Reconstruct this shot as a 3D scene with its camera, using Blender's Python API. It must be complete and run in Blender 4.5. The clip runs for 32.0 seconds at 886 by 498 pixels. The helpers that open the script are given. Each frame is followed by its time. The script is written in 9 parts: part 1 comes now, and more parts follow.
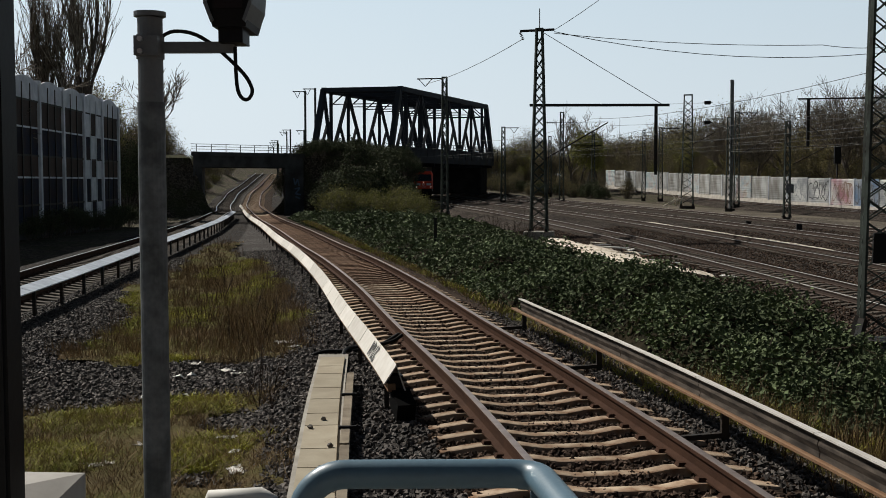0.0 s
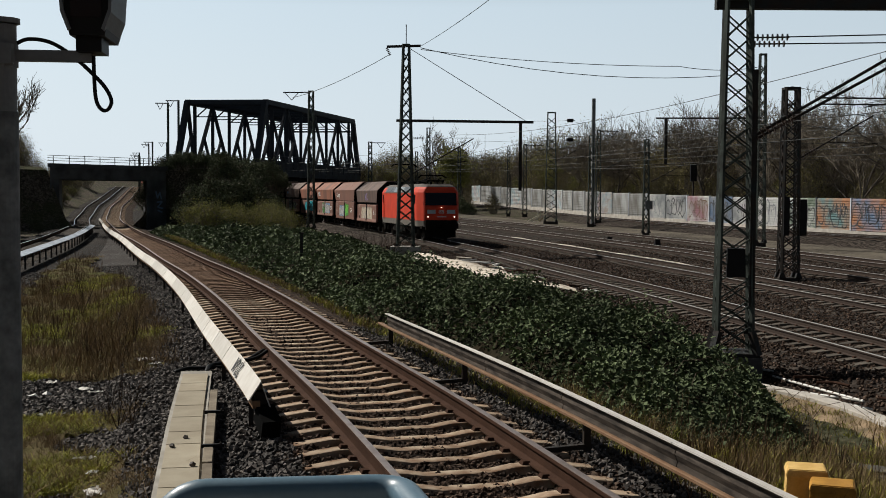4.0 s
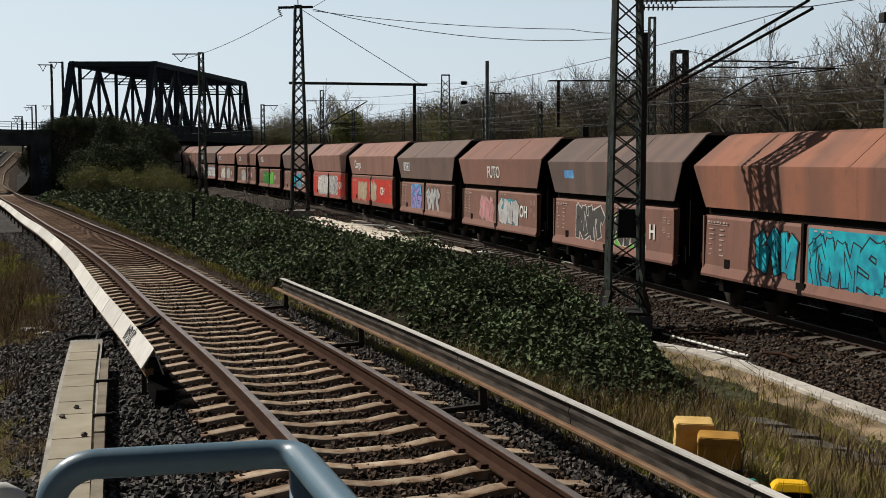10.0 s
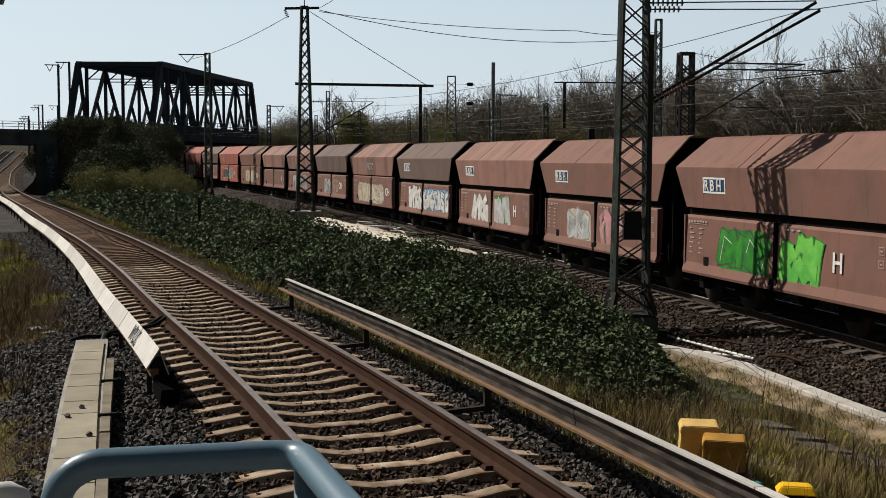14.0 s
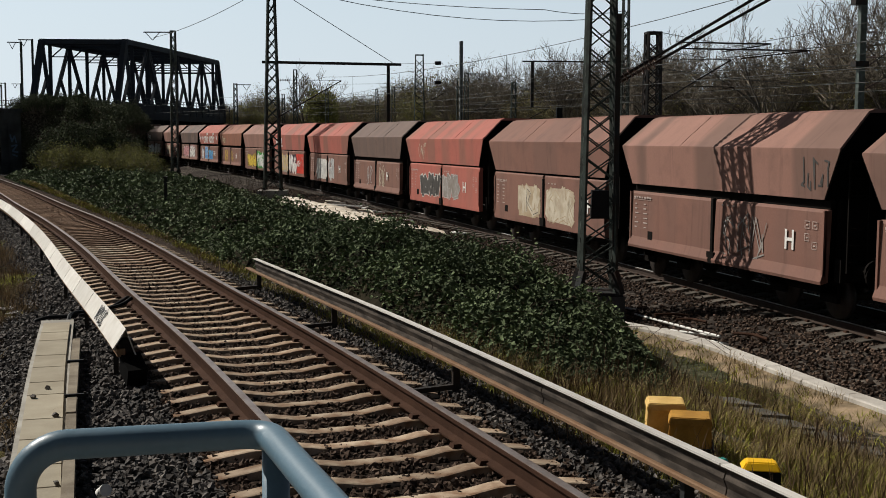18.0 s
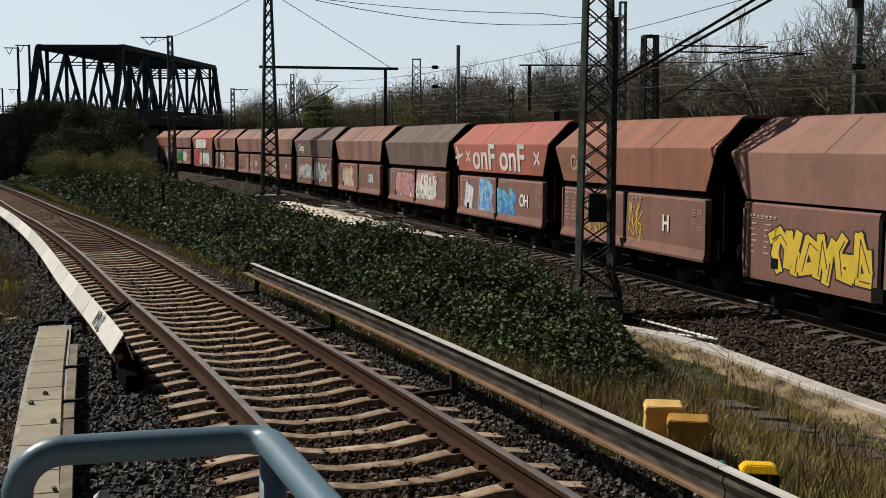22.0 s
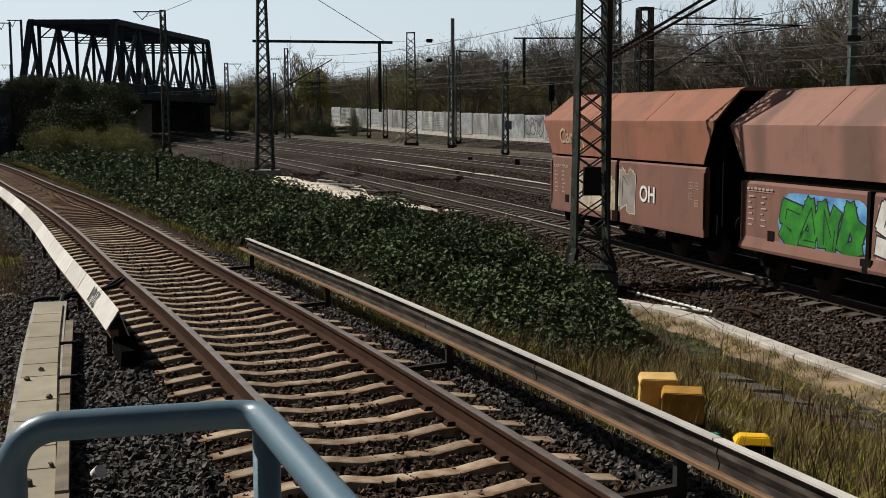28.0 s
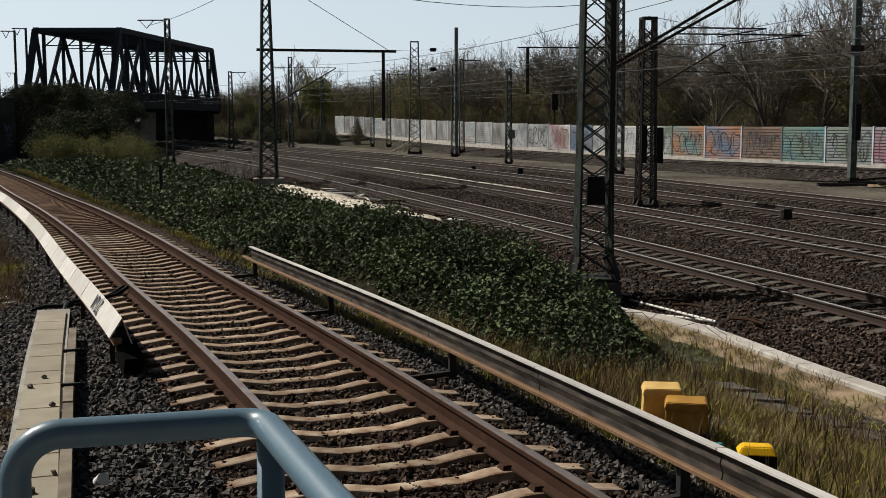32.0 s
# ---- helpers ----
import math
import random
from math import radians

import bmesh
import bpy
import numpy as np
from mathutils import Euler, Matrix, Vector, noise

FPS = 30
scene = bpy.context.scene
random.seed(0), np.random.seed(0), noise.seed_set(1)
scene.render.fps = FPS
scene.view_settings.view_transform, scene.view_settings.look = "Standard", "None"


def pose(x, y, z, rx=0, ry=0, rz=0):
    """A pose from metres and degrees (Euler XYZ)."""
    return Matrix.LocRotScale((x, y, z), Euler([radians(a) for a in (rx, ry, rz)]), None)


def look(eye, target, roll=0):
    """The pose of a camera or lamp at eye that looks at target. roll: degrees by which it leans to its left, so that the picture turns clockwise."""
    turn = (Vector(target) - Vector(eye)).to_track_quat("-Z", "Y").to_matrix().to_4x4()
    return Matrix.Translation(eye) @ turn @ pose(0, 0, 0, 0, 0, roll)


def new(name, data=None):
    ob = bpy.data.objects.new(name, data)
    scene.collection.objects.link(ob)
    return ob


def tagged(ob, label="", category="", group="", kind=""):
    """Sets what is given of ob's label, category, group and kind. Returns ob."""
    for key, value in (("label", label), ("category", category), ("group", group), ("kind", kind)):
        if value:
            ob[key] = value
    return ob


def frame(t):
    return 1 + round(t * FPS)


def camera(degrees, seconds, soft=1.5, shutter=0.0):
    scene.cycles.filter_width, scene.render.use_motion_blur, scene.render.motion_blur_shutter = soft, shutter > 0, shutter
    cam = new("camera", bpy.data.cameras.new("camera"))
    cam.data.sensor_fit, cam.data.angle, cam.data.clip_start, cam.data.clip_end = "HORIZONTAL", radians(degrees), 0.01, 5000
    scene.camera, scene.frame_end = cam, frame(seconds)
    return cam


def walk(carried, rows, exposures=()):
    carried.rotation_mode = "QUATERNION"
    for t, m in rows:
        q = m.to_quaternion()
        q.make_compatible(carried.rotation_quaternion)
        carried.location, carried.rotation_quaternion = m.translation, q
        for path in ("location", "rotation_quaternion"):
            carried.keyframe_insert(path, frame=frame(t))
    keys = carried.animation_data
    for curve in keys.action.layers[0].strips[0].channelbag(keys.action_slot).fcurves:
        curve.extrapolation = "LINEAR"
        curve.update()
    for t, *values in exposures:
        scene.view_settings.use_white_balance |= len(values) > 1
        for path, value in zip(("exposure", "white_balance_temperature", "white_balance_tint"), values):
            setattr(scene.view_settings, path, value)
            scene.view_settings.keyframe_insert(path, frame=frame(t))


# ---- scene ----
cam = camera(42.2, 32.0, soft=0.9)


def aim(yaw, pitch, roll, x=0.0, y=0.0, z=2.30):
    return pose(x, y, z, 90 + pitch, roll, yaw)


# a phone held by hand above the platform's end
walk(cam, [
    (0, aim(0.59, -3.40, 0.09, -0.015)),
    (0.5, aim(0.26, -3.33, -0.09, -0.017)),
    (1, aim(-0.25, -3.16, -0.34, -0.019)),
    (1.5, aim(-1.05, -2.91, -0.50, -0.020)),
    (2, aim(-2.09, -2.86, -0.72, -0.021)),
    (2.5, aim(-3.23, -2.84, -0.74, -0.018)),
    (3, aim(-4.31, -2.88, -0.66, -0.015)),
    (3.5, aim(-5.22, -2.81, -0.45, -0.013)),
    (4, aim(-6.04, -2.65, -0.30, -0.010)),
    (4.5, aim(-6.96, -2.48, -0.17, -0.009)),
    (6.5, aim(-9.77, -2.73, 0.06, -0.007)),
    (7, aim(-10.05, -2.97, -0.01, -0.006)),
    (7.5, aim(-10.34, -3.22, -0.14, -0.006)),
    (8, aim(-10.52, -3.48, -0.16, -0.006)),
    (8.5, aim(-10.61, -3.75, -0.07, -0.006)),
    (9, aim(-10.79, -4.06, -0.06, -0.006)),
    (9.5, aim(-11.04, -4.28, -0.01, -0.006)),
    (10, aim(-11.28, -4.48, 0.01, -0.006)),
    (10.5, aim(-11.27, -4.76, -0.03, -0.006)),
    (11, aim(-11.10, -4.88, -0.01, -0.006)),
    (11.5, aim(-10.91, -4.96, 0.07, -0.006)),
    (12, aim(-10.75, -4.91, 0.09, -0.006)),
    (12.5, aim(-10.68, -4.80, 0.02, -0.006)),
    (13, aim(-10.76, -4.59, -0.03, -0.006)),
    (13.5, aim(-10.88, -4.40, -0.12, -0.006)),
    (15.5, aim(-11.34, -4.91, -0.14, -0.006)),
    (16, aim(-11.46, -5.22, -0.05, -0.005)),
    (16.5, aim(-11.59, -5.46, -0.11, -0.005)),
    (17, aim(-11.84, -5.64, -0.13, -0.005)),
    (17.5, aim(-12.23, -5.60, -0.19, -0.005)),
    (18, aim(-12.58, -5.45, -0.23, -0.005)),
    (18.5, aim(-12.79, -5.41, -0.22, -0.005)),
    (19, aim(-12.80, -5.46, -0.27, -0.005)),
    (19.5, aim(-12.78, -5.45, -0.21, -0.005)),
    (20, aim(-12.79, -5.39, -0.12, -0.004)),
    (20.5, aim(-12.75, -5.33, 0.02, -0.004)),
    (21, aim(-12.70, -5.18, -0.07, -0.003)),
    (21.5, aim(-12.71, -5.14, -0.12, -0.003)),
    (22, aim(-12.71, -5.25, -0.02, -0.003)),
    (22.5, aim(-12.74, -5.33, -0.04, -0.002)),
    (23, aim(-12.72, -5.42, 0.04, -0.002)),
    (23.5, aim(-12.67, -5.51, 0.06, -0.001)),
    (24, aim(-12.58, -5.59, 0.08, -0.001)),
    (24.5, aim(-12.55, -5.64, 0.07, -0.000)),
    (25, aim(-12.58, -5.72, 0.05, 0.000)),
    (25.5, aim(-12.67, -5.89, 0.09, 0.001)),
    (27.5, aim(-13.00, -6.46, 0.20, 0.003)),
    (28, aim(-12.97, -6.54, 0.24, 0.003)),
    (28.5, aim(-12.95, -6.68, 0.35, 0.004)),
    (29, aim(-12.92, -6.75, 0.50, 0.004)),
    (29.5, aim(-12.90, -6.88, 0.52, 0.003)),
    (30, aim(-12.93, -6.71, 0.39, 0.003)),
    (30.5, aim(-12.95, -6.54, 0.28, 0.002)),
    (31, aim(-12.92, -6.42, 0.18, 0.001)),
    (31.5, aim(-12.88, -6.28, 0.12, 0.001)),
    (32, aim(-12.80, -6.10, 0.10, 0.000)),
], exposures=[(0.0, 0.12), (32.0, 0.12)])

# ---- light ----
SUN_AZ, SUN_EL = -47.0, 41.0     # degrees left of the y axis, above the horizon
world = bpy.data.worlds.new("sky")
scene.world = world
world.use_nodes = True
wn = world.node_tree.nodes
sky = wn.new("ShaderNodeTexSky")
sky.sky_type, sky.sun_disc = "NISHITA", False
sky.sun_elevation, sky.sun_rotation = radians(SUN_EL), radians(SUN_AZ)
sky.air_density, sky.dust_density, sky.ozone_density = 1.4, 4.0, 1.5
# a hazy spring sky: pale near the horizon, deeper blue overhead
wl = world.node_tree.links.new
wco, wsep, wramp = wn.new("ShaderNodeTexCoord"), wn.new("ShaderNodeSeparateXYZ"), wn.new("ShaderNodeValToRGB")
wl(wco.outputs["Generated"], wsep.inputs["Vector"])
wl(wsep.outputs["Z"], wramp.inputs["Fac"])
wramp.color_ramp.elements[0].position, wramp.color_ramp.elements[0].color = 0.0, (0.97, 1.07, 1.13, 1)
wramp.color_ramp.elements[1].position, wramp.color_ramp.elements[1].color = 0.75, (0.022, 0.033, 0.052, 1)
wramp.color_ramp.elements.new(0.16).color = (0.82, 0.96, 1.06, 1)
wramp.color_ramp.elements.new(0.30).color = (0.065, 0.09, 0.12, 1)
wmul = wn.new("ShaderNodeMix")
wmul.data_type, wmul.blend_type = "RGBA", "MULTIPLY"
wmul.inputs["Factor"].default_value = 1.0
wmul.inputs["B"].default_value = (6.75, 6.9, 7.05, 1)
wdot, wside = wn.new("ShaderNodeVectorMath"), wn.new("ShaderNodeMapRange")
wdot.operation = "DOT_PRODUCT"
wdot.inputs[1].default_value = (math.sin(radians(SUN_AZ)), math.cos(radians(SUN_AZ)), 0)
wl(wco.outputs["Generated"], wdot.inputs[0])
wl(wdot.outputs["Value"], wside.inputs["Value"])
wside.inputs["From Min"].default_value, wside.inputs["From Max"].default_value = -1.0, 1.0
wside.inputs["To Min"].default_value, wside.inputs["To Max"].default_value = 0.58, 1.12
wtone = wn.new("ShaderNodeVectorMath")
wtone.operation = "SCALE"
wl(wramp.outputs["Color"], wtone.inputs[0])
wl(wside.outputs["Result"], wtone.inputs["Scale"])
wl(wtone.outputs["Vector"], wmul.inputs["A"])
haze = wn.new("ShaderNodeMix")
haze.data_type = "RGBA"
haze.inputs["Factor"].default_value = 0.92
wl(sky.outputs["Color"], haze.inputs["A"])
wl(wmul.outputs["Result"], haze.inputs["B"])
wl(haze.outputs["Result"], wn["Background"].inputs["Color"])
wn["Background"].inputs["Strength"].default_value = 0.10
sun = new("sun", bpy.data.lights.new("sun", "SUN"))
sun.data.energy, sun.data.angle, sun.data.color = 5.0, radians(0.6), (1.0, 0.95, 0.87)
sun_way = Vector((math.sin(radians(SUN_AZ)), math.cos(radians(SUN_AZ)), math.tan(radians(SUN_EL))))
sun.matrix_world = look(sun_way * 50, (0, 0, 0))


# ---- materials ----
def material(name, color, rough=0.8, metal=0.0, var=0.25, scale=6.0, tint=None, fine=60.0, bump=0.2, dist=0.01, rand=0.0,
             island=0.0, spec=0.12, streak=None):
    """Two scales of noise over a base colour, with a bump. tint: the colour of the stains; rand, island: brightness shift per object or piece;
    streak: (x, y, z) stretch of the large noise."""
    m = bpy.data.materials.new(name)
    m.use_nodes = True
    nt = m.node_tree
    n, link = nt.nodes, nt.links.new
    bsdf = n["Principled BSDF"]
    bsdf.inputs["Roughness"].default_value, bsdf.inputs["Metallic"].default_value = rough, metal
    bsdf.inputs["Specular IOR Level"].default_value = spec
    co = n.new("ShaderNodeTexCoord")
    src = co.outputs["Object"]
    if streak:
        mp = n.new("ShaderNodeMapping")
        mp.inputs["Scale"].default_value = streak
        link(src, mp.inputs["Vector"])
        src = mp.outputs["Vector"]
    big, small = n.new("ShaderNodeTexNoise"), n.new("ShaderNodeTexNoise")
    for tex, s, d in ((big, scale, 5), (small, fine, 3)):
        tex.inputs["Scale"].default_value, tex.inputs["Detail"].default_value = s, d
    link(src, big.inputs["Vector"])
    link(co.outputs["Object"], small.inputs["Vector"])
    ramp = n.new("ShaderNodeValToRGB")
    ramp.color_ramp.elements[0].position, ramp.color_ramp.elements[1].position = 0.36, 0.66
    dark = tint if tint else tuple(c * (1 - var) for c in color)
    ramp.color_ramp.elements[0].color = (*dark, 1)
    ramp.color_ramp.elements[1].color = (*color, 1)
    link(big.outputs["Fac"], ramp.inputs["Fac"])
    hsv = n.new("ShaderNodeHueSaturation")
    link(ramp.outputs["Color"], hsv.inputs["Color"])
    val = n.new("ShaderNodeMapRange")
    val.inputs["To Min"].default_value, val.inputs["To Max"].default_value = 1 - var, 1 + var
    link(small.outputs["Fac"], val.inputs["Value"])
    out = val.outputs["Result"]
    for amount, node, sock in ((rand, "ShaderNodeObjectInfo", "Random"), (island, "ShaderNodeNewGeometry", "Random Per Island")):
        if amount:
            src2 = n.new(node)
            rng, mul = n.new("ShaderNodeMapRange"), n.new("ShaderNodeMath")
            rng.inputs["To Min"].default_value, rng.inputs["To Max"].default_value = 1 - amount, 1 + amount
            mul.operation = "MULTIPLY"
            link(src2.outputs[sock], rng.inputs["Value"])
            link(out, mul.inputs[0])
            link(rng.outputs["Result"], mul.inputs[1])
            out = mul.outputs["Value"]
    link(out, hsv.inputs["Value"])
    link(hsv.outputs["Color"], bsdf.inputs["Base Color"])
    if bump:
        b = n.new("ShaderNodeBump")
        b.inputs["Strength"].default_value, b.inputs["Distance"].default_value = bump, dist
        link(small.outputs["Fac"], b.inputs["Height"])
        link(b.outputs["Normal"], bsdf.inputs["Normal"])
    return m


def voronoi_ground(name, colors, cell, rough=0.95, bump=1.0, dist=0.03, patch=0.35, patch_color=None):
    """Loose stones or soil: a colour per cell, with dark joints and patches."""
    m = bpy.data.materials.new(name)
    m.use_nodes = True
    nt = m.node_tree
    n, link = nt.nodes, nt.links.new
    bsdf = n["Principled BSDF"]
    bsdf.inputs["Roughness"].default_value = rough
    bsdf.inputs["Specular IOR Level"].default_value = 0.04
    co = n.new("ShaderNodeTexCoord")
    vor = n.new("ShaderNodeTexVoronoi")
    vor.inputs["Scale"].default_value = cell
    link(co.outputs["Object"], vor.inputs["Vector"])
    sep = n.new("ShaderNodeSeparateColor")
    link(vor.outputs["Color"], sep.inputs["Color"])
    ramp = n.new("ShaderNodeValToRGB")
    els = ramp.color_ramp.elements
    els[0].color, els[1].color = (*colors[0], 1), (*colors[-1], 1)
    for i, c in enumerate(colors[1:-1], 1):
        els.new(i / (len(colors) - 1)).color = (*c, 1)
    link(sep.outputs["Red"], ramp.inputs["Fac"])
    noise_tex = n.new("ShaderNodeTexNoise")
    noise_tex.inputs["Scale"].default_value, noise_tex.inputs["Detail"].default_value = patch, 6
    link(co.outputs["Object"], noise_tex.inputs["Vector"])
    pr = n.new("ShaderNodeValToRGB")
    pr.color_ramp.elements[0].position, pr.color_ramp.elements[1].position = 0.42, 0.62
    link(noise_tex.outputs["Fac"], pr.inputs["Fac"])
    mix = n.new("ShaderNodeMix")
    mix.data_type = "RGBA"
    mix.inputs["B"].default_value = (*(patch_color or tuple(c * 0.6 for c in colors[0])), 1)
    fac = n.new("ShaderNodeMath")
    fac.operation = "MULTIPLY"
    fac.inputs[1].default_value = 0.7
    link(pr.outputs["Color"], fac.inputs[0])
    link(fac.outputs["Value"], mix.inputs["Factor"])
    link(ramp.outputs["Color"], mix.inputs["A"])
    link(mix.outputs["Result"], bsdf.inputs["Base Color"])
    b = n.new("ShaderNodeBump")
    b.invert = True
    b.inputs["Strength"].default_value, b.inputs["Distance"].default_value = bump, dist
    link(vor.outputs["Distance"], b.inputs["Height"])
    link(b.outputs["Normal"], bsdf.inputs["Normal"])
    return m


BALLAST = voronoi_ground("ballast", [(0.007, 0.0068, 0.0066), (0.024, 0.0225, 0.0215), (0.082, 0.078, 0.074)], 17.0, patch_color=(0.03, 0.025, 0.021))
RUSTY_BALLAST = voronoi_ground("rusty_ballast", [(0.008, 0.006, 0.005), (0.03, 0.021, 0.016), (0.085, 0.062, 0.046)], 17.0,
                               patch_color=(0.026, 0.017, 0.012))
FAR_BALLAST = voronoi_ground("main_line_ballast", [(0.005, 0.0043, 0.004), (0.024, 0.0195, 0.0165), (0.11, 0.092, 0.077)], 8.0,
                             patch_color=(0.024, 0.019, 0.016))
SOIL = voronoi_ground("soil", [(0.024, 0.02, 0.015), (0.055, 0.046, 0.036), (0.13, 0.11, 0.088)], 9.0, patch=0.5, patch_color=(0.04, 0.046, 0.02))
SAND = material("sand", (0.30, 0.22, 0.14), 0.95, var=0.25, scale=3, fine=40, bump=0.5, tint=(0.13, 0.10, 0.062))
STONE = material("ballast_stone", (0.115, 0.10, 0.088), 0.75, var=0.35, scale=9, fine=90, bump=0.3, island=0.8, tint=(0.035, 0.031, 0.029), spec=0.15)
STONE_RUST = material("rusty_stone", (0.10, 0.07, 0.052), 0.85, var=0.35, scale=9, fine=90, bump=0.3, island=0.8, tint=(0.03, 0.019, 0.014), spec=0.06)
SLEEPER = material("sleeper_concrete", (0.42, 0.335, 0.245), 0.85, spec=0.12, var=0.2, scale=5, fine=70, bump=0.35, rand=0.2, tint=(0.19, 0.115, 0.07))
SLEEPER_RUST = material("rust_stained_sleeper", (0.23, 0.15, 0.10), 0.9, spec=0.08, var=0.25, scale=5, fine=70, bump=0.35, rand=0.25, tint=(0.11, 0.065, 0.042))
SLEEPER_DARK = material("weathered_sleeper", (0.105, 0.092, 0.078), 0.9, spec=0.08, var=0.25, scale=4, fine=60, bump=0.3, rand=0.25, tint=(0.055, 0.046, 0.038))
RUST = material("rail_rust", (0.055, 0.029, 0.019), 0.8, var=0.3, scale=4, fine=90, bump=0.3, spec=0.04, tint=(0.04, 0.021, 0.014))
STEEL = material("polished_steel", (0.52, 0.54, 0.57), 0.33, 0.95, var=0.08, scale=8, fine=120, bump=0.05)
MAIN_STEEL = material("worn_rail_steel", (0.56, 0.55, 0.53), 0.5, 0.6, var=0.2, scale=3, fine=90, bump=0.05)
NEAR_STEEL = material("dull_rail_steel", (0.40, 0.345, 0.32), 0.42, 0.8, var=0.15, scale=5, fine=90, bump=0.05, tint=(0.30, 0.24, 0.21))
MAIN_RUST = material("main_line_rail_rust", (0.04, 0.028, 0.022), 0.75, var=0.3, scale=4, fine=90, bump=0.3, tint=(0.045, 0.032, 0.026))
DARK_STEEL = material("dark_steel", (0.022, 0.025, 0.026), 0.6, 0.0, var=0.25, scale=3, fine=40, bump=0.15, tint=(0.03, 0.022, 0.017))
MAST_GREEN = material("mast_green_grey", (0.075, 0.092, 0.08), 0.65, 0.0, var=0.25, scale=2, fine=40, bump=0.15, tint=(0.028, 0.03, 0.026))
BLACK = material("black_plastic", (0.012, 0.012, 0.013), 0.5, var=0.2, scale=5, bump=0.05)
CONCRETE = material("concrete", (0.36, 0.345, 0.31), 0.9, var=0.18, scale=2.5, fine=50, bump=0.3, tint=(0.25, 0.235, 0.205))
DUCT = material("duct_concrete", (0.33, 0.295, 0.225), 0.9, var=0.08, scale=3, fine=60, bump=0.2, rand=0.1, tint=(0.275, 0.24, 0.18))
DARK_CONCRETE = material("sooty_concrete", (0.085, 0.087, 0.088), 0.9, var=0.25, scale=0.8, fine=20, bump=0.3, tint=(0.045, 0.045, 0.045))
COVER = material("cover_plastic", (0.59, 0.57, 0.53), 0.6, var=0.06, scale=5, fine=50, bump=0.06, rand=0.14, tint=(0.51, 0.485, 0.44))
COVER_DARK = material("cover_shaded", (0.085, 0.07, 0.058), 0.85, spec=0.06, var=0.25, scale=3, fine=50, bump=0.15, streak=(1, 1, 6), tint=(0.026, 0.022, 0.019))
RAIL_BROWN = material("conductor_rail", (0.19, 0.12, 0.072), 0.7, 0.1, var=0.25, scale=5, fine=60, bump=0.2, tint=(0.16, 0.09, 0.05))
TUBE_BLUE = material("blue_grey_paint", (0.088, 0.152, 0.20), 0.4, var=0.1, scale=6, fine=80, bump=0.05, spec=0.5)
GALV = material("galvanised_steel", (0.18, 0.19, 0.195), 0.55, 0.0, var=0.28, scale=11, fine=50, bump=0.1, tint=(0.09, 0.097, 0.1))
GREY_PAINT = material("grey_paint", (0.17, 0.175, 0.18), 0.55, 0.2, var=0.15, scale=8, fine=60, bump=0.08)
WHITE = material("white_paint", (0.74, 0.74, 0.71), 0.55, var=0.06, scale=5, bump=0.05, tint=(0.6, 0.59, 0.55))
YELLOW = material("yellow_plastic", (0.72, 0.50, 0.19), 0.5, var=0.12, scale=6, fine=60, bump=0.08, tint=(0.55, 0.35, 0.11))
BRIGHT_YELLOW = material("signal_yellow", (0.80, 0.46, 0.015), 0.4, var=0.06, scale=6, bump=0.05)
TRUSS = material("bridge_paint", (0.026, 0.032, 0.042), 0.7, 0.0, spec=0.1, var=0.25, scale=0.6, fine=12, bump=0.1, tint=(0.022, 0.024, 0.028))


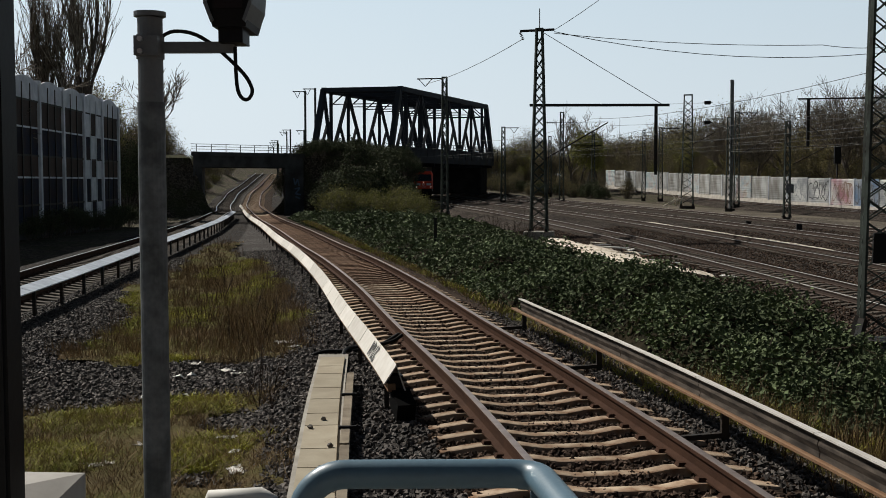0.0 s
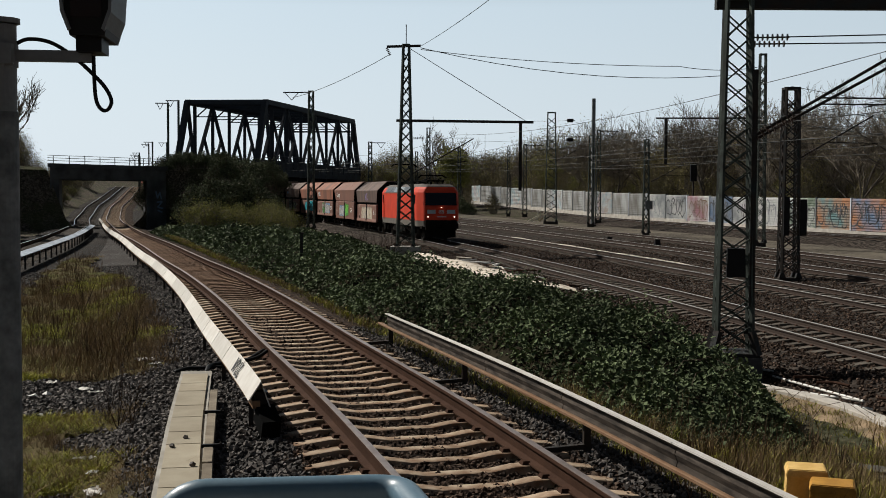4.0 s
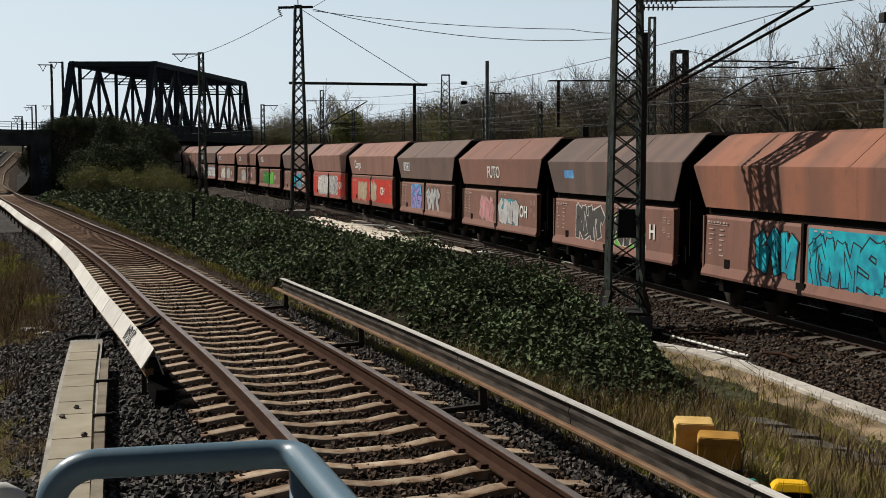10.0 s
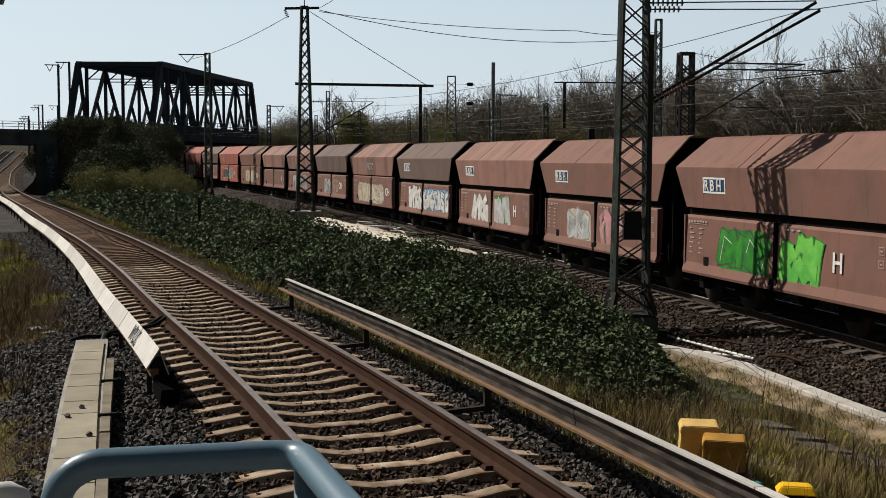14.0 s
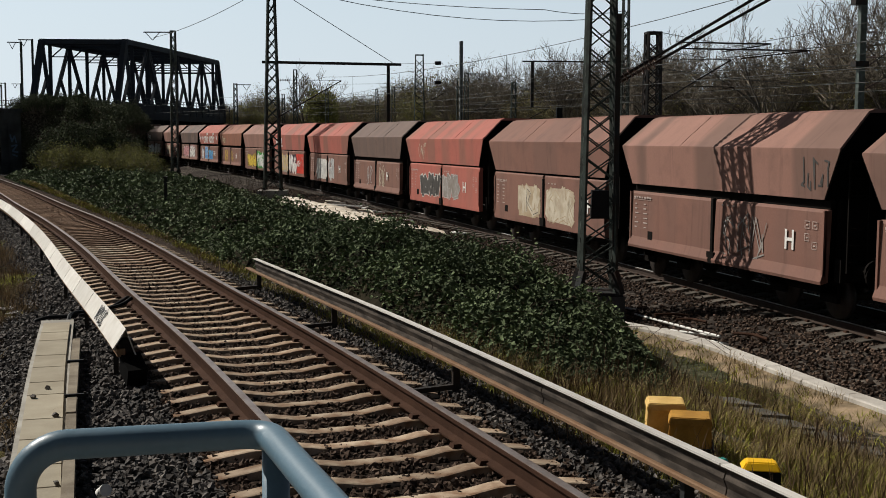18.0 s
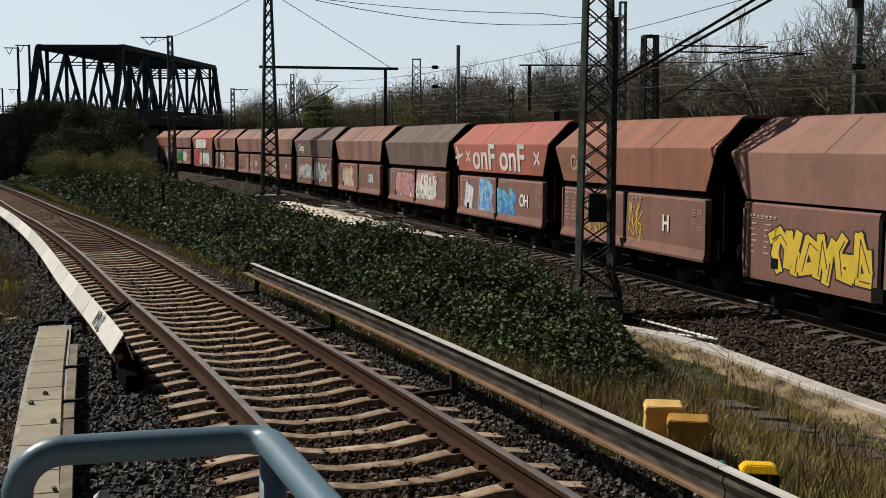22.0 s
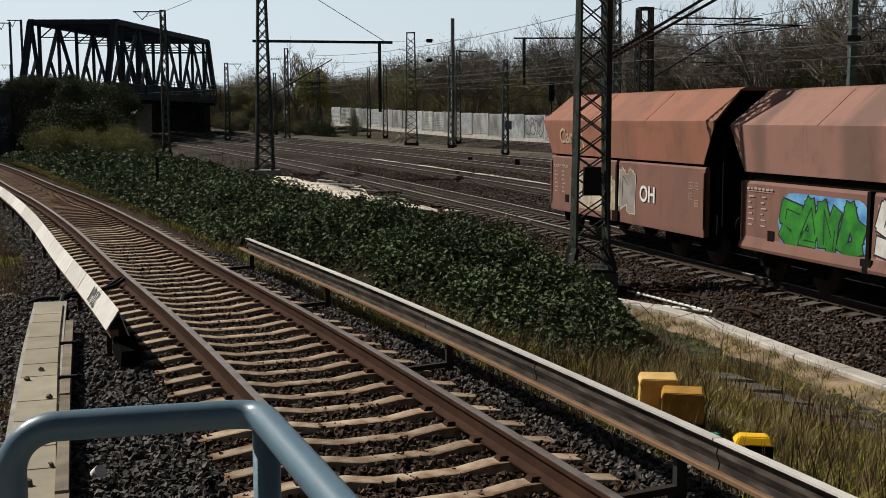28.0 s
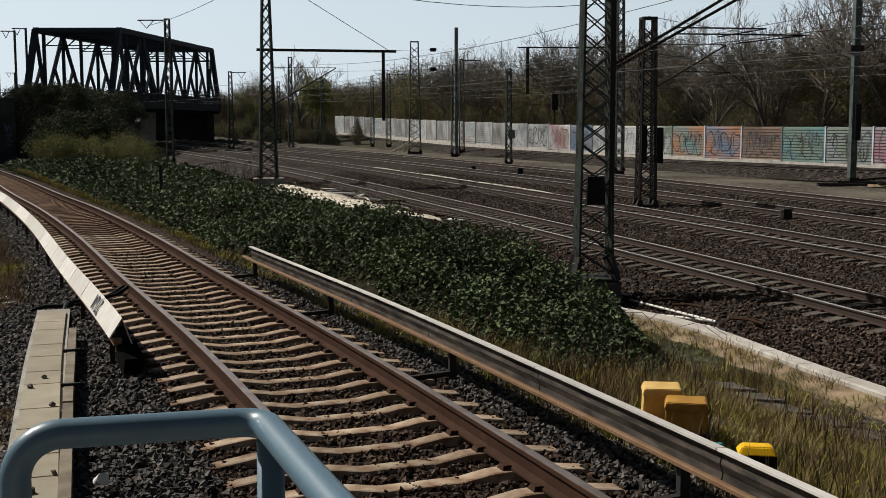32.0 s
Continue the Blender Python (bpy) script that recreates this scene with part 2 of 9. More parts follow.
# ---- building blocks ----
class Solid:
    """Collects faces for one mesh."""

    def __init__(self):
        self.v, self.f = [], []

    def add(self, verts, faces):
        k = len(self.v)
        self.v += [tuple(p) for p in verts]
        self.f += [tuple(i + k for i in f) for f in faces]
        return self

    def box(self, x0, x1, y0, y1, z0, z1, m=None, taper=0.0):
        c = [(x0, y0, z0), (x1, y0, z0), (x1, y1, z0), (x0, y1, z0),
             (x0 + taper, y0 + taper, z1), (x1 - taper, y0 + taper, z1), (x1 - taper, y1 - taper, z1), (x0 + taper, y1 - taper, z1)]
        if m is not None:
            c = [m @ Vector(p) for p in c]
        return self.add(c, [(3, 2, 1, 0), (4, 5, 6, 7), (0, 1, 5, 4), (1, 2, 6, 5), (2, 3, 7, 6), (3, 0, 4, 7)])

    def beam(self, a, b, w, h=None, up=(0, 0, 1)):
        """A bar of rectangular section from a to b."""
        a, b = Vector(a), Vector(b)
        h = h or w
        d = (b - a).normalized()
        s = d.cross(Vector(up))
        s = s.normalized() if s.length > 1e-4 else Vector((1, 0, 0))
        u = s.cross(d)
        c = [p + s * i * w / 2 + u * j * h / 2 for p in (a, b) for i, j in ((-1, -1), (1, -1), (1, 1), (-1, 1))]
        return self.add(c, [(3, 2, 1, 0), (4, 5, 6, 7), (0, 1, 5, 4), (1, 2, 6, 5), (2, 3, 7, 6), (3, 0, 4, 7)])

    def tube(self, pts, r, n=8, closed_ends=True, r_end=None):
        pts = [Vector(p) for p in pts]
        rings, s = [], None
        for i, p in enumerate(pts):
            d = (pts[min(i + 1, len(pts) - 1)] - pts[max(i - 1, 0)]).normalized()
            if s is None:
                s = d.cross(Vector((0, 0, 1)) if abs(d.z) < 0.9 else Vector((1, 0, 0)))
            else:
                s = s - d * s.dot(d)
            s = s.normalized()
            u = s.cross(d)
            rr = r if r_end is None else r + (r_end - r) * i / (len(pts) - 1)
            rings.append([p + (s * math.cos(2 * math.pi * k / n) + u * math.sin(2 * math.pi * k / n)) * rr for k in range(n)])
        verts = [q for ring in rings for q in ring]
        faces = [(i * n + k, i * n + (k + 1) % n, (i + 1) * n + (k + 1) % n, (i + 1) * n + k) for i in range(len(pts) - 1) for k in range(n)]
        if closed_ends:
            faces += [tuple(range(n))[::-1], tuple((len(pts) - 1) * n + k for k in range(n))]
        return self.add(verts, faces)

    def disc(self, c, axis, r, thick, n=20, r2=None):
        a = Vector(axis).normalized()
        return self.tube([Vector(c) - a * thick / 2, Vector(c) + a * thick / 2], r, n, True, r2)

    def sweep(self, path, profile, closed=True, cap=True):
        """profile: (to the right, up) points, carried along path (points with a heading)."""
        n = len(profile)
        verts = []
        for i, p in enumerate(path):
            q0, q1 = Vector(path[max(i - 1, 0)]), Vector(path[min(i + 1, len(path) - 1)])
            d = q1 - q0
            d.z = 0
            d.normalize()
            right = Vector((d.y, -d.x, 0))
            verts += [Vector(p) + right * a + Vector((0, 0, b)) for a, b in profile]
        m = n if closed else n - 1
        faces = [(i * n + k, (i + 1) * n + k, (i + 1) * n + (k + 1) % n, i * n + (k + 1) % n) for i in range(len(path) - 1) for k in range(m)]
        if cap and closed:
            faces += [tuple(range(n)), tuple((len(path) - 1) * n + k for k in range(n))[::-1]]
        return self.add(verts, faces)

    def mesh(self, name, mat, smooth=False, bevel=0.0):
        me = bpy.data.meshes.new(name)
        me.from_pydata(self.v, [], self.f)
        if bevel:
            bm = bmesh.new()
            bm.from_mesh(me)
            bmesh.ops.bevel(bm, geom=bm.edges[:], offset=bevel, segments=2, affect="EDGES", clamp_overlap=True)
            bm.to_mesh(me)
            bm.free()
        me.materials.append(mat)
        if smooth:
            me.shade_smooth()
        me.update()
        return me


def part(name, solid, mat, parent=None, label="", smooth=False, bevel=0.0, m=None, kind=""):
    ob = new(name, solid.mesh(name, mat, smooth, bevel) if isinstance(solid, Solid) else solid)
    if parent is not None:
        ob.parent = parent
    if m is not None:
        ob.matrix_basis = m
    return tagged(ob, label, kind=kind)


def thing(name, label, category, group="", kind="", m=None):
    ob = new(name)
    ob.empty_display_size = 0.2
    if m is not None:
        ob.matrix_basis = m
    return tagged(ob, label, category, group, kind)


# ---- the plan ----
def lerp_path(pts, step):
    """A smooth dense path through plan points, by arc length."""
    p = np.array(pts, float)
    s = np.concatenate([[0], np.cumsum(np.linalg.norm(np.diff(p[:, :2], axis=0), axis=1))])
    t = np.gradient(p, s, axis=0)
    out = []
    for u in np.arange(0, s[-1], step):
        i = min(int(np.searchsorted(s, u, "right")) - 1, len(p) - 2)
        h = s[i + 1] - s[i]
        a = (u - s[i]) / h
        out.append(p[i] * (2 * a**3 - 3 * a**2 + 1) + t[i] * h * (a**3 - 2 * a**2 + a) + p[i + 1] * (3 * a**2 - 2 * a**3) + t[i + 1] * h * (a**3 - a**2))
    return np.array(out)


def main_z(y):
    """Rail level of the main line: it climbs gently away."""
    return -1.24 + 0.0075 * (y - 20) + 0.010 * max(0.0, y - 145)


def main_x(y):
    """The train's track side: straight by the camera, a left-hand curve beyond."""
    d = y - 25.0
    if d < 0:
        return 11.57 - 0.062 * d
    e = min(d, 155.0)
    return 11.57 - 0.062 * e - 0.000625 * e * e - (d - e) * (0.062 + 0.00125 * 155)


def main_point(y, off):
    """A point at y on the main line, off metres to the right of the train's near side."""
    k = (main_x(y + 0.5) - main_x(y - 0.5))
    c = 1 / math.sqrt(1 + k * k)
    return Vector((main_x(y) + off * c, y - off * k * c, main_z(y)))


SB_A = [(4.6, -16, 0), (3.35, -6, 0), (2.62, 0, 0), (1.77, 6.46, 0), (0.9, 12.3, 0), (-0.25, 18.7, 0), (-1.42, 25.4, 0), (-3.35, 35.0, 0),
        (-4.7, 41.3, -0.05), (-8.0, 57.2, -0.14), (-13.1, 81.5, -0.38), (-17.1, 101.5, -0.53), (-19.7, 115.3, -0.72), (-23.4, 133, -0.5), (-25.9, 148, -0.1),
        (-29.0, 168, 0.6), (-31.3, 188, 1.4), (-35, 218, 2.7), (-38.5, 247, 4.0)]
SB_B = [(-7.4, -10, 0), (-8.3, 6, 0), (-9.6, 22, 0), (-10.9, 34, 0), (-12.1, 44, -0.05), (-13.9, 58, -0.14), (-18.2, 85, -0.4), (-21.2, 103, -0.53),
        (-23.3, 115.3, -0.72), (-26.8, 133, -0.5), (-29.2, 148, -0.1), (-32.4, 168, 0.6), (-34.8, 188, 1.4), (-38.5, 218, 2.7), (-42, 247, 4.0)]
PATH_A, PATH_B = lerp_path(SB_A, 0.52), lerp_path(SB_B, 0.52)


# ---- ground ----
def path_x(path, y):
    return float(np.interp(y, path[:, 1], path[:, 0]))


def ground_z(x, y):
    ya = min(max(y, -9.0), 240.0)
    ax, bx = path_x(PATH_A, ya), path_x(PATH_B, ya)
    az = float(np.interp(ya, PATH_A[:, 1], PATH_A[:, 2])) - 0.42
    mx = main_x(y) - 2.2
    mz = main_z(min(y, 400)) - 0.62
    left = az
    if y > 119 and x < bx - 3.5:
        left = az + min(3.2, 0.5 * (bx - 3.5 - x)) * min(1, (y - 119) / 8)
    if x < ax + 2.6:
        z = left
    elif x < mx:
        u = (x - ax - 2.6) / max(mx - ax - 2.6, 0.5)
        z = az + (mz - az) * u * u * (3 - 2 * u)
    else:
        z = mz
        if x > mx + 34:
            z = mz + min(0.5, 0.04 * (x - mx - 34))
    return z + 0.05 * noise.noise((x * 0.4, y * 0.4, 0))


def grown(a, b, step, outer, g=1.25):
    c = list(np.arange(a, b + 0.01, step))
    lo, hi, s = a, b, step
    while hi < outer:
        s *= g
        lo, hi = lo - s, hi + s
        c = [lo] + c + [hi]
    return c


gx, gy = grown(-26, 52, 1.0, 3200), grown(-8, 120, 1.3, 3200)
gv = [(x, y, ground_z(x, y)) for y in gy for x in gx]
gf = [(j * len(gx) + i, j * len(gx) + i + 1, (j + 1) * len(gx) + i + 1, (j + 1) * len(gx) + i) for j in range(len(gy) - 1) for i in range(len(gx) - 1)]
tagged(part("ground", Solid().add(gv, gf), SOIL, smooth=True), "bare brown soil with moss and dead grass", "ground", kind="structure")


# ---- tracks ----
def offset_path(path, off, z=0.0):
    d = np.gradient(path, axis=0)[:, :2]
    d /= np.linalg.norm(d, axis=1)[:, None]
    return [(p[0] + q[1] * off, p[1] - q[0] * off, p[2] + z) for p, q in zip(path, d)]


def bed(name, label, path, profile, mat):
    return tagged(part(name, Solid().sweep([tuple(p) for p in path], profile, closed=False), mat), label, "ballast", kind="structure")


GREY_BALLAST = voronoi_ground("grey_ballast", [(0.03, 0.028, 0.027), (0.06, 0.056, 0.054), (0.12, 0.113, 0.108)], 15.0, patch_color=(0.045, 0.04, 0.036))
A_PROFILE = [(-3.5, -0.62), (-2.9, -0.3), (-1.5, -0.24), (-1.32, -0.25), (1.32, -0.25), (1.45, -0.24), (2.1, -0.32), (2.9, -0.62)]
B_PROFILE = [(-3.0, -0.62), (-2.1, -0.25), (2.6, -0.23), (3.6, -0.36), (8.2, -0.39), (9.0, -0.7)]
bed("ballast_bed_near", "dark rusty crushed stone ballast between the sleepers", PATH_A[::3], A_PROFILE[2:], RUSTY_BALLAST)
bed("ballast_shoulder_near", "grey crushed stone ballast shoulder beside the near track", PATH_A[::3], A_PROFILE[:3], GREY_BALLAST)
bed("ballast_bed_far", "grey crushed stone ballast under the second city railway track", PATH_B[::3],
    B_PROFILE, BALLAST)
YS_MAIN = list(np.arange(-40, 60, 3.0)) + list(np.arange(60, 330, 6.0))
tagged(part("ballast_bed_main_line", Solid().sweep([main_point(y, 0) for y in YS_MAIN],
            [(-2.2, -0.75), (-0.5, -0.28), (-0.1, -0.25), (3.0, -0.25), (3.3, -0.24), (4.4, -0.38), (5.7, -0.24), (6.0, -0.25), (9.2, -0.25), (9.5, -0.24), (10.6, -0.38), (11.8, -0.24), (12.1, -0.25), (15.2, -0.25),
             (15.6, -0.24), (16.6, -0.38), (17.7, -0.24), (18.1, -0.25), (21.1, -0.25), (21.5, -0.24), (24.5, -0.6)], closed=False), FAR_BALLAST),
       "brown-grey crushed stone ballast across four main line tracks", "ballast", kind="structure")

RAIL = [(-0.075, -0.172), (0.075, -0.172), (0.075, -0.158), (0.012, -0.14), (0.012, -0.045), (0.036, -0.035), (0.036, -0.006), (0.03, 0.0),
        (-0.03, 0.0), (-0.036, -0.006), (-0.036, -0.035), (-0.012, -0.045), (-0.012, -0.14), (-0.075, -0.158)]
HEAD = [(-0.033, -0.004), (0.033, -0.004), (0.033, 0.0025), (0.024, 0.004), (-0.024, 0.004), (-0.033, 0.0025)]


def sleeper_mesh(name, mat, length=2.6, w=0.15, w_low=0.17):
    """A pretensioned sleeper: flat seats under the rails, a lower waist, ends that fall away."""
    xs = [-length / 2, -length / 2 + 0.1, -0.93, -0.72, -0.52, -0.3, 0.3, 0.52, 0.72, 0.93, length / 2 - 0.1, length / 2]
    zs = [-0.225, -0.212, -0.176, -0.172, -0.178, -0.214, -0.214, -0.178, -0.172, -0.176, -0.212, -0.225]
    s = Solid()
    n = len(xs)
    v = []
    for x, z in zip(xs, zs):
        v += [(x, -w_low, -0.36), (x, -w * 0.74, z - 0.006), (x, -w * 0.6, z), (x, w * 0.6, z), (x, w * 0.74, z - 0.006), (x, w_low, -0.36)]
    f = [(i * 6 + k, i * 6 + k + 1, i * 6 + k + 7, i * 6 + k + 6) for i in range(n - 1) for k in range(5)]
    f += [(0, 5, 4, 3, 2, 1), tuple((n - 1) * 6 + k for k in range(6))]
    return s.add(v, f).mesh(name, mat)


def headings(path):
    d = np.gradient(path, axis=0)
    return np.arctan2(-d[:, 0], d[:, 1])


def railway(name, label, path, gauge, sleeper, step, y_parts, group, mat_rail=RUST, every=1, stained=None, mat_head=STEEL):
    """Two rails with bright running surfaces, sleepers one by one, clips in one mesh."""
    t = thing(name, label, "railway track", group, "structure")
    pts = [tuple(p) for p in path[::every]]
    for side in (-1, 1):
        off = offset_path(path[::every], side * gauge / 2)
        r = part("rail", Solid().sweep(off, RAIL), mat_rail, t)
        part("running_surface", Solid().sweep(off, HEAD), mat_head, r, "bright worn steel running surface")
    a = headings(path)
    clips, rest = Solid(), Solid()
    sv = np.array([v.co[:] for v in sleeper.vertices])
    sf = [tuple(p.vertices) for p in sleeper.polygons]
    for i in range(0, len(path), step):
        p = path[i]
        m = Matrix.Translation(p) @ Matrix.Rotation(a[i] + random.uniform(-0.008, 0.008), 4, "Z") @ Matrix.Translation((random.uniform(-.02, .02), random.uniform(-.015, .015), 0))
        if y_parts[0] < p[1] < y_parts[1]:
            ob = new("sleeper", stained if stained and p[1] > 21 + random.uniform(0, 9) else sleeper)
            ob.parent = t
            ob.matrix_basis = m
            for x in (-gauge / 2 - 0.1, -gauge / 2 + 0.1, gauge / 2 - 0.1, gauge / 2 + 0.1):
                clips.box(x - 0.045, x + 0.045, -0.055, 0.055, -0.175, -0.142, m, 0.015)
        else:
            mm = np.array(m)
            rest.add([tuple(q) for q in sv @ mm[:3, :3].T + mm[:3, 3]], sf)
    if clips.v:
        part("rail_fastenings", clips, RUST, t, kind="stuff")
    if rest.v:
        part("distant_sleepers", rest, sleeper.materials[0], t, kind="stuff")
    return t


NEAR_SLEEPER, GREY_SLEEPER, MAIN_SLEEPER = sleeper_mesh("sleeper", SLEEPER, 2.6, 0.108, 0.135), sleeper_mesh("grey_sleeper", SLEEPER_DARK), sleeper_mesh("main_sleeper", SLEEPER_DARK, 2.7, 0.2, 0.22)
railway("railway_track_near", "rusty city railway track on pale concrete sleepers, curving away", PATH_A, 1.5, NEAR_SLEEPER, 1, (2, 100), "city railway tracks", mat_head=NEAR_STEEL, stained=sleeper_mesh("stained_sleeper", SLEEPER_RUST, 2.6, 0.108, 0.135))
railway("railway_track_far", "city railway track on grey sleepers under the bridge", PATH_B, 1.5, GREY_SLEEPER, 1, (20, 92), "city railway tracks")
for k, (off, y0, y1) in enumerate(((1.54, 8, 75), (7.6, 15, 75), (13.7, 22, 70), (19.6, 30, 70))):
    ys = [6.0 + k * 4]
    while ys[-1] < 230:
        ys.append(ys[-1] + 0.66)
    mp = np.array([main_point(y, off) for y in ys])
    railway("main_line_track", "dark main line track on weathered sleepers", mp, 1.62, MAIN_SLEEPER, 1, (y0, y1), "main line tracks", mat_rail=MAIN_RUST, every=4, mat_head=MAIN_STEEL)
SIDING = lerp_path([(55, 45, -0.65), (45.5, 68.7, -0.6), (42.0, 77.6, -0.6), (39.4, 87.5, -0.59), (37.0, 106.5, -0.56), (34.7, 131, -0.3), (32.2, 174, 0.13), (27.6, 203, 1.0)], 0.8)
railway("siding_track", "dark siding track in front of the noise barrier", SIDING, 1.6, MAIN_SLEEPER, 1, (60, 62), "main line tracks", mat_rail=MAIN_RUST, every=4)
bed("ballast_bed_siding", "brown ballast under the siding", SIDING[::4], [(-3.8, -0.75), (-2.0, -0.26), (2.0, -0.26), (4.0, -0.24), (10.0, -0.2)], FAR_BALLAST)
SANDY = voronoi_ground("sandy_verge", [(0.035, 0.03, 0.025), (0.075, 0.066, 0.054), (0.15, 0.132, 0.106)], 5.0, patch=0.18, patch_color=(0.16, 0.14, 0.11))
tagged(part("sandy_verge", Solid().sweep([main_point(y, 0) for y in YS_MAIN if 20 < y < 170], [(21.3, -0.3), (21.9, -0.2), (23.0, -0.24), (26, -0.3), (29.5, -0.34), (34, -0.62)], closed=False), SANDY),
       "worn grey sandy strip between the main line and the siding", "verge", kind="structure")

# ---- conductor rails ----
COVER_L = [(0.05, 0.35), (-0.085, 0.145), (-0.075, 0.135), (0.05, 0.332), (0.14, 0.06), (0.155, 0.06)]


MARKER = material("grey_marker", (0.10, 0.105, 0.11), 0.7, var=0.2, scale=8, bump=0.0)


UNDER_BLACK = material("ramp_shadow_black", (0.006, 0.006, 0.006), 0.95, var=0.2, scale=5, bump=0.05, spec=0.02)


def conductor_left():
    """Covered conductor rail on the near track's left: pale panels in lengths, open at the end."""
    t = thing("conductor_rail_cover", "row of pale grey plastic covers over the third rail", "rail cover", "conductor rails")
    p = PATH_A[(PATH_A[:, 1] > 11.95) & (PATH_A[:, 1] < 128)]
    off = offset_path(p, -1.60)
    part("conductor_rail", Solid().sweep(off, [(-0.04, 0.06), (0.04, 0.06), (0.04, 0.14), (-0.04, 0.14)]), RAIL_BROWN, t)
    ax = (Vector(off[0]) - Vector(off[1])).normalized()
    end = Vector(off[0]) + Vector((0.06, 0, 0))
    # block and ramp in black put the cover end's shade into colour
    part("end_block", Solid().beam(end - ax * 0.25 + Vector((0, 0, 0.12)), end - ax * 0.06 + Vector((0, 0, 0.12)), 0.14, 0.2), BLACK, t, "black block added to darken the cover's open end")
    part("end_ramp", Solid().beam(end - ax * 0.1 + Vector((0.03, 0, 0.0)), end + ax * 0.2 + Vector((0.07, 0, -0.13)), 0.2, 0.2), UNDER_BLACK, t, "black end ramp of the third rail, deepened for the cover end's shadow")
    k = 0
    for i in range(0, len(off) - 3, 3):
        seg = [Vector(off[j]) for j in range(i, min(i + 4, len(off)))]
        d = (seg[-1] - seg[-2]).normalized()
        seg[-1] = seg[-1] - d * 0.03
        part("cover_panel", Solid().sweep(seg, COVER_L), COVER, t)
        if k % 2 == 0:
            q = seg[1]
            part("bracket", Solid().beam(q + Vector((0.0, 0, -0.3)), q + Vector((0.0, 0, 0.2)), 0.05).beam(q + Vector((0, 0, 0.1)), q + Vector((0.25, 0.03, -0.2)), 0.04), DARK_STEEL, t)
        k += 1
    # a scrawl in black marker on the second panel
    m0, m1 = Vector(off[4]), Vector(off[1])
    ax = (m1 - m0).normalized()
    side = Vector((-ax.y, ax.x, 0))
    face = lambda u, w: m0 + ax * (u * 0.62) + side * (0.045 - 0.125 * w - 0.008) + Vector((0, 0, 0.342 - 0.19 * w + 0.006))
    for q in (((0.1, 0.1), (0.16, 0.9), (0.24, 0.15), (0.3, 0.85)), ((0.42, 0.9), (0.40, 0.1), (0.55, 0.3), (0.43, 0.5)), ((0.62, 0.15), (0.66, 0.9), (0.78, 0.8), (0.8, 0.1)), ((0.92, 0.15), (1.05, 0.2), (0.92, 0.55), (1.08, 0.9), (0.9, 0.85))):
        s = Solid()
        for a, b in zip(q, q[1:]):
            s.beam(face(*a), face(*b), 0.022, 0.006, up=side * -0.83 + Vector((0, 0, 0.55)))
        part("scrawl", s, MARKER, t)
    return t


conductor_left()


COVER_BLUE = material("bluish_cover_plastic", (0.46, 0.51, 0.57), 0.6, var=0.12, scale=4, fine=50, bump=0.1, rand=0.12, tint=(0.33, 0.37, 0.43))


def conductor_b():
    t = thing("conductor_rail_cover", "row of pale blue-grey covers over a third rail", "rail cover", "conductor rails")
    p = PATH_B[(PATH_B[:, 1] > 6) & (PATH_B[:, 1] < 92)]
    off = offset_path(p, 1.55)
    for i in range(0, len(off) - 4, 4):
        seg = [Vector(off[j]) for j in range(i, min(i + 5, len(off)))]
        seg[-1] = seg[-1] - (seg[-1] - seg[-2]).normalized() * 0.02
        part("cover_panel", Solid().sweep(seg, [(-0.16, 0.22), (-0.06, 0.38), (0.22, 0.30), (0.22, 0.28), (-0.055, 0.36), (-0.145, 0.22)]), COVER_BLUE, t)
        q = seg[1]
        part("bracket", Solid().beam(q + Vector((0.1, 0, -0.3)), q + Vector((0.1, 0, 0.3)), 0.06), DARK_STEEL, t)
    return t


conductor_b()


def conductor_right():
    """Conductor rail on the near track's right, seen from the track: pale top plates, a dark trough with the cap's
    shade in its colour, the brown rail below.
    """
    t = thing("conductor_rail", "third rail with a pale capped cover and rusty brown rail", "conductor rail", "conductor rails")
    p = PATH_A[(PATH_A[:, 1] > -12) & (PATH_A[:, 1] < 20.0)]
    off = offset_path(p, 1.42)
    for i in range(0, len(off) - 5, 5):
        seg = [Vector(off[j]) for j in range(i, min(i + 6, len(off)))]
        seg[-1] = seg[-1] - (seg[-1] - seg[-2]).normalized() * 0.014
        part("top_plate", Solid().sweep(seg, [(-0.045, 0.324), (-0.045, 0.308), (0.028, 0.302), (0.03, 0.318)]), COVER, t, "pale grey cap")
        # the side's dark tone, deepened in colour for the shade under the cap
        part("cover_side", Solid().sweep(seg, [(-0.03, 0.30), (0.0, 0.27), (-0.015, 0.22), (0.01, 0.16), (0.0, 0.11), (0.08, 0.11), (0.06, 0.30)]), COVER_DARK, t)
    part("rail", Solid().sweep(off, [(-0.045, 0.085), (0.03, 0.085), (0.03, 0.112), (-0.03, 0.115), (-0.045, 0.108)]), RAIL_BROWN, t, "rusty brown conductor rail")
    for i in range(4, len(off), 8):
        q = Vector(off[i])
        part("bracket", Solid().beam(q + Vector((0.06, 0, -0.32)), q + Vector((0.06, 0, 0.14)), 0.07).beam(q + Vector((-0.7, -0.1, -0.2)), q + Vector((0.1, 0.0, -0.16)), 0.06, 0.05), DARK_STEEL, t)
    return t


conductor_right()


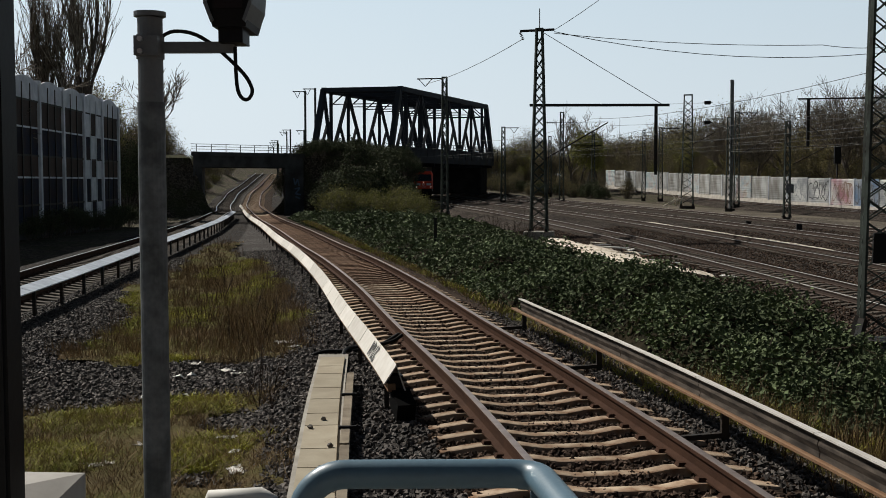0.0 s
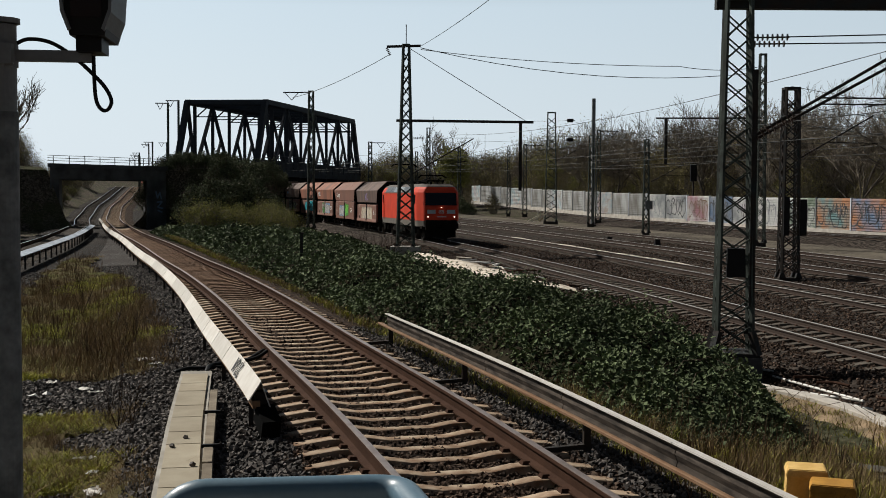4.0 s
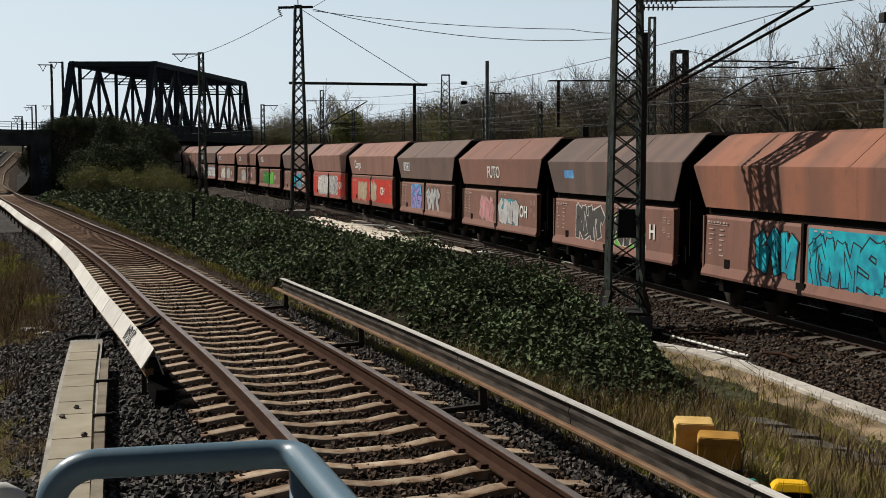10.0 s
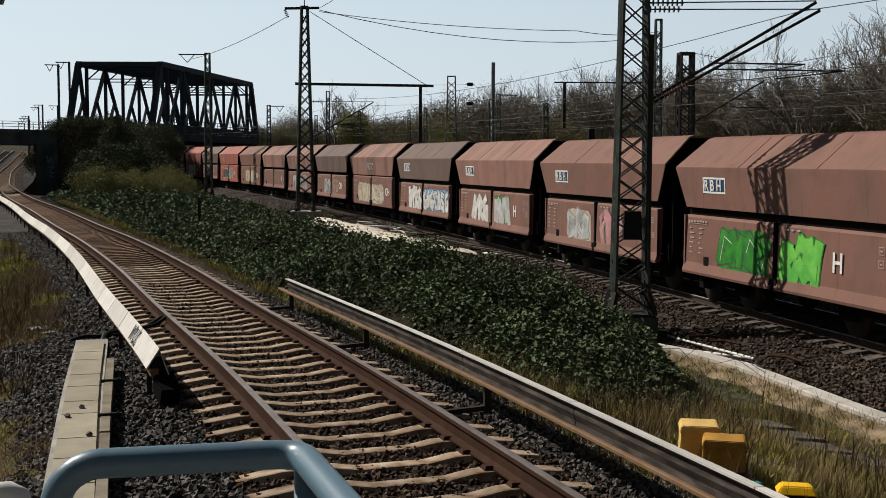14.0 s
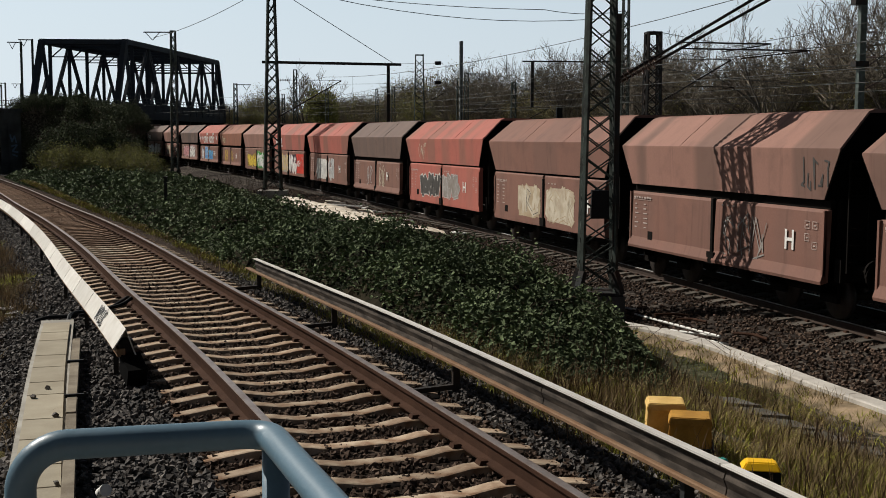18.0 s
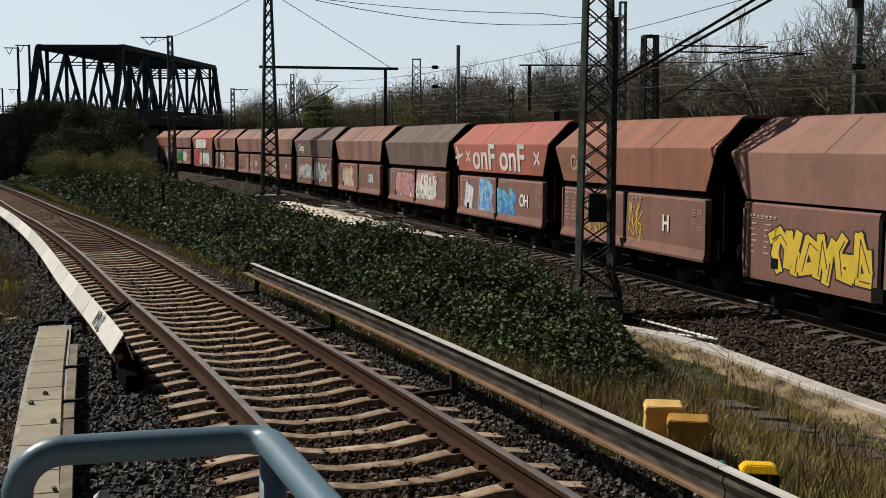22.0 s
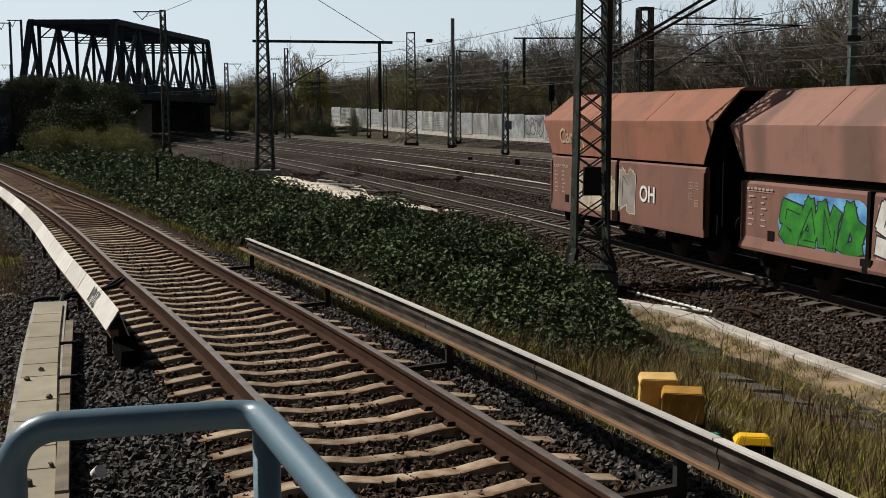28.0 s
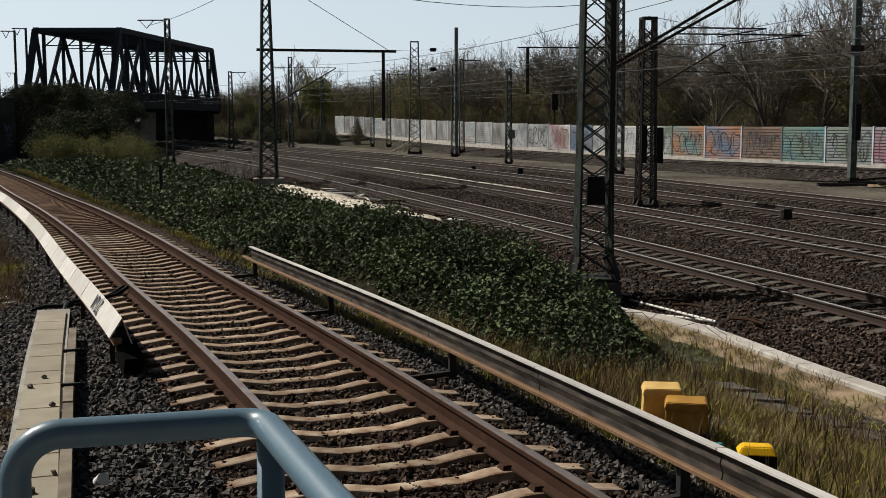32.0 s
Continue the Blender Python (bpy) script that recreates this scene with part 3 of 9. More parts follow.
# ---- cable duct beside the track ----
def cable_duct():
    t = thing("cable_duct", "concrete cable trough with tan lids sunk in the ballast", "cable duct", kind="structure")
    p = lerp_path([(-0.62, 3.5, -0.14), (-0.92, 6.8, -0.14), (-1.22, 10.0, -0.14), (-1.44, 12.45, -0.14), (-1.74, 16.3, -0.14)], 0.1)
    k = 0
    y = 0
    while y + 6 < len(p):
        n = (8, 11, 7, 9)[k % 4]
        seg = [tuple(q) for q in p[y:y + n]]
        seg[-1] = tuple(Vector(seg[-1]) * 0.75 + Vector(seg[-2]) * 0.25)
        part("lid", Solid().sweep(seg, [(-0.18, -0.06), (-0.175, 0.0), (0.155, 0.0), (0.16, -0.06)]), DUCT, t)
        y += n - 1
        k += 1
    part("trough", Solid().sweep([tuple(q) for q in p[::4]], [(-0.22, -0.3), (-0.22, -0.03), (0.2, -0.03), (0.2, -0.3)]), CONCRETE, t)
    return t


cable_duct()


EDGING = material("edging_concrete", (0.24, 0.205, 0.155), 0.9, var=0.2, scale=4, fine=60, bump=0.3, rand=0.1, tint=(0.14, 0.115, 0.085))


def kerb_strip():
    t = thing("kerb_strip", "narrow concrete edging along the cable trough", "kerb", kind="structure")
    for (x0, y0), (x1, y1) in (((-0.5, 4.2), (-0.78, 7.45)), ((-0.79, 7.52), (-1.01, 10.2)), ((-1.02, 10.27), (-1.31, 14.1))):
        part("edging_stone", Solid().beam((x0, y0, -0.22), (x1, y1, -0.22), 0.085, 0.3), EDGING, t)
    return t


kerb_strip()


# ---- bridges and embankment ----


def hill(name, label, line, width, top, base):
    """A bank with a flat crown and rounded foot, over a plan line of (x, y)."""
    p = lerp_path([(x, y, 0) for x, y in line], 2.5)
    prof = [(-width, base), (-width * 0.8, base + (top - base) * 0.2), (-width * 0.45, top - 0.3), (-width * 0.3, top), (width * 0.3, top), (width * 0.45, top - 0.3),
            (width * 0.8, base + (top - base) * 0.2), (width, base)]
    s = Solid().sweep([tuple(q) for q in p], prof, closed=False)
    s.v = [(x + 0.5 * noise.noise((x * 0.3, y * 0.3, z)), y + 0.5 * noise.noise((x * 0.3, y * 0.3, z + 9)), z) for x, y, z in s.v]
    n = len(prof)
    s.f += [tuple(range(n)), tuple(len(s.v) - n + k for k in range(n))[::-1]]
    return tagged(part(name, s, SOIL, smooth=False), label, "embankment", kind="structure")


hill("embankment_right", "overgrown railway embankment between the two bridges", [(-13.2, 118.5), (-11.5, 126), (-11.0, 134), (-11.3, 142)], 6.6, 4.9, -1.2)
hill("embankment_left", "overgrown railway embankment behind the noise barrier", [(-27.5, 112), (-34, 106), (-50, 97), (-80, 88), (-130, 84), (-220, 84)], 8.0, 4.8, -1.2)


def girder_bridge():
    t = thing("girder_bridge", "dark concrete railway bridge over the city tracks", "bridge", kind="structure")
    L, R = (-24.1, 109.4), (-17.25, 116.7)
    d = Vector((R[0] - L[0], R[1] - L[1], 0)).normalized()
    n = Vector((-0.185, 0.983, 0))     # the tracks pass under on the skew
    P = lambda s, o, z: Vector((L[0], L[1], 0)) + d * s + n * o + Vector((0, 0, z))
    W = (Vector(R) - Vector(L)).length

    def slab(s0, s1, o0, o1, z0, z1):
        c = [P(s, o, z) for z in (z0, z1) for s, o in ((s0, o0), (s1, o0), (s1, o1), (s0, o1))]
        return Solid().add(c, [(3, 2, 1, 0), (4, 5, 6, 7), (0, 1, 5, 4), (1, 2, 6, 5), (2, 3, 7, 6), (3, 0, 4, 7)])
    part("deck_girder", slab(-0.9, W + 2.4, 0, 0.5, 3.66, 4.85), DARK_CONCRETE, t)
    part("deck_slab", slab(-0.9, W + 2.4, 0.5, 9.0, 4.0, 4.8), DARK_CONCRETE, t)
    part("far_girder", slab(-0.9, W + 2.4, 9.0, 9.5, 3.66, 4.85), DARK_CONCRETE, t)
    part("cornice", slab(-1.2, W + 2.6, -0.25, 0.0, 4.7, 5.1), DARK_CONCRETE, t)
    part("abutment", slab(-0.75, 0.0, 0.2, 9.3, -1.4, 4.0), DARK_CONCRETE, t)
    part("abutment", slab(W, W + 2.4, 0.2, 9.3, -1.4, 4.0), DARK_CONCRETE, t)
    part("pier_face", slab(W + 0.9, W + 2.4, 0.0, 0.25, -1.4, 3.66), DARK_CONCRETE, t, "grey concrete pier with faded scrawls")
    part("wing_wall", slab(-0.95, -0.75, -0.6, 4.0, -1.4, 5.1), DARK_CONCRETE, t)
    scr = material("faded_blue_spray", (0.13, 0.19, 0.27), 0.8, var=0.2, scale=3, bump=0.0)
    for q in (((1.1, 2.6), (1.3, 1.9), (1.6, 2.5), (1.8, 1.8)), ((1.2, 1.5), (1.9, 1.6), (1.3, 1.0), (2.0, 0.9)), ((1.3, 0.7), (1.9, 0.5))):
        s = Solid()
        for (a, za), (b, zb) in zip(q, q[1:]):
            s.beam(P(W + a, -0.012, za), P(W + b, -0.012, zb), 0.02, 0.16, up=(0, 0, 1))
        part("scrawl", s, scr, t)
    for s in np.arange(-0.6, W + 2.4, 1.7):
        part("railing_post", Solid().beam(P(s, -0.12, 5.1), P(s, -0.12, 5.85), 0.06), DARK_STEEL, t)
    for z in (5.35, 5.6, 5.83):
        part("railing_bar", Solid().beam(P(-1.2, -0.12, z), P(W + 2.6, -0.12, z), 0.045), DARK_STEEL, t)
    return t


girder_bridge()


# masonry colour lowered to hold the shade under the bridge deck
SHADE_CONCRETE = material("shade_dark_masonry", (0.028, 0.028, 0.029), 0.95, var=0.3, scale=0.7, fine=15, bump=0.4, spec=0.05, tint=(0.016, 0.016, 0.016))


def truss_bridge():
    """A double-track truss bridge with sloping end posts and W-shaped webs."""
    t = thing("truss_bridge", "dark riveted steel truss railway bridge over the main line", "bridge")
    near0, axis, L, H, W = Vector((-8.1, 143.5, 5.35)), Vector((0.313, 0.95, 0)), 45.0, 8.65, 10.1
    across = Vector((-0.950, 0.313, 0))
    across.rotate(Euler((0, 0, radians(6))))
    n = 8
    dx = L / n

    def node(side, i, top):
        return near0 + axis * (dx * i) + across * (W * side) + Vector((0, 0, H if top else 0))
    for side in (0, 1):
        part("bottom_chord", Solid().beam(node(side, 0, 0) + Vector((0, 0, 0.35)), node(side, n, 0) + Vector((0, 0, 0.35)), 0.6, 2.0), TRUSS, t)
        part("top_chord", Solid().beam(node(side, 0.6, 1), node(side, n - 0.6, 1), 0.65, 0.65), TRUSS, t)
        for a, b in ((0, 0.6), (n, n - 0.6)):
            part("end_post", Solid().beam(node(side, a, 0), node(side, b, 1), 0.6, 0.72), TRUSS, t)
        for i in range(1, n):
            part("vertical_post", Solid().beam(node(side, i, 0), node(side, i, 1), 0.42, 0.42), TRUSS, t)
        k = 0
        for i in range(n):
            a, b = (i + 0.6 if i == 0 else i, i + 1) if k % 2 == 0 else (i + 1 if i < n - 1 else i + 0.4, i)
            p0, p1 = node(side, a, 1), node(side, b, 0)
            for s in (-0.3, 0.3):
                part("web_diagonal", Solid().beam(p0 + axis * s, p1 + axis * s, 0.15, 0.3), TRUSS, t)
            lace = Solid()
            for q in np.linspace(0.04, 0.92, 14):
                c0, c1 = p0.lerp(p1, q), p0.lerp(p1, q + 0.06)
                lace.beam(c0 + axis * -0.3, c1 + axis * 0.3, 0.12)
            part("lacing", lace, TRUSS, t, kind="stuff")
            for q in (0.5,):
                c = p0.lerp(p1, q)
                part("half_strut", Solid().beam(c, node(side, (a + b) / 2 + (0.5 if k % 2 else -0.5), 0), 0.3, 0.3), TRUSS, t)
            k += 1
    for i in [0.6] + list(range(1, n)) + [n - 0.6]:
        part("top_strut", Solid().beam(node(0, i, 1), node(1, i, 1), 0.4, 0.55), TRUSS, t)
        if i != 0.6:
            part("sway_strut", Solid().beam(node(0, i, 1) - Vector((0, 0, 1.7)), node(1, i, 1) - Vector((0, 0, 1.7)), 0.12), TRUSS, t)
            for a, b in ((0, 0.22), (1, 0.78)):
                part("knee_brace", Solid().beam(node(a, i, 1) - Vector((0, 0, 1.9)), node(b, i, 1), 0.14), TRUSS, t)
    for i in range(1, n - 1):
        part("wind_brace", Solid().beam(node(0, i, 1), node(1, i + 1, 1), 0.16).beam(node(1, i, 1), node(0, i + 1, 1), 0.16), TRUSS, t)
    part("deck", Solid().add([node(0, 0, 0) + Vector((0, 0, -0.5)), node(0, n, 0) + Vector((0, 0, -0.5)), node(1, n, 0) + Vector((0, 0, -0.5)), node(1, 0, 0) + Vector((0, 0, -0.5)),
                             node(0, 0, 0) + Vector((0, 0, 0.1)), node(0, n, 0) + Vector((0, 0, 0.1)), node(1, n, 0) + Vector((0, 0, 0.1)), node(1, 0, 0) + Vector((0, 0, 0.1))],
                            [(3, 2, 1, 0), (4, 5, 6, 7), (0, 1, 5, 4), (1, 2, 6, 5), (2, 3, 7, 6), (3, 0, 4, 7)]), TRUSS, t)
    for side in (0, 1):
        out = across * (-0.9 if side == 0 else 0.9)
        for i in range(2 * n + 1):
            part("walkway_post", Solid().beam(node(side, i / 2, 0) + out, node(side, i / 2, 0) + out + Vector((0, 0, 1.9)), 0.08), TRUSS, t)
        for z in (1.2, 1.6, 1.95):
            part("walkway_rail", Solid().beam(node(side, 0, 0) + out + Vector((0, 0, z)), node(side, n, 0) + out + Vector((0, 0, z)), 0.07), TRUSS, t)
    for i in range(n + 1):
        part("floor_beam", Solid().beam(node(0, i, 0) + Vector((0, 0, -0.6)), node(1, i, 0) + Vector((0, 0, -0.6)), 0.4, 0.9), TRUSS, t)
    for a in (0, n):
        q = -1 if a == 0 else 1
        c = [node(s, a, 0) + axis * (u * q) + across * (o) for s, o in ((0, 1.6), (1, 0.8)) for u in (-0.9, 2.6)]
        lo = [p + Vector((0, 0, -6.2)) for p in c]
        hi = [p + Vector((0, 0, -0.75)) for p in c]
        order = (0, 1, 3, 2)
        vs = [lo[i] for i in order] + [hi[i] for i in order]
        part("abutment", Solid().add(vs, [(3, 2, 1, 0), (4, 5, 6, 7), (0, 1, 5, 4), (1, 2, 6, 5), (2, 3, 7, 6), (3, 0, 4, 7)]), SHADE_CONCRETE, t, "weathered abutment, blackened for the shade under the deck")
    return t


truss_bridge()
ww = thing("bridge_pier", "pale concrete pier with a sloping flank under the truss bridge", "bridge pier", kind="structure")
part("wall", Solid().add([(x, y, z) for y in (167.6, 169.2) for x, z in ((-6.3, -0.3), (-3.5, -0.3), (-3.4, 5.0), (-4.1, 5.0), (-6.3, 1.9))],
                         [(0, 1, 2, 3, 4), (9, 8, 7, 6, 5)] + [(k, 5 + k, 5 + (k + 1) % 5, (k + 1) % 5) for k in range(5)]), CONCRETE, ww)
part("coping", Solid().beam((-6.35, 167.4, 1.95), (-4.1, 167.4, 5.05), 0.5, 0.25), CONCRETE, ww)


# ---- noise barriers ----
def graffiti_panel(name):
    """Weathered aluminium with patches of paint in several colours."""
    m = material(name, (0.46, 0.49, 0.49), 0.55, 0.0, var=0.12, scale=1.2, fine=30, bump=0.05, rand=0.12, tint=(0.35, 0.37, 0.37))
    nt = m.node_tree
    n, link = nt.nodes, nt.links.new
    bsdf = n["Principled BSDF"]
    base = bsdf.inputs["Base Color"].links[0].from_socket
    co, info = n.new("ShaderNodeTexCoord"), n.new("ShaderNodeObjectInfo")
    mp = n.new("ShaderNodeMapping")
    mul = n.new("ShaderNodeVectorMath")
    mul.operation = "SCALE"
    mul.inputs[0].default_value = (37.0, 19.0, 53.0)
    link(info.outputs["Random"], mul.inputs["Scale"])
    link(mul.outputs["Vector"], mp.inputs["Location"])
    link(co.outputs["Object"], mp.inputs["Vector"])
    hue = n.new("ShaderNodeTexNoise")
    hue.inputs["Scale"].default_value, hue.inputs["Detail"].default_value = 0.9, 1
    link(mp.outputs["Vector"], hue.inputs["Vector"])
    ramp = n.new("ShaderNodeValToRGB")
    ramp.color_ramp.interpolation = "EASE"
    els = ramp.color_ramp.elements
    els[0].position, els[0].color = 0.3, (0.05, 0.24, 0.25, 1)
    els[1].position, els[1].color = 0.72, (0.33, 0.10, 0.16, 1)
    for pos, c in ((0.42, (0.10, 0.25, 0.36, 1)), (0.48, (0.5, 0.5, 0.47, 1)), (0.55, (0.42, 0.20, 0.07, 1)), (0.63, (0.24, 0.13, 0.09, 1))):
        els.new(pos).color = c
    link(hue.outputs["Fac"], ramp.inputs["Fac"])
    shape = n.new("ShaderNodeTexNoise")
    shape.inputs["Scale"].default_value, shape.inputs["Detail"].default_value, shape.inputs["Distortion"].default_value = 1.3, 3, 1.2
    link(mp.outputs["Vector"], shape.inputs["Vector"])
    edge = n.new("ShaderNodeValToRGB")
    edge.color_ramp.elements[0].position, edge.color_ramp.elements[1].position = 0.44, 0.5
    link(shape.outputs["Fac"], edge.inputs["Fac"])
    f = n.new("ShaderNodeMath")
    f.operation = "MULTIPLY"
    f.inputs[1].default_value = 0.35
    link(edge.outputs["Color"], f.inputs[0])
    mix = n.new("ShaderNodeMix")
    mix.data_type = "RGBA"
    link(f.outputs["Value"], mix.inputs["Factor"])
    link(base, mix.inputs["A"])
    link(ramp.outputs["Color"], mix.inputs["B"])
    lines = n.new("ShaderNodeTexNoise")
    lines.inputs["Scale"].default_value, lines.inputs["Detail"].default_value, lines.inputs["Distortion"].default_value = 1.6, 1, 2.5
    link(mp.outputs["Vector"], lines.inputs["Vector"])
    lr = n.new("ShaderNodeValToRGB")
    for e, (p, v) in zip(lr.color_ramp.elements, ((0.475, 0), (0.5, 1))):
        e.position, e.color = p, (v, v, v, 1)
    lr.color_ramp.elements.new(0.525).color = (0, 0, 0, 1)
    link(lines.outputs["Fac"], lr.inputs["Fac"])
    f2 = n.new("ShaderNodeMath")
    f2.operation = "MULTIPLY"
    f2.inputs[1].default_value = 0.4
    link(lr.outputs["Color"], f2.inputs[0])
    mix2 = n.new("ShaderNodeMix")
    mix2.data_type = "RGBA"
    mix2.inputs["B"].default_value = (0.045, 0.05, 0.06, 1)
    link(f2.outputs["Value"], mix2.inputs["Factor"])
    link(mix.outputs["Result"], mix2.inputs["A"])
    link(mix2.outputs["Result"], bsdf.inputs["Base Color"])
    return m


BARRIER_WHITE = material("barrier_white", (0.60, 0.63, 0.68), 0.6, var=0.12, scale=1.5, bump=0.05, tint=(0.45, 0.48, 0.53))
RENDERED = material("pale_plinth_concrete", (0.52, 0.49, 0.44), 0.9, var=0.15, scale=1.5, fine=30, bump=0.2, tint=(0.36, 0.33, 0.29))
GRAFFITI = graffiti_panel("painted_barrier_panel")
PLAIN_PANEL = material("weathered_barrier_panel", (0.42, 0.43, 0.425), 0.6, 0.0, var=0.14, scale=0.9, fine=22, bump=0.05, rand=0.14, tint=(0.2, 0.19, 0.17), streak=(1, 1, 0.4))
WALL_LINE = lerp_path([(57.5, 42, -0.8), (53, 62, -0.8), (49.9, 77, -0.77), (48.1, 86, -0.75), (46.2, 94.5, -0.7), (44.0, 106, -0.66), (41.8, 120, -0.53), (39.4, 133, -0.3), (36.6, 150, 0.0), (33.5, 178, 0.55), (27.2, 210.6, 1.38)], 5.0)
WALL_COLOURS = dict(black=(0.03, 0.03, 0.034), teal=(0.10, 0.24, 0.24), blue=(0.09, 0.17, 0.30), orange=(0.45, 0.19, 0.07), brown=(0.20, 0.115, 0.065), pink=(0.34, 0.13, 0.17), white=(0.6, 0.6, 0.58), green=(0.13, 0.19, 0.12), grey=(0.24, 0.26, 0.27))
WALL_PAINT = {k: material("barrier_spray_" + k, c, 0.6, var=0.3, scale=1.6, fine=25, bump=0.03, tint=tuple(q * 0.6 + 0.12 for q in c), spec=0.1) for k, c in WALL_COLOURS.items()}
# colours of the ground, the letters and the tag of each painted panel, from the near end on
WALL_ART = (("grey", "blue", "black"), ("green", "pink", "black"), ("pink", "blue", "black"), ("green", "grey", "black"), ("pink", "blue", "black"), ("blue", "pink", "black"), ("grey", "pink", "black"), ("green", "grey", "black"), ("green", "teal", "black"),
            ("brown", "brown", "black"), ("blue", "orange", "black"), ("teal", "orange", "black"), (None, "green", "black"), (None, "white", "grey"), (None, None, "black"), ("grey", "blue", "black"), ("pink", "white", "brown"), (None, "grey", "black"), (None, "grey", "grey"))
WALL_FACE = -0.097
ART_PANEL = {(g, l): material("painted_panel", tuple(0.75 * q + 0.09 for q in WALL_COLOURS[g or "white"]), 0.6, var=0.3, scale=0.55, fine=9, bump=0.04, tint=tuple(0.75 * q + 0.07 for q in WALL_COLOURS[l or "grey"]), spec=0.1) for g, l, _ in set(WALL_ART)}


def wall_blob(s, cy, cz, ry, rz, rng, ring=0.0):
    """A wobbly filled shape, or its outline, lying on a panel's face."""
    ph = [rng.uniform(0, 6.28) for _ in range(3)]
    def edge(q, a):
        r = q * (1 + 0.2 * math.sin(2 * a + ph[0]) + 0.16 * math.sin(3 * a + ph[1]) + 0.1 * math.sin(5 * a + ph[2]))
        return (WALL_FACE - (0.004 if ring else 0.0), min(4.85, max(0.15, cy + ry * r * math.cos(a))), min(2.85, max(0.32, cz + rz * r * math.sin(a))))
    n = 20
    out = [edge(1.0, 6.2832 * k / n) for k in range(n)]
    if ring:
        inn = [edge(1.0 - ring, 6.2832 * k / n) for k in range(n)]
        s.add(out + inn, [(k, (k + 1) % n, n + (k + 1) % n, n + k) for k in range(n)])
    else:
        s.add(out + [(WALL_FACE, cy, cz)], [(k, (k + 1) % n, n) for k in range(n)])


def wall_tag(s, y0, y1, z0, z1, rng, w=0.07):
    """A quick scrawl of bent strokes."""
    y = y0
    while y < y1:
        d = rng.uniform(0.25, 0.5)
        pts = [(y + rng.uniform(0, d), rng.uniform(z0, z1)) for _ in range(4)]
        for (a, b), (c, e) in zip(pts, pts[1:]):
            l = math.hypot(c - a, e - b) or 1.0
            ny, nz = -(e - b) / l * w / 2, (c - a) / l * w / 2
            s.add([(WALL_FACE - 0.008, a + ny, b + nz), (WALL_FACE - 0.008, c + ny, e + nz), (WALL_FACE - 0.008, c - ny, e - nz), (WALL_FACE - 0.008, a - ny, b - nz)], [(0, 1, 2, 3)])
        y += d


def wall_art(t, k, m, w):
    """Outlined letters and a scrawl on one panel."""
    letters, tag = WALL_ART[k][1:]
    rng = random.Random(500 + k)
    lines = Solid()
    if letters:
        y = 0.5
        while y < w - 0.6:
            q = (y + 0.4, rng.uniform(1.25, 1.6), rng.uniform(0.5, 0.75), rng.uniform(0.8, 1.1))
            wall_blob(lines, *q, rng, 0.13)
            y += rng.uniform(0.8, 1.3)
    wall_tag(lines, rng.uniform(0.3, 1.2), rng.uniform(2.6, w - 0.5), rng.uniform(0.5, 1.7), 2.6, rng)
    part("sprayed_outlines", lines, WALL_PAINT[tag], t, m=m)


def noise_barrier():
    t = thing("noise_barrier_wall", "long ribbed pale aluminium noise barrier covered in faded graffiti", "noise barrier", kind="structure")
    for i in range(len(WALL_LINE) - 1):
        a, b = Vector(WALL_LINE[i]), Vector(WALL_LINE[i + 1])
        d = (b - a).normalized()
        m = Matrix.Translation(a) @ Matrix.Rotation(math.atan2(-d.x, d.y), 4, "Z")
        w = (b - a).length
        part("plinth", Solid().box(-0.14, 0.12, 0.02, w - 0.02, -0.5, 0.2 + 0.06 * math.sin(i * 2.3)), RENDERED, t, m=m)
        prof, rib = [], 12
        for r in range(rib):
            z0, z1 = 0.2 + r * 0.231, 0.2 + (r + 1) * 0.231
            prof += [(-0.09, z0), (-0.09, z0 + 0.14), (-0.03, z0 + 0.15), (-0.03, z1 - 0.004)]
        prof += [(0.06, prof[-1][1]), (0.06, 0.2)]
        v = [(x, y, z) for y in (0.06, w - 0.06) for x, z in prof]
        k = len(prof)
        part("panel", Solid().add(v, [(j, (j + 1) % k, k + (j + 1) % k, k + j) for j in range(k)] + [tuple(range(k))[::-1], tuple(range(k, 2 * k))]), ART_PANEL[WALL_ART[i][:2]] if i < len(WALL_ART) else GRAFFITI if i % 4 == 1 else PLAIN_PANEL, t, m=m)
        part("post", Solid().box(-0.13, 0.13, -0.07, 0.07, -0.5, 3.02), BARRIER_WHITE if i % 3 else GALV, t, m=m)
        if i < len(WALL_ART):
            wall_art(t, i, m, w)
    return t


noise_barrier()
GLASS = material("dark_glazing", (0.014, 0.022, 0.04), 0.75, var=0.3, scale=0.8, fine=10, bump=0.03, rand=0.35, spec=0.04, tint=(0.03, 0.022, 0.024))


BROWN_PANE = material("brown_tinted_glazing", (0.055, 0.033, 0.026), 0.6, var=0.25, scale=0.8, fine=10, bump=0.03, rand=0.3, spec=0.04, tint=(0.035, 0.025, 0.022))


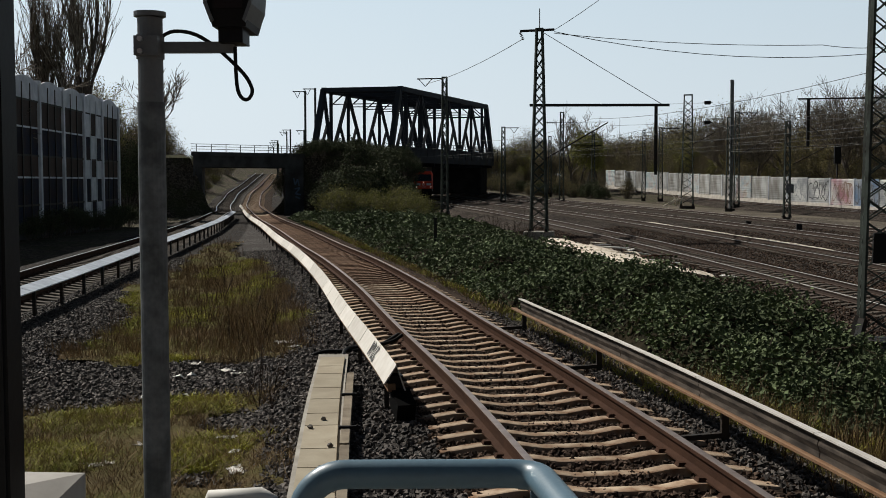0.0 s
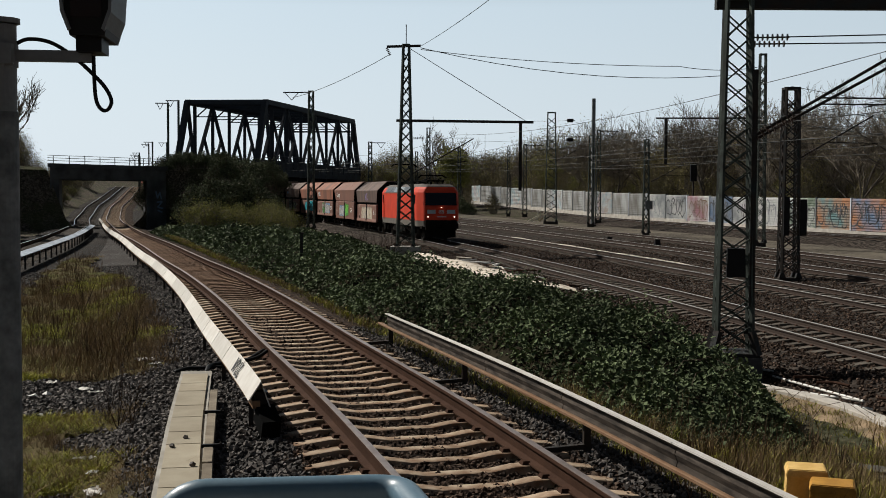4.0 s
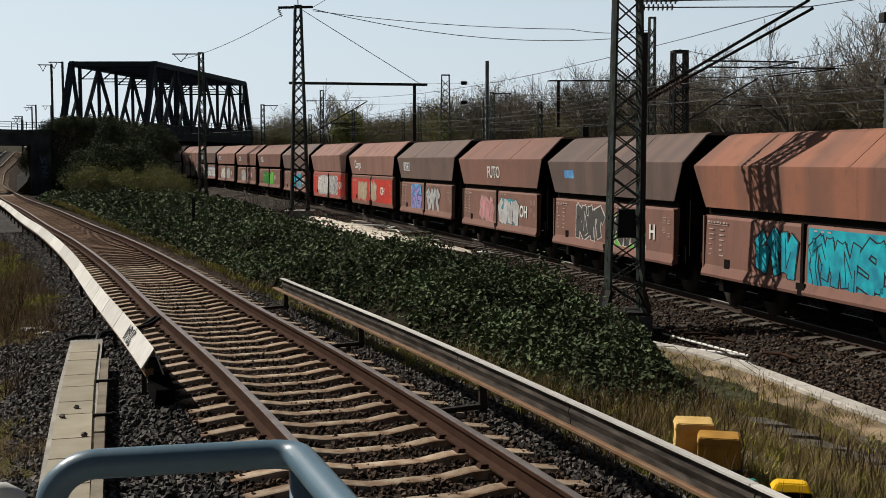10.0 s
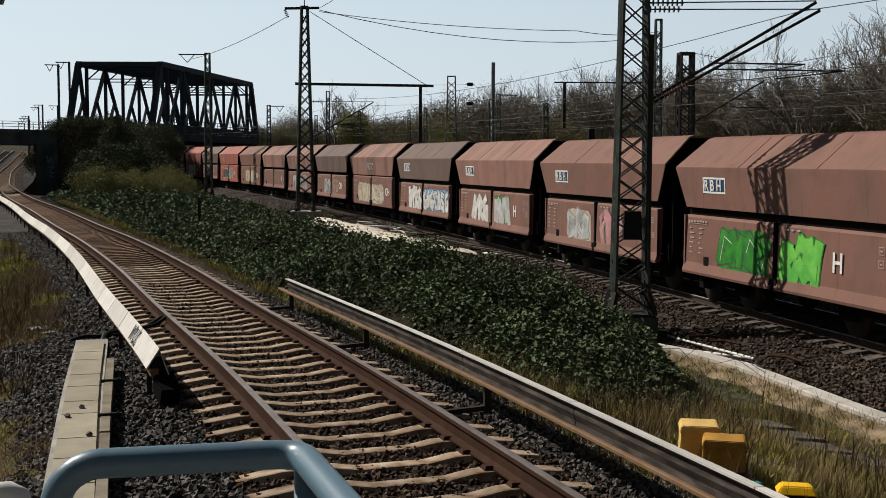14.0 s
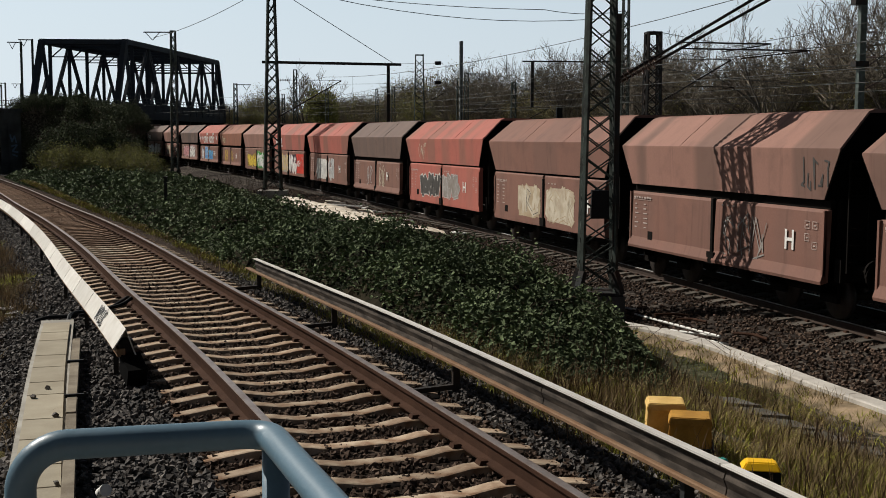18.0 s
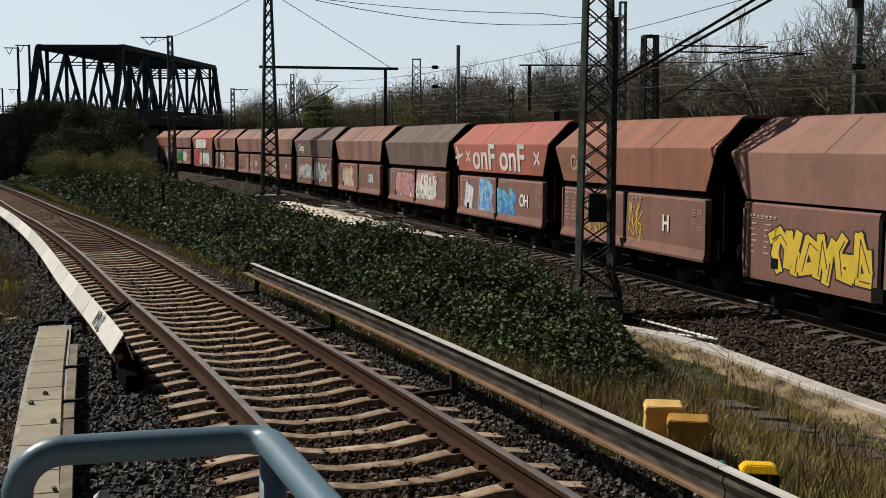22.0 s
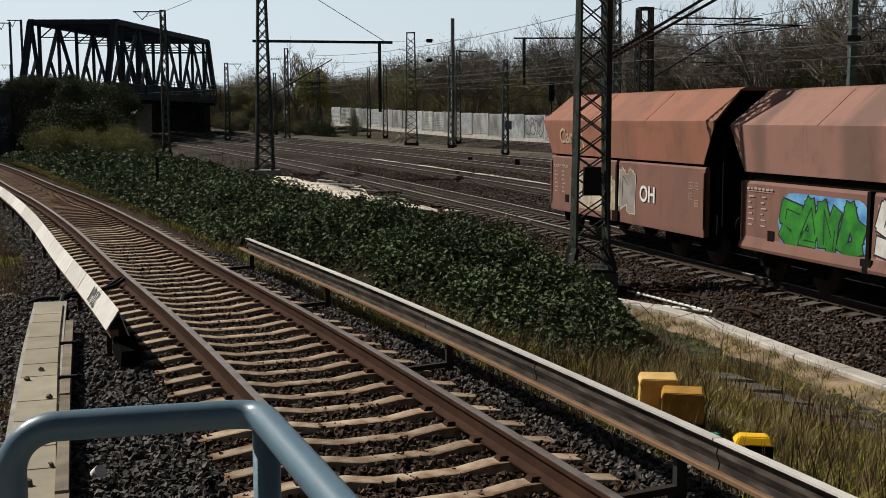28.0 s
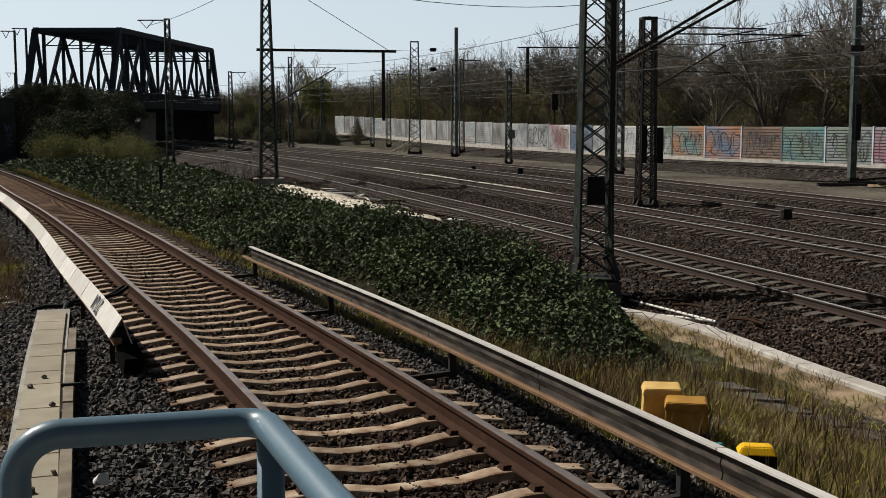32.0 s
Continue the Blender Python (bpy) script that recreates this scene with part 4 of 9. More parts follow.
def glazed_barrier():
    """Tall glazed barrier with white posts, three panes across a bay, and pale panels with arched tops."""
    t = thing("glazed_noise_barrier", "tall dark glazed noise barrier with white posts and rounded tops", "noise barrier", kind="structure")
    a, b = Vector((-20.3, 41.5, -0.4)), Vector((-22.45, 76.4, -0.2))
    L = (b - a).length
    d = (b - a).normalized()
    m = Matrix.Translation(a) @ Matrix.Rotation(math.atan2(-d.x, d.y), 4, "Z")
    n, H = 8, 7.3
    w = L / n
    rows = (0.35, 1.5, 2.9, 4.0, 5.4, 6.75)
    for i in range(n):
        y = i * w
        pale = i == n - 2
        part("post", Solid().box(-0.12, 0.14, y - 0.16, y + 0.16, -0.3, H + 0.55, taper=0.01), BARRIER_WHITE, t, m=m)
        v = [(x, y + 0.2 + (w - 0.4) * u / 10, H - 0.1 + 0.75 * math.sin(math.pi * (0.15 + 0.7 * u / 10)) ** 0.7) for x in (-0.05, 0.05) for u in range(11)]
        v += [(x, y + 0.2 + (w - 0.4) * u, 6.8) for x in (-0.05, 0.05) for u in (0, 1)]
        part("rounded_top", Solid().add(v, [tuple(range(11)) + (23, 22), tuple(range(11, 22))[::-1] + (24, 25)] + [(u, 11 + u, 12 + u, u + 1) for u in range(10)]), BARRIER_WHITE, t, m=m)
        for r, (z0, z1) in enumerate(zip(rows, rows[1:])):
            for c in range(3):
                y0 = y + 0.2 + (w - 0.4) * c / 3
                mat = BARRIER_WHITE if pale and (r + c) % 2 == 0 else BROWN_PANE if r in (2, 4) else GLASS
                part("pane", Solid().box(-0.03, 0.03, y0 + 0.05, y0 + (w - 0.4) / 3 - 0.05, z0 + 0.04, z1 - 0.04), mat, t, m=m)
            part("transom", Solid().box(-0.05, 0.06, y + 0.17, y + w - 0.17, z1 - 0.045, z1 + 0.045), BARRIER_WHITE if r in (1, 3) else DARK_STEEL, t, m=m)
        for c in (1, 2):
            yc = y + 0.2 + (w - 0.4) * c / 3
            part("mullion", Solid().box(-0.06, 0.08, yc - 0.05, yc + 0.05, 0.3, H + 0.3), BARRIER_WHITE if pale else DARK_STEEL, t, m=m)
        part("base", Solid().box(-0.2, 0.2, y, y + w, -0.8, 0.35), DARK_CONCRETE, t, m=m)
    part("post", Solid().box(-0.12, 0.14, L - 0.16, L + 0.16, -0.3, H + 0.3), BARRIER_WHITE, t, m=m)
    return t


glazed_barrier()


# ---- the coal train ----
PITCH, N_WAGONS = 10.43, 35
LENGTHS = {"straight": 10.92, "flared": 10.17}
PAINT_TONES = {   # paint, and the dust or bleached colour over it
    "b": ((0.20, 0.10, 0.075), (0.145, 0.085, 0.068)),
    "r": ((0.36, 0.108, 0.083), (0.235, 0.102, 0.077)),
    "g": ((0.145, 0.096, 0.079), (0.105, 0.076, 0.066)),
    "o": ((0.28, 0.118, 0.074), (0.17, 0.086, 0.062)),
    "p": ((0.27, 0.142, 0.11), (0.16, 0.094, 0.074)),
}
MADE_PAINTS = {}


def body_paint(code, phase, bands):
    """Wagon paint: upright bands of bleached paint and brown dust (bands: 0 faint, 1 plain to see), runs of grime and fine grain."""
    key = (code, phase, bands)
    if key in MADE_PAINTS:
        return MADE_PAINTS[key]
    color, dust = PAINT_TONES[code]
    m = material("wagon_paint_%s_%d_%d" % key, color, 0.7, var=0.13, scale=0.9, fine=25, bump=0.06, tint=tuple(0.72 * a + 0.28 * b for a, b in zip(color, dust)), streak=(0.6, 1.3, 0.4), spec=0.14)
    nt = m.node_tree
    n, link = nt.nodes, nt.links.new
    bsdf = n["Principled BSDF"]
    base = bsdf.inputs["Base Color"].links[0].from_socket
    co, mp, runs = n.new("ShaderNodeTexCoord"), n.new("ShaderNodeMapping"), n.new("ShaderNodeMapping")
    mp.inputs["Location"].default_value = (phase * 3.7, phase * 11.3, phase * 1.9)
    mp.inputs["Scale"].default_value = (0.03, 1.0, 0.05)
    runs.inputs["Location"].default_value = (phase * 5.1, phase * 7.7, 0)
    runs.inputs["Scale"].default_value = (0.5, 5.5, 0.55)
    spots = n.new("ShaderNodeMapping")
    spots.inputs["Location"].default_value = (phase * 2.3, phase * 4.9, phase * 6.1)
    band, grime, mottle = n.new("ShaderNodeTexNoise"), n.new("ShaderNodeTexNoise"), n.new("ShaderNodeTexNoise")
    for tex, src, s, d in ((band, mp, 0.95, 0.0), (grime, runs, 1.0, 4.0), (mottle, spots, 1.7, 6.0)):
        link(co.outputs["Object"], src.inputs["Vector"])
        link(src.outputs["Vector"], tex.inputs["Vector"])
        tex.inputs["Scale"].default_value, tex.inputs["Detail"].default_value = s, d
    last = base
    for tex, lo, hi, amount, tone in ((band, 0.42, 0.56, 0.95 if bands else 0.4, dust), (grime, 0.58, 0.74, 0.35, tuple(c * 0.45 for c in dust)), (mottle, 0.52, 0.74, 0.38, tuple(0.66 * c for c in dust))):
        rng, mix = n.new("ShaderNodeMapRange"), n.new("ShaderNodeMix")
        rng.inputs["From Min"].default_value, rng.inputs["From Max"].default_value, rng.inputs["To Max"].default_value = lo, hi, amount
        link(tex.outputs["Fac"], rng.inputs["Value"])
        mix.data_type = "RGBA"
        mix.inputs["B"].default_value = (*tone, 1)
        link(rng.outputs["Result"], mix.inputs["Factor"])
        link(last, mix.inputs["A"])
        last = mix.outputs["Result"]
    link(last, bsdf.inputs["Base Color"])
    MADE_PAINTS[key] = m
    return m


SOOT = material("sooty_underframe", (0.011, 0.0095, 0.0085), 0.9, spec=0.03, var=0.3, scale=4, fine=40, bump=0.2)
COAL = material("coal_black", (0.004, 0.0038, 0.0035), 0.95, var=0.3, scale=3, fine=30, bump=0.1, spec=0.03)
WHEEL = material("wheel_steel", (0.06, 0.05, 0.045), 0.6, 0.5, var=0.3, scale=6, bump=0.1)
LETTER = material("white_lettering", (0.72, 0.70, 0.66), 0.7, var=0.1, scale=8, bump=0.0)
STENCIL = material("worn_stencil_paint", (0.42, 0.34, 0.30), 0.8, var=0.2, scale=8, bump=0.0)
SPRAY = {
    "silver": material("silver_spray", (0.50, 0.50, 0.49), 0.5, 0.1, var=0.2, scale=2.2, fine=14, bump=0.02, tint=(0.27, 0.26, 0.26)),
    "black": material("black_spray", (0.03, 0.03, 0.035), 0.7, var=0.2, scale=6, bump=0.0),
    "cyan": material("cyan_spray", (0.02, 0.40, 0.46), 0.6, var=0.2, scale=3, bump=0.0, tint=(0.02, 0.2, 0.28)),
    "green": material("green_spray", (0.045, 0.26, 0.03), 0.6, var=0.2, scale=3, bump=0.0, tint=(0.02, 0.13, 0.025)),
    "blue": material("blue_spray", (0.16, 0.40, 0.62), 0.6, var=0.2, scale=3, bump=0.0, tint=(0.06, 0.17, 0.4)),
    "white": material("white_spray", (0.66, 0.65, 0.62), 0.7, var=0.12, scale=3, bump=0.0, tint=(0.45, 0.43, 0.4)),
    "yellow": material("yellow_spray", (0.60, 0.42, 0.05), 0.7, var=0.15, scale=3, bump=0.0),
    "red": material("red_spray", (0.55, 0.05, 0.03), 0.6, var=0.15, scale=3, bump=0.0, tint=(0.38, 0.04, 0.03)),
    "violet": material("violet_spray", (0.30, 0.24, 0.50), 0.7, var=0.15, scale=3, bump=0.0),
    "cream": material("cream_spray", (0.52, 0.46, 0.36), 0.7, var=0.18, scale=2.5, bump=0.0, tint=(0.36, 0.29, 0.21)),
    "grey": material("faded_grey_spray", (0.27, 0.25, 0.23), 0.7, var=0.22, scale=2.5, bump=0.0, tint=(0.18, 0.15, 0.13)),
    "lime": material("lime_spray", (0.17, 0.50, 0.08), 0.6, var=0.15, scale=3, bump=0.0, tint=(0.09, 0.36, 0.06)),
    "pink": material("pink_spray", (0.50, 0.24, 0.26), 0.7, var=0.15, scale=3, bump=0.0, tint=(0.36, 0.17, 0.16)),
    "dark": material("dark_grey_spray", (0.075, 0.07, 0.065), 0.7, var=0.2, scale=3, bump=0.0),
    "tan": material("tan_spray", (0.44, 0.36, 0.25), 0.7, var=0.15, scale=3, bump=0.0, tint=(0.33, 0.25, 0.16)),
}
PLATE_BLUE = material("plate_blue", (0.03, 0.06, 0.12), 0.6, var=0.1, scale=3, bump=0.0)
UP_L, LOW_L = 9.75, 8.8


def build_meshes():
    """Meshes that all wagons share."""
    M = {}
    h = UP_L / 2
    # the closed hopper: sides lean in a little below the kink
    up = [(-1.44, 2.38), (1.44, 2.38), (1.5, 3.33), (1.5, 3.37), (-1.5, 3.37), (-1.5, 3.33)]
    # the ends slope inwards towards the belt; dark end walls are parts of their own
    v = [(x, sy * (h - (3.33 - min(z, 3.33)) * 0.58), z) for sy in (-1, 1) for x, z in up]
    M["hopper"] = Solid().add(v, [(k, (k + 1) % 6, 6 + (k + 1) % 6, 6 + k) for k in range(6)] + [(5, 4, 3, 2, 1, 0), (6, 7, 8, 9, 10, 11)])
    e = [(-1.43, 2.36), (1.43, 2.36), (1.485, 3.33), (0.64, 4.05), (-0.64, 4.05), (-1.485, 3.33)]
    for sy in (-1, 1):
        s = Solid()
        at = lambda z: h + 0.032 - ((3.33 - z) * 0.58 if z < 3.33 else (z - 3.33) * (0.48 if sy > 0 else 0.18))
        v = [(x, sy * (at(z) + o), z) for o in (-0.03, 0.0) for x, z in e]
        s.add(v, [(5, 2, 1, 0), (5, 4, 3, 2), (6, 7, 8, 11), (8, 9, 10, 11)] + [(k, (k + 1) % 6, 6 + (k + 1) % 6, 6 + k) for k in range(6)])
        M["end_wall_%d" % sy] = s
    roof = [(-1.5, 3.37), (1.5, 3.37), (0.66, 4.08), (0.5, 4.13), (-0.5, 4.13), (-0.66, 4.08)]
    v, f = [], []
    for y, e in ((-h, 0.0), (h, 0.0)):
        for x, z in roof:
            yy = y - math.copysign((z - 3.37) * (0.48 if y > 0 else 0.18), y)
            v.append((x, yy, z))
    n = len(roof)
    f = [(k, (k + 1) % n, n + (k + 1) % n, n + k) for k in range(n)] + [tuple(range(n))[::-1], tuple(range(n, 2 * n))]
    M["roof"] = Solid().add(v, f)
    s = Solid()
    for side in (-1, 1):
        s.box(min(side * 1.2, side * 1.32), max(side * 1.2, side * 1.32), -h + 0.5, h - 0.5, 2.2, 2.39)
    M["belt"] = s
    # discharge flaps: straight ones, and ones whose lower edge flares out
    for style, prof in (("straight", [(1.30, 0.72), (1.44, 0.70), (1.445, 0.78), (1.44, 1.25), (1.43, 2.27), (1.40, 2.315), (1.30, 2.315)]),
                        ("flared", [(1.34, 0.78), (1.50, 0.74), (1.515, 0.80), (1.44, 1.02), (1.44, 1.25), (1.42, 2.13), (1.38, 2.19), (1.30, 2.19)])):
        for nm, y0, y1 in (("flap_a", 0.085, LOW_L / 2), ("flap_b", -LOW_L / 2, -0.085)):
            for side in (-1, 1):
                s = Solid()
                k = len(prof)
                v = [(side * x, y, z) for y in (y0, y1) for x, z in prof]
                ff = [(j, (j + 1) % k, k + (j + 1) % k, k + j) for j in range(k)] + [tuple(range(k)), tuple(range(k, 2 * k))]
                s.add(v, ff if side > 0 else [t[::-1] for t in ff])
                M[style + nm + ("l" if side < 0 else "r")] = s
    # upright stiffeners at the flap ends
    s = Solid()
    for sx in (-1, 1):
        for y in (-LOW_L / 2 + 0.03, LOW_L / 2 - 0.03):
            s.box(min(sx * 1.40, sx * 1.47), max(sx * 1.40, sx * 1.47), y - 0.03, y + 0.03, 0.9, 2.18)
    M["hinge"] = s
    # floor, frame and ends in one dark mesh
    s = Solid()
    s.box(-1.28, 1.28, -LOW_L / 2 + 0.5, LOW_L / 2 - 0.5, 1.0, 2.38)
    s.box(-0.5, 0.5, -PITCH / 2 + 0.5, PITCH / 2 - 0.5, 0.85, 1.15)
    s.box(-1.25, 1.25, -PITCH / 2 + 0.55, -PITCH / 2 + 0.75, 0.8, 1.25).box(-1.25, 1.25, PITCH / 2 - 0.75, PITCH / 2 - 0.55, 0.8, 1.25)
    for y in (-h + 0.55, h - 0.55):
        s.box(-1.1, 1.1, y - 0.05, y + 0.05, 1.2, 2.4)
    M["underframe"] = s
    s = Solid()
    for y in (-0.9, 0.9):
        s.box(-1.06, -0.98, y - 0.28, y + 0.28, 0.35, 0.68).box(0.98, 1.06, y - 0.28, y + 0.28, 0.35, 0.68)
    s.box(-1.06, -0.96, -1.2, 1.2, 0.5, 0.78).box(0.96, 1.06, -1.2, 1.2, 0.5, 0.78).box(-0.95, 0.95, -0.25, 0.25, 0.5, 0.85)
    M["bogie"] = s
    s = Solid()
    for x in (-0.78, 0.78):
        s.disc((x, 0, 0.43), (1, 0, 0), 0.43, 0.13, 20)
    s.tube([(-1.0, 0, 0.43), (1.0, 0, 0.43)], 0.08, 8)
    M["wheelset"] = s
    s = Solid().tube([(0, 0, 0), (0, 0.45, 0)], 0.09, 8).disc((0, 0.5, 0), (0, 1, 0), 0.23, 0.05, 14)
    M["buffer"] = s
    s = Solid()
    for i in range(7):
        s.beam((0.75, 0, 1.2 + i * 0.32), (1.2, 0, 1.2 + i * 0.32), 0.03)
    s.beam((0.75, 0, 1.0), (0.75, 0, 3.4), 0.035).beam((1.2, 0, 1.0), (1.2, 0, 3.4), 0.035)
    M["ladder"] = s
    s = Solid()
    for y in (-h / 3, h / 3):
        for sx in (-1, 1):
            s.beam((sx * 1.504, y, 3.37), (sx * 0.68, y, 4.068), 0.03, 0.012)
    M["seam"] = s
    s = Solid()
    for sx in (-1, 1):
        s.box(min(sx * 1.35, sx * 1.5), max(sx * 1.35, sx * 1.5), -0.16, 0.16, 0.72, 0.98).box(min(sx * 1.4, sx * 1.47), max(sx * 1.4, sx * 1.47), -0.05, 0.05, 0.95, 2.2)
    M["lock"] = s
    return M


WM = build_meshes()
SHARED = {}


def shared(key, mat):
    if (key, mat.name) not in SHARED:
        SHARED[key, mat.name] = WM[key].mesh(key, mat, smooth=key in ("wheelset",))
    return SHARED[key, mat.name]


def side_x(z):
    """The flank's x at a height, for marks that lie on it."""
    return 1.442 if z < 2.26 else 1.44 + (z - 2.38) / 0.95 * 0.06 if z < 3.35 else 1.5


def stroke(s, pts, w, lift):
    """A brush line along (y, z) points."""
    for k, ((y0, z0), (y1, z1)) in enumerate(zip(pts, pts[1:])):
        d = Vector((y1 - y0, z1 - z0))
        if d.length < 1e-4:
            continue
        d.normalize()
        q = Vector((-d.y, d.x)) * w / 2
        e = d * w * 0.35
        c = [(y0 - e.x + q.x, z0 - e.y + q.y), (y0 - e.x - q.x, z0 - e.y - q.y), (y1 + e.x - q.x, z1 + e.y - q.y), (y1 + e.x + q.x, z1 + e.y + q.y)]
        s.add([(side_x(z) + lift + 0.0002 * (k % 6), y, z) for y, z in c], [(0, 1, 2, 3)])
    return s


# bent bars out of which sprayed shapes are put together, in a unit square
SHAPES = [[[(0, 0.1), (0.1, 1), (0.55, 0.3), (0.95, 0.95)], [(0.6, 0), (0.7, 0.5)]], [[(0.95, 0.85), (0.3, 1), (0.08, 0.65), (0.85, 0.4), (0.7, 0.02), (0.1, 0.22)]],
          [[(0.1, 0), (0.2, 1), (0.6, 0.9)], [(0.95, 0.8), (0.25, 0.45), (1.0, 0)]], [[(0.9, 0.7), (0.15, 0.95), (0.1, 0.1), (1, 0.2), (0.6, 0.55)]],
          [[(0, 0.8), (0.6, 1), (1, 0.7)], [(0.45, 0.95), (0.3, 0.4), (0.6, 0)]], [[(0.6, 1), (0.06, 0.75), (0.2, 0.1), (0.7, 0), (0.95, 0.45), (0.5, 0.5)]],
          [[(0, 0.2), (0.35, 1), (0.8, 0.3), (1, 0.6)], [(0.1, 0), (0.9, 0.1)]], [[(0, 1), (0.2, 0.1), (0.5, 0.7), (0.8, 0), (0.9, 0.9), (0.5, 1)]]]


def piece(rng, y0, y1, z0, z1, bold):
    """Sprayed bulky shapes side by side: the cloud behind, the outline, the fill and thin inner lines, each a solid."""
    cloud, edge, fill, line = Solid(), Solid(), Solid(), Solid()
    clamp = lambda z: min(max(z, 0.82), 2.17)
    H = z1 - z0
    count = max(2, round((y1 - y0) / (H * rng.uniform(0.5, 0.68))))
    ww = (y1 - y0) / count
    n = 22
    pts = []
    for k in range(n):
        a = 2 * math.pi * k / n
        ca, sa = math.cos(a), math.sin(a)
        q = rng.uniform(0.92, 1.06)
        pts.append(((y0 + y1) / 2 + (y1 - y0) * 0.53 * q * math.copysign(abs(ca) ** 0.3, ca), clamp((z0 + z1) / 2 + H * 0.54 * q * math.copysign(abs(sa) ** 0.35, sa))))
    cloud.add([(side_x(z) + 0.004, y, z) for y, z in pts], [tuple(range(n))])
    w = bold * H
    for i in range(count):
        lean, dz, grow_w = rng.uniform(-0.14, 0.22), rng.uniform(-0.05, 0.05), rng.uniform(0.85, 1.12)
        for bar in rng.choice(SHAPES):
            q = []
            for u, v in bar:
                u, v = u + rng.uniform(-0.13, 0.13), v + rng.uniform(-0.08, 0.08)
                q.append((y0 + ww * (i + 0.08 + 0.84 * u * grow_w) + lean * (v - 0.5) * H, clamp(z0 + w * 0.5 + dz + (H - w) * v)))
            stroke(edge, q, w + 0.075, 0.006)
            stroke(fill, q, w, 0.0085 + 0.0005 * (i % 3))
            if rng.random() < 0.6:
                stroke(line, [(a + w * 0.2, b - w * 0.12) for a, b in q[:3]], 0.022, 0.0125)
    return cloud, edge, fill, line


def lettering(text, size, mat, parent, y, z, name="lettering", wide=1.0):
    """Block letters on the flank, read from the right-hand side."""
    cu = bpy.data.curves.new(name, "FONT")
    cu.body, cu.size, cu.extrude, cu.offset = text, size, 0.002, size * 0.018
    tmp = bpy.data.objects.new(name, cu)
    scene.collection.objects.link(tmp)
    me = bpy.data.meshes.new_from_object(tmp.evaluated_get(bpy.context.evaluated_depsgraph_get()))
    bpy.data.objects.remove(tmp)
    me.materials.clear()
    me.materials.append(mat)
    lean = math.degrees(math.atan2(0.06, 0.95)) if z > 2.3 else 0
    ob = part(name, me, mat, parent)
    ob.matrix_basis = Matrix.Translation((side_x(z) + 0.017, y, z)) @ Matrix.Rotation(radians(90), 4, "Z") @ Matrix.Rotation(radians(90 + lean), 4, "X") @ Matrix.Diagonal((wide, 1, 1, 1))
    return ob


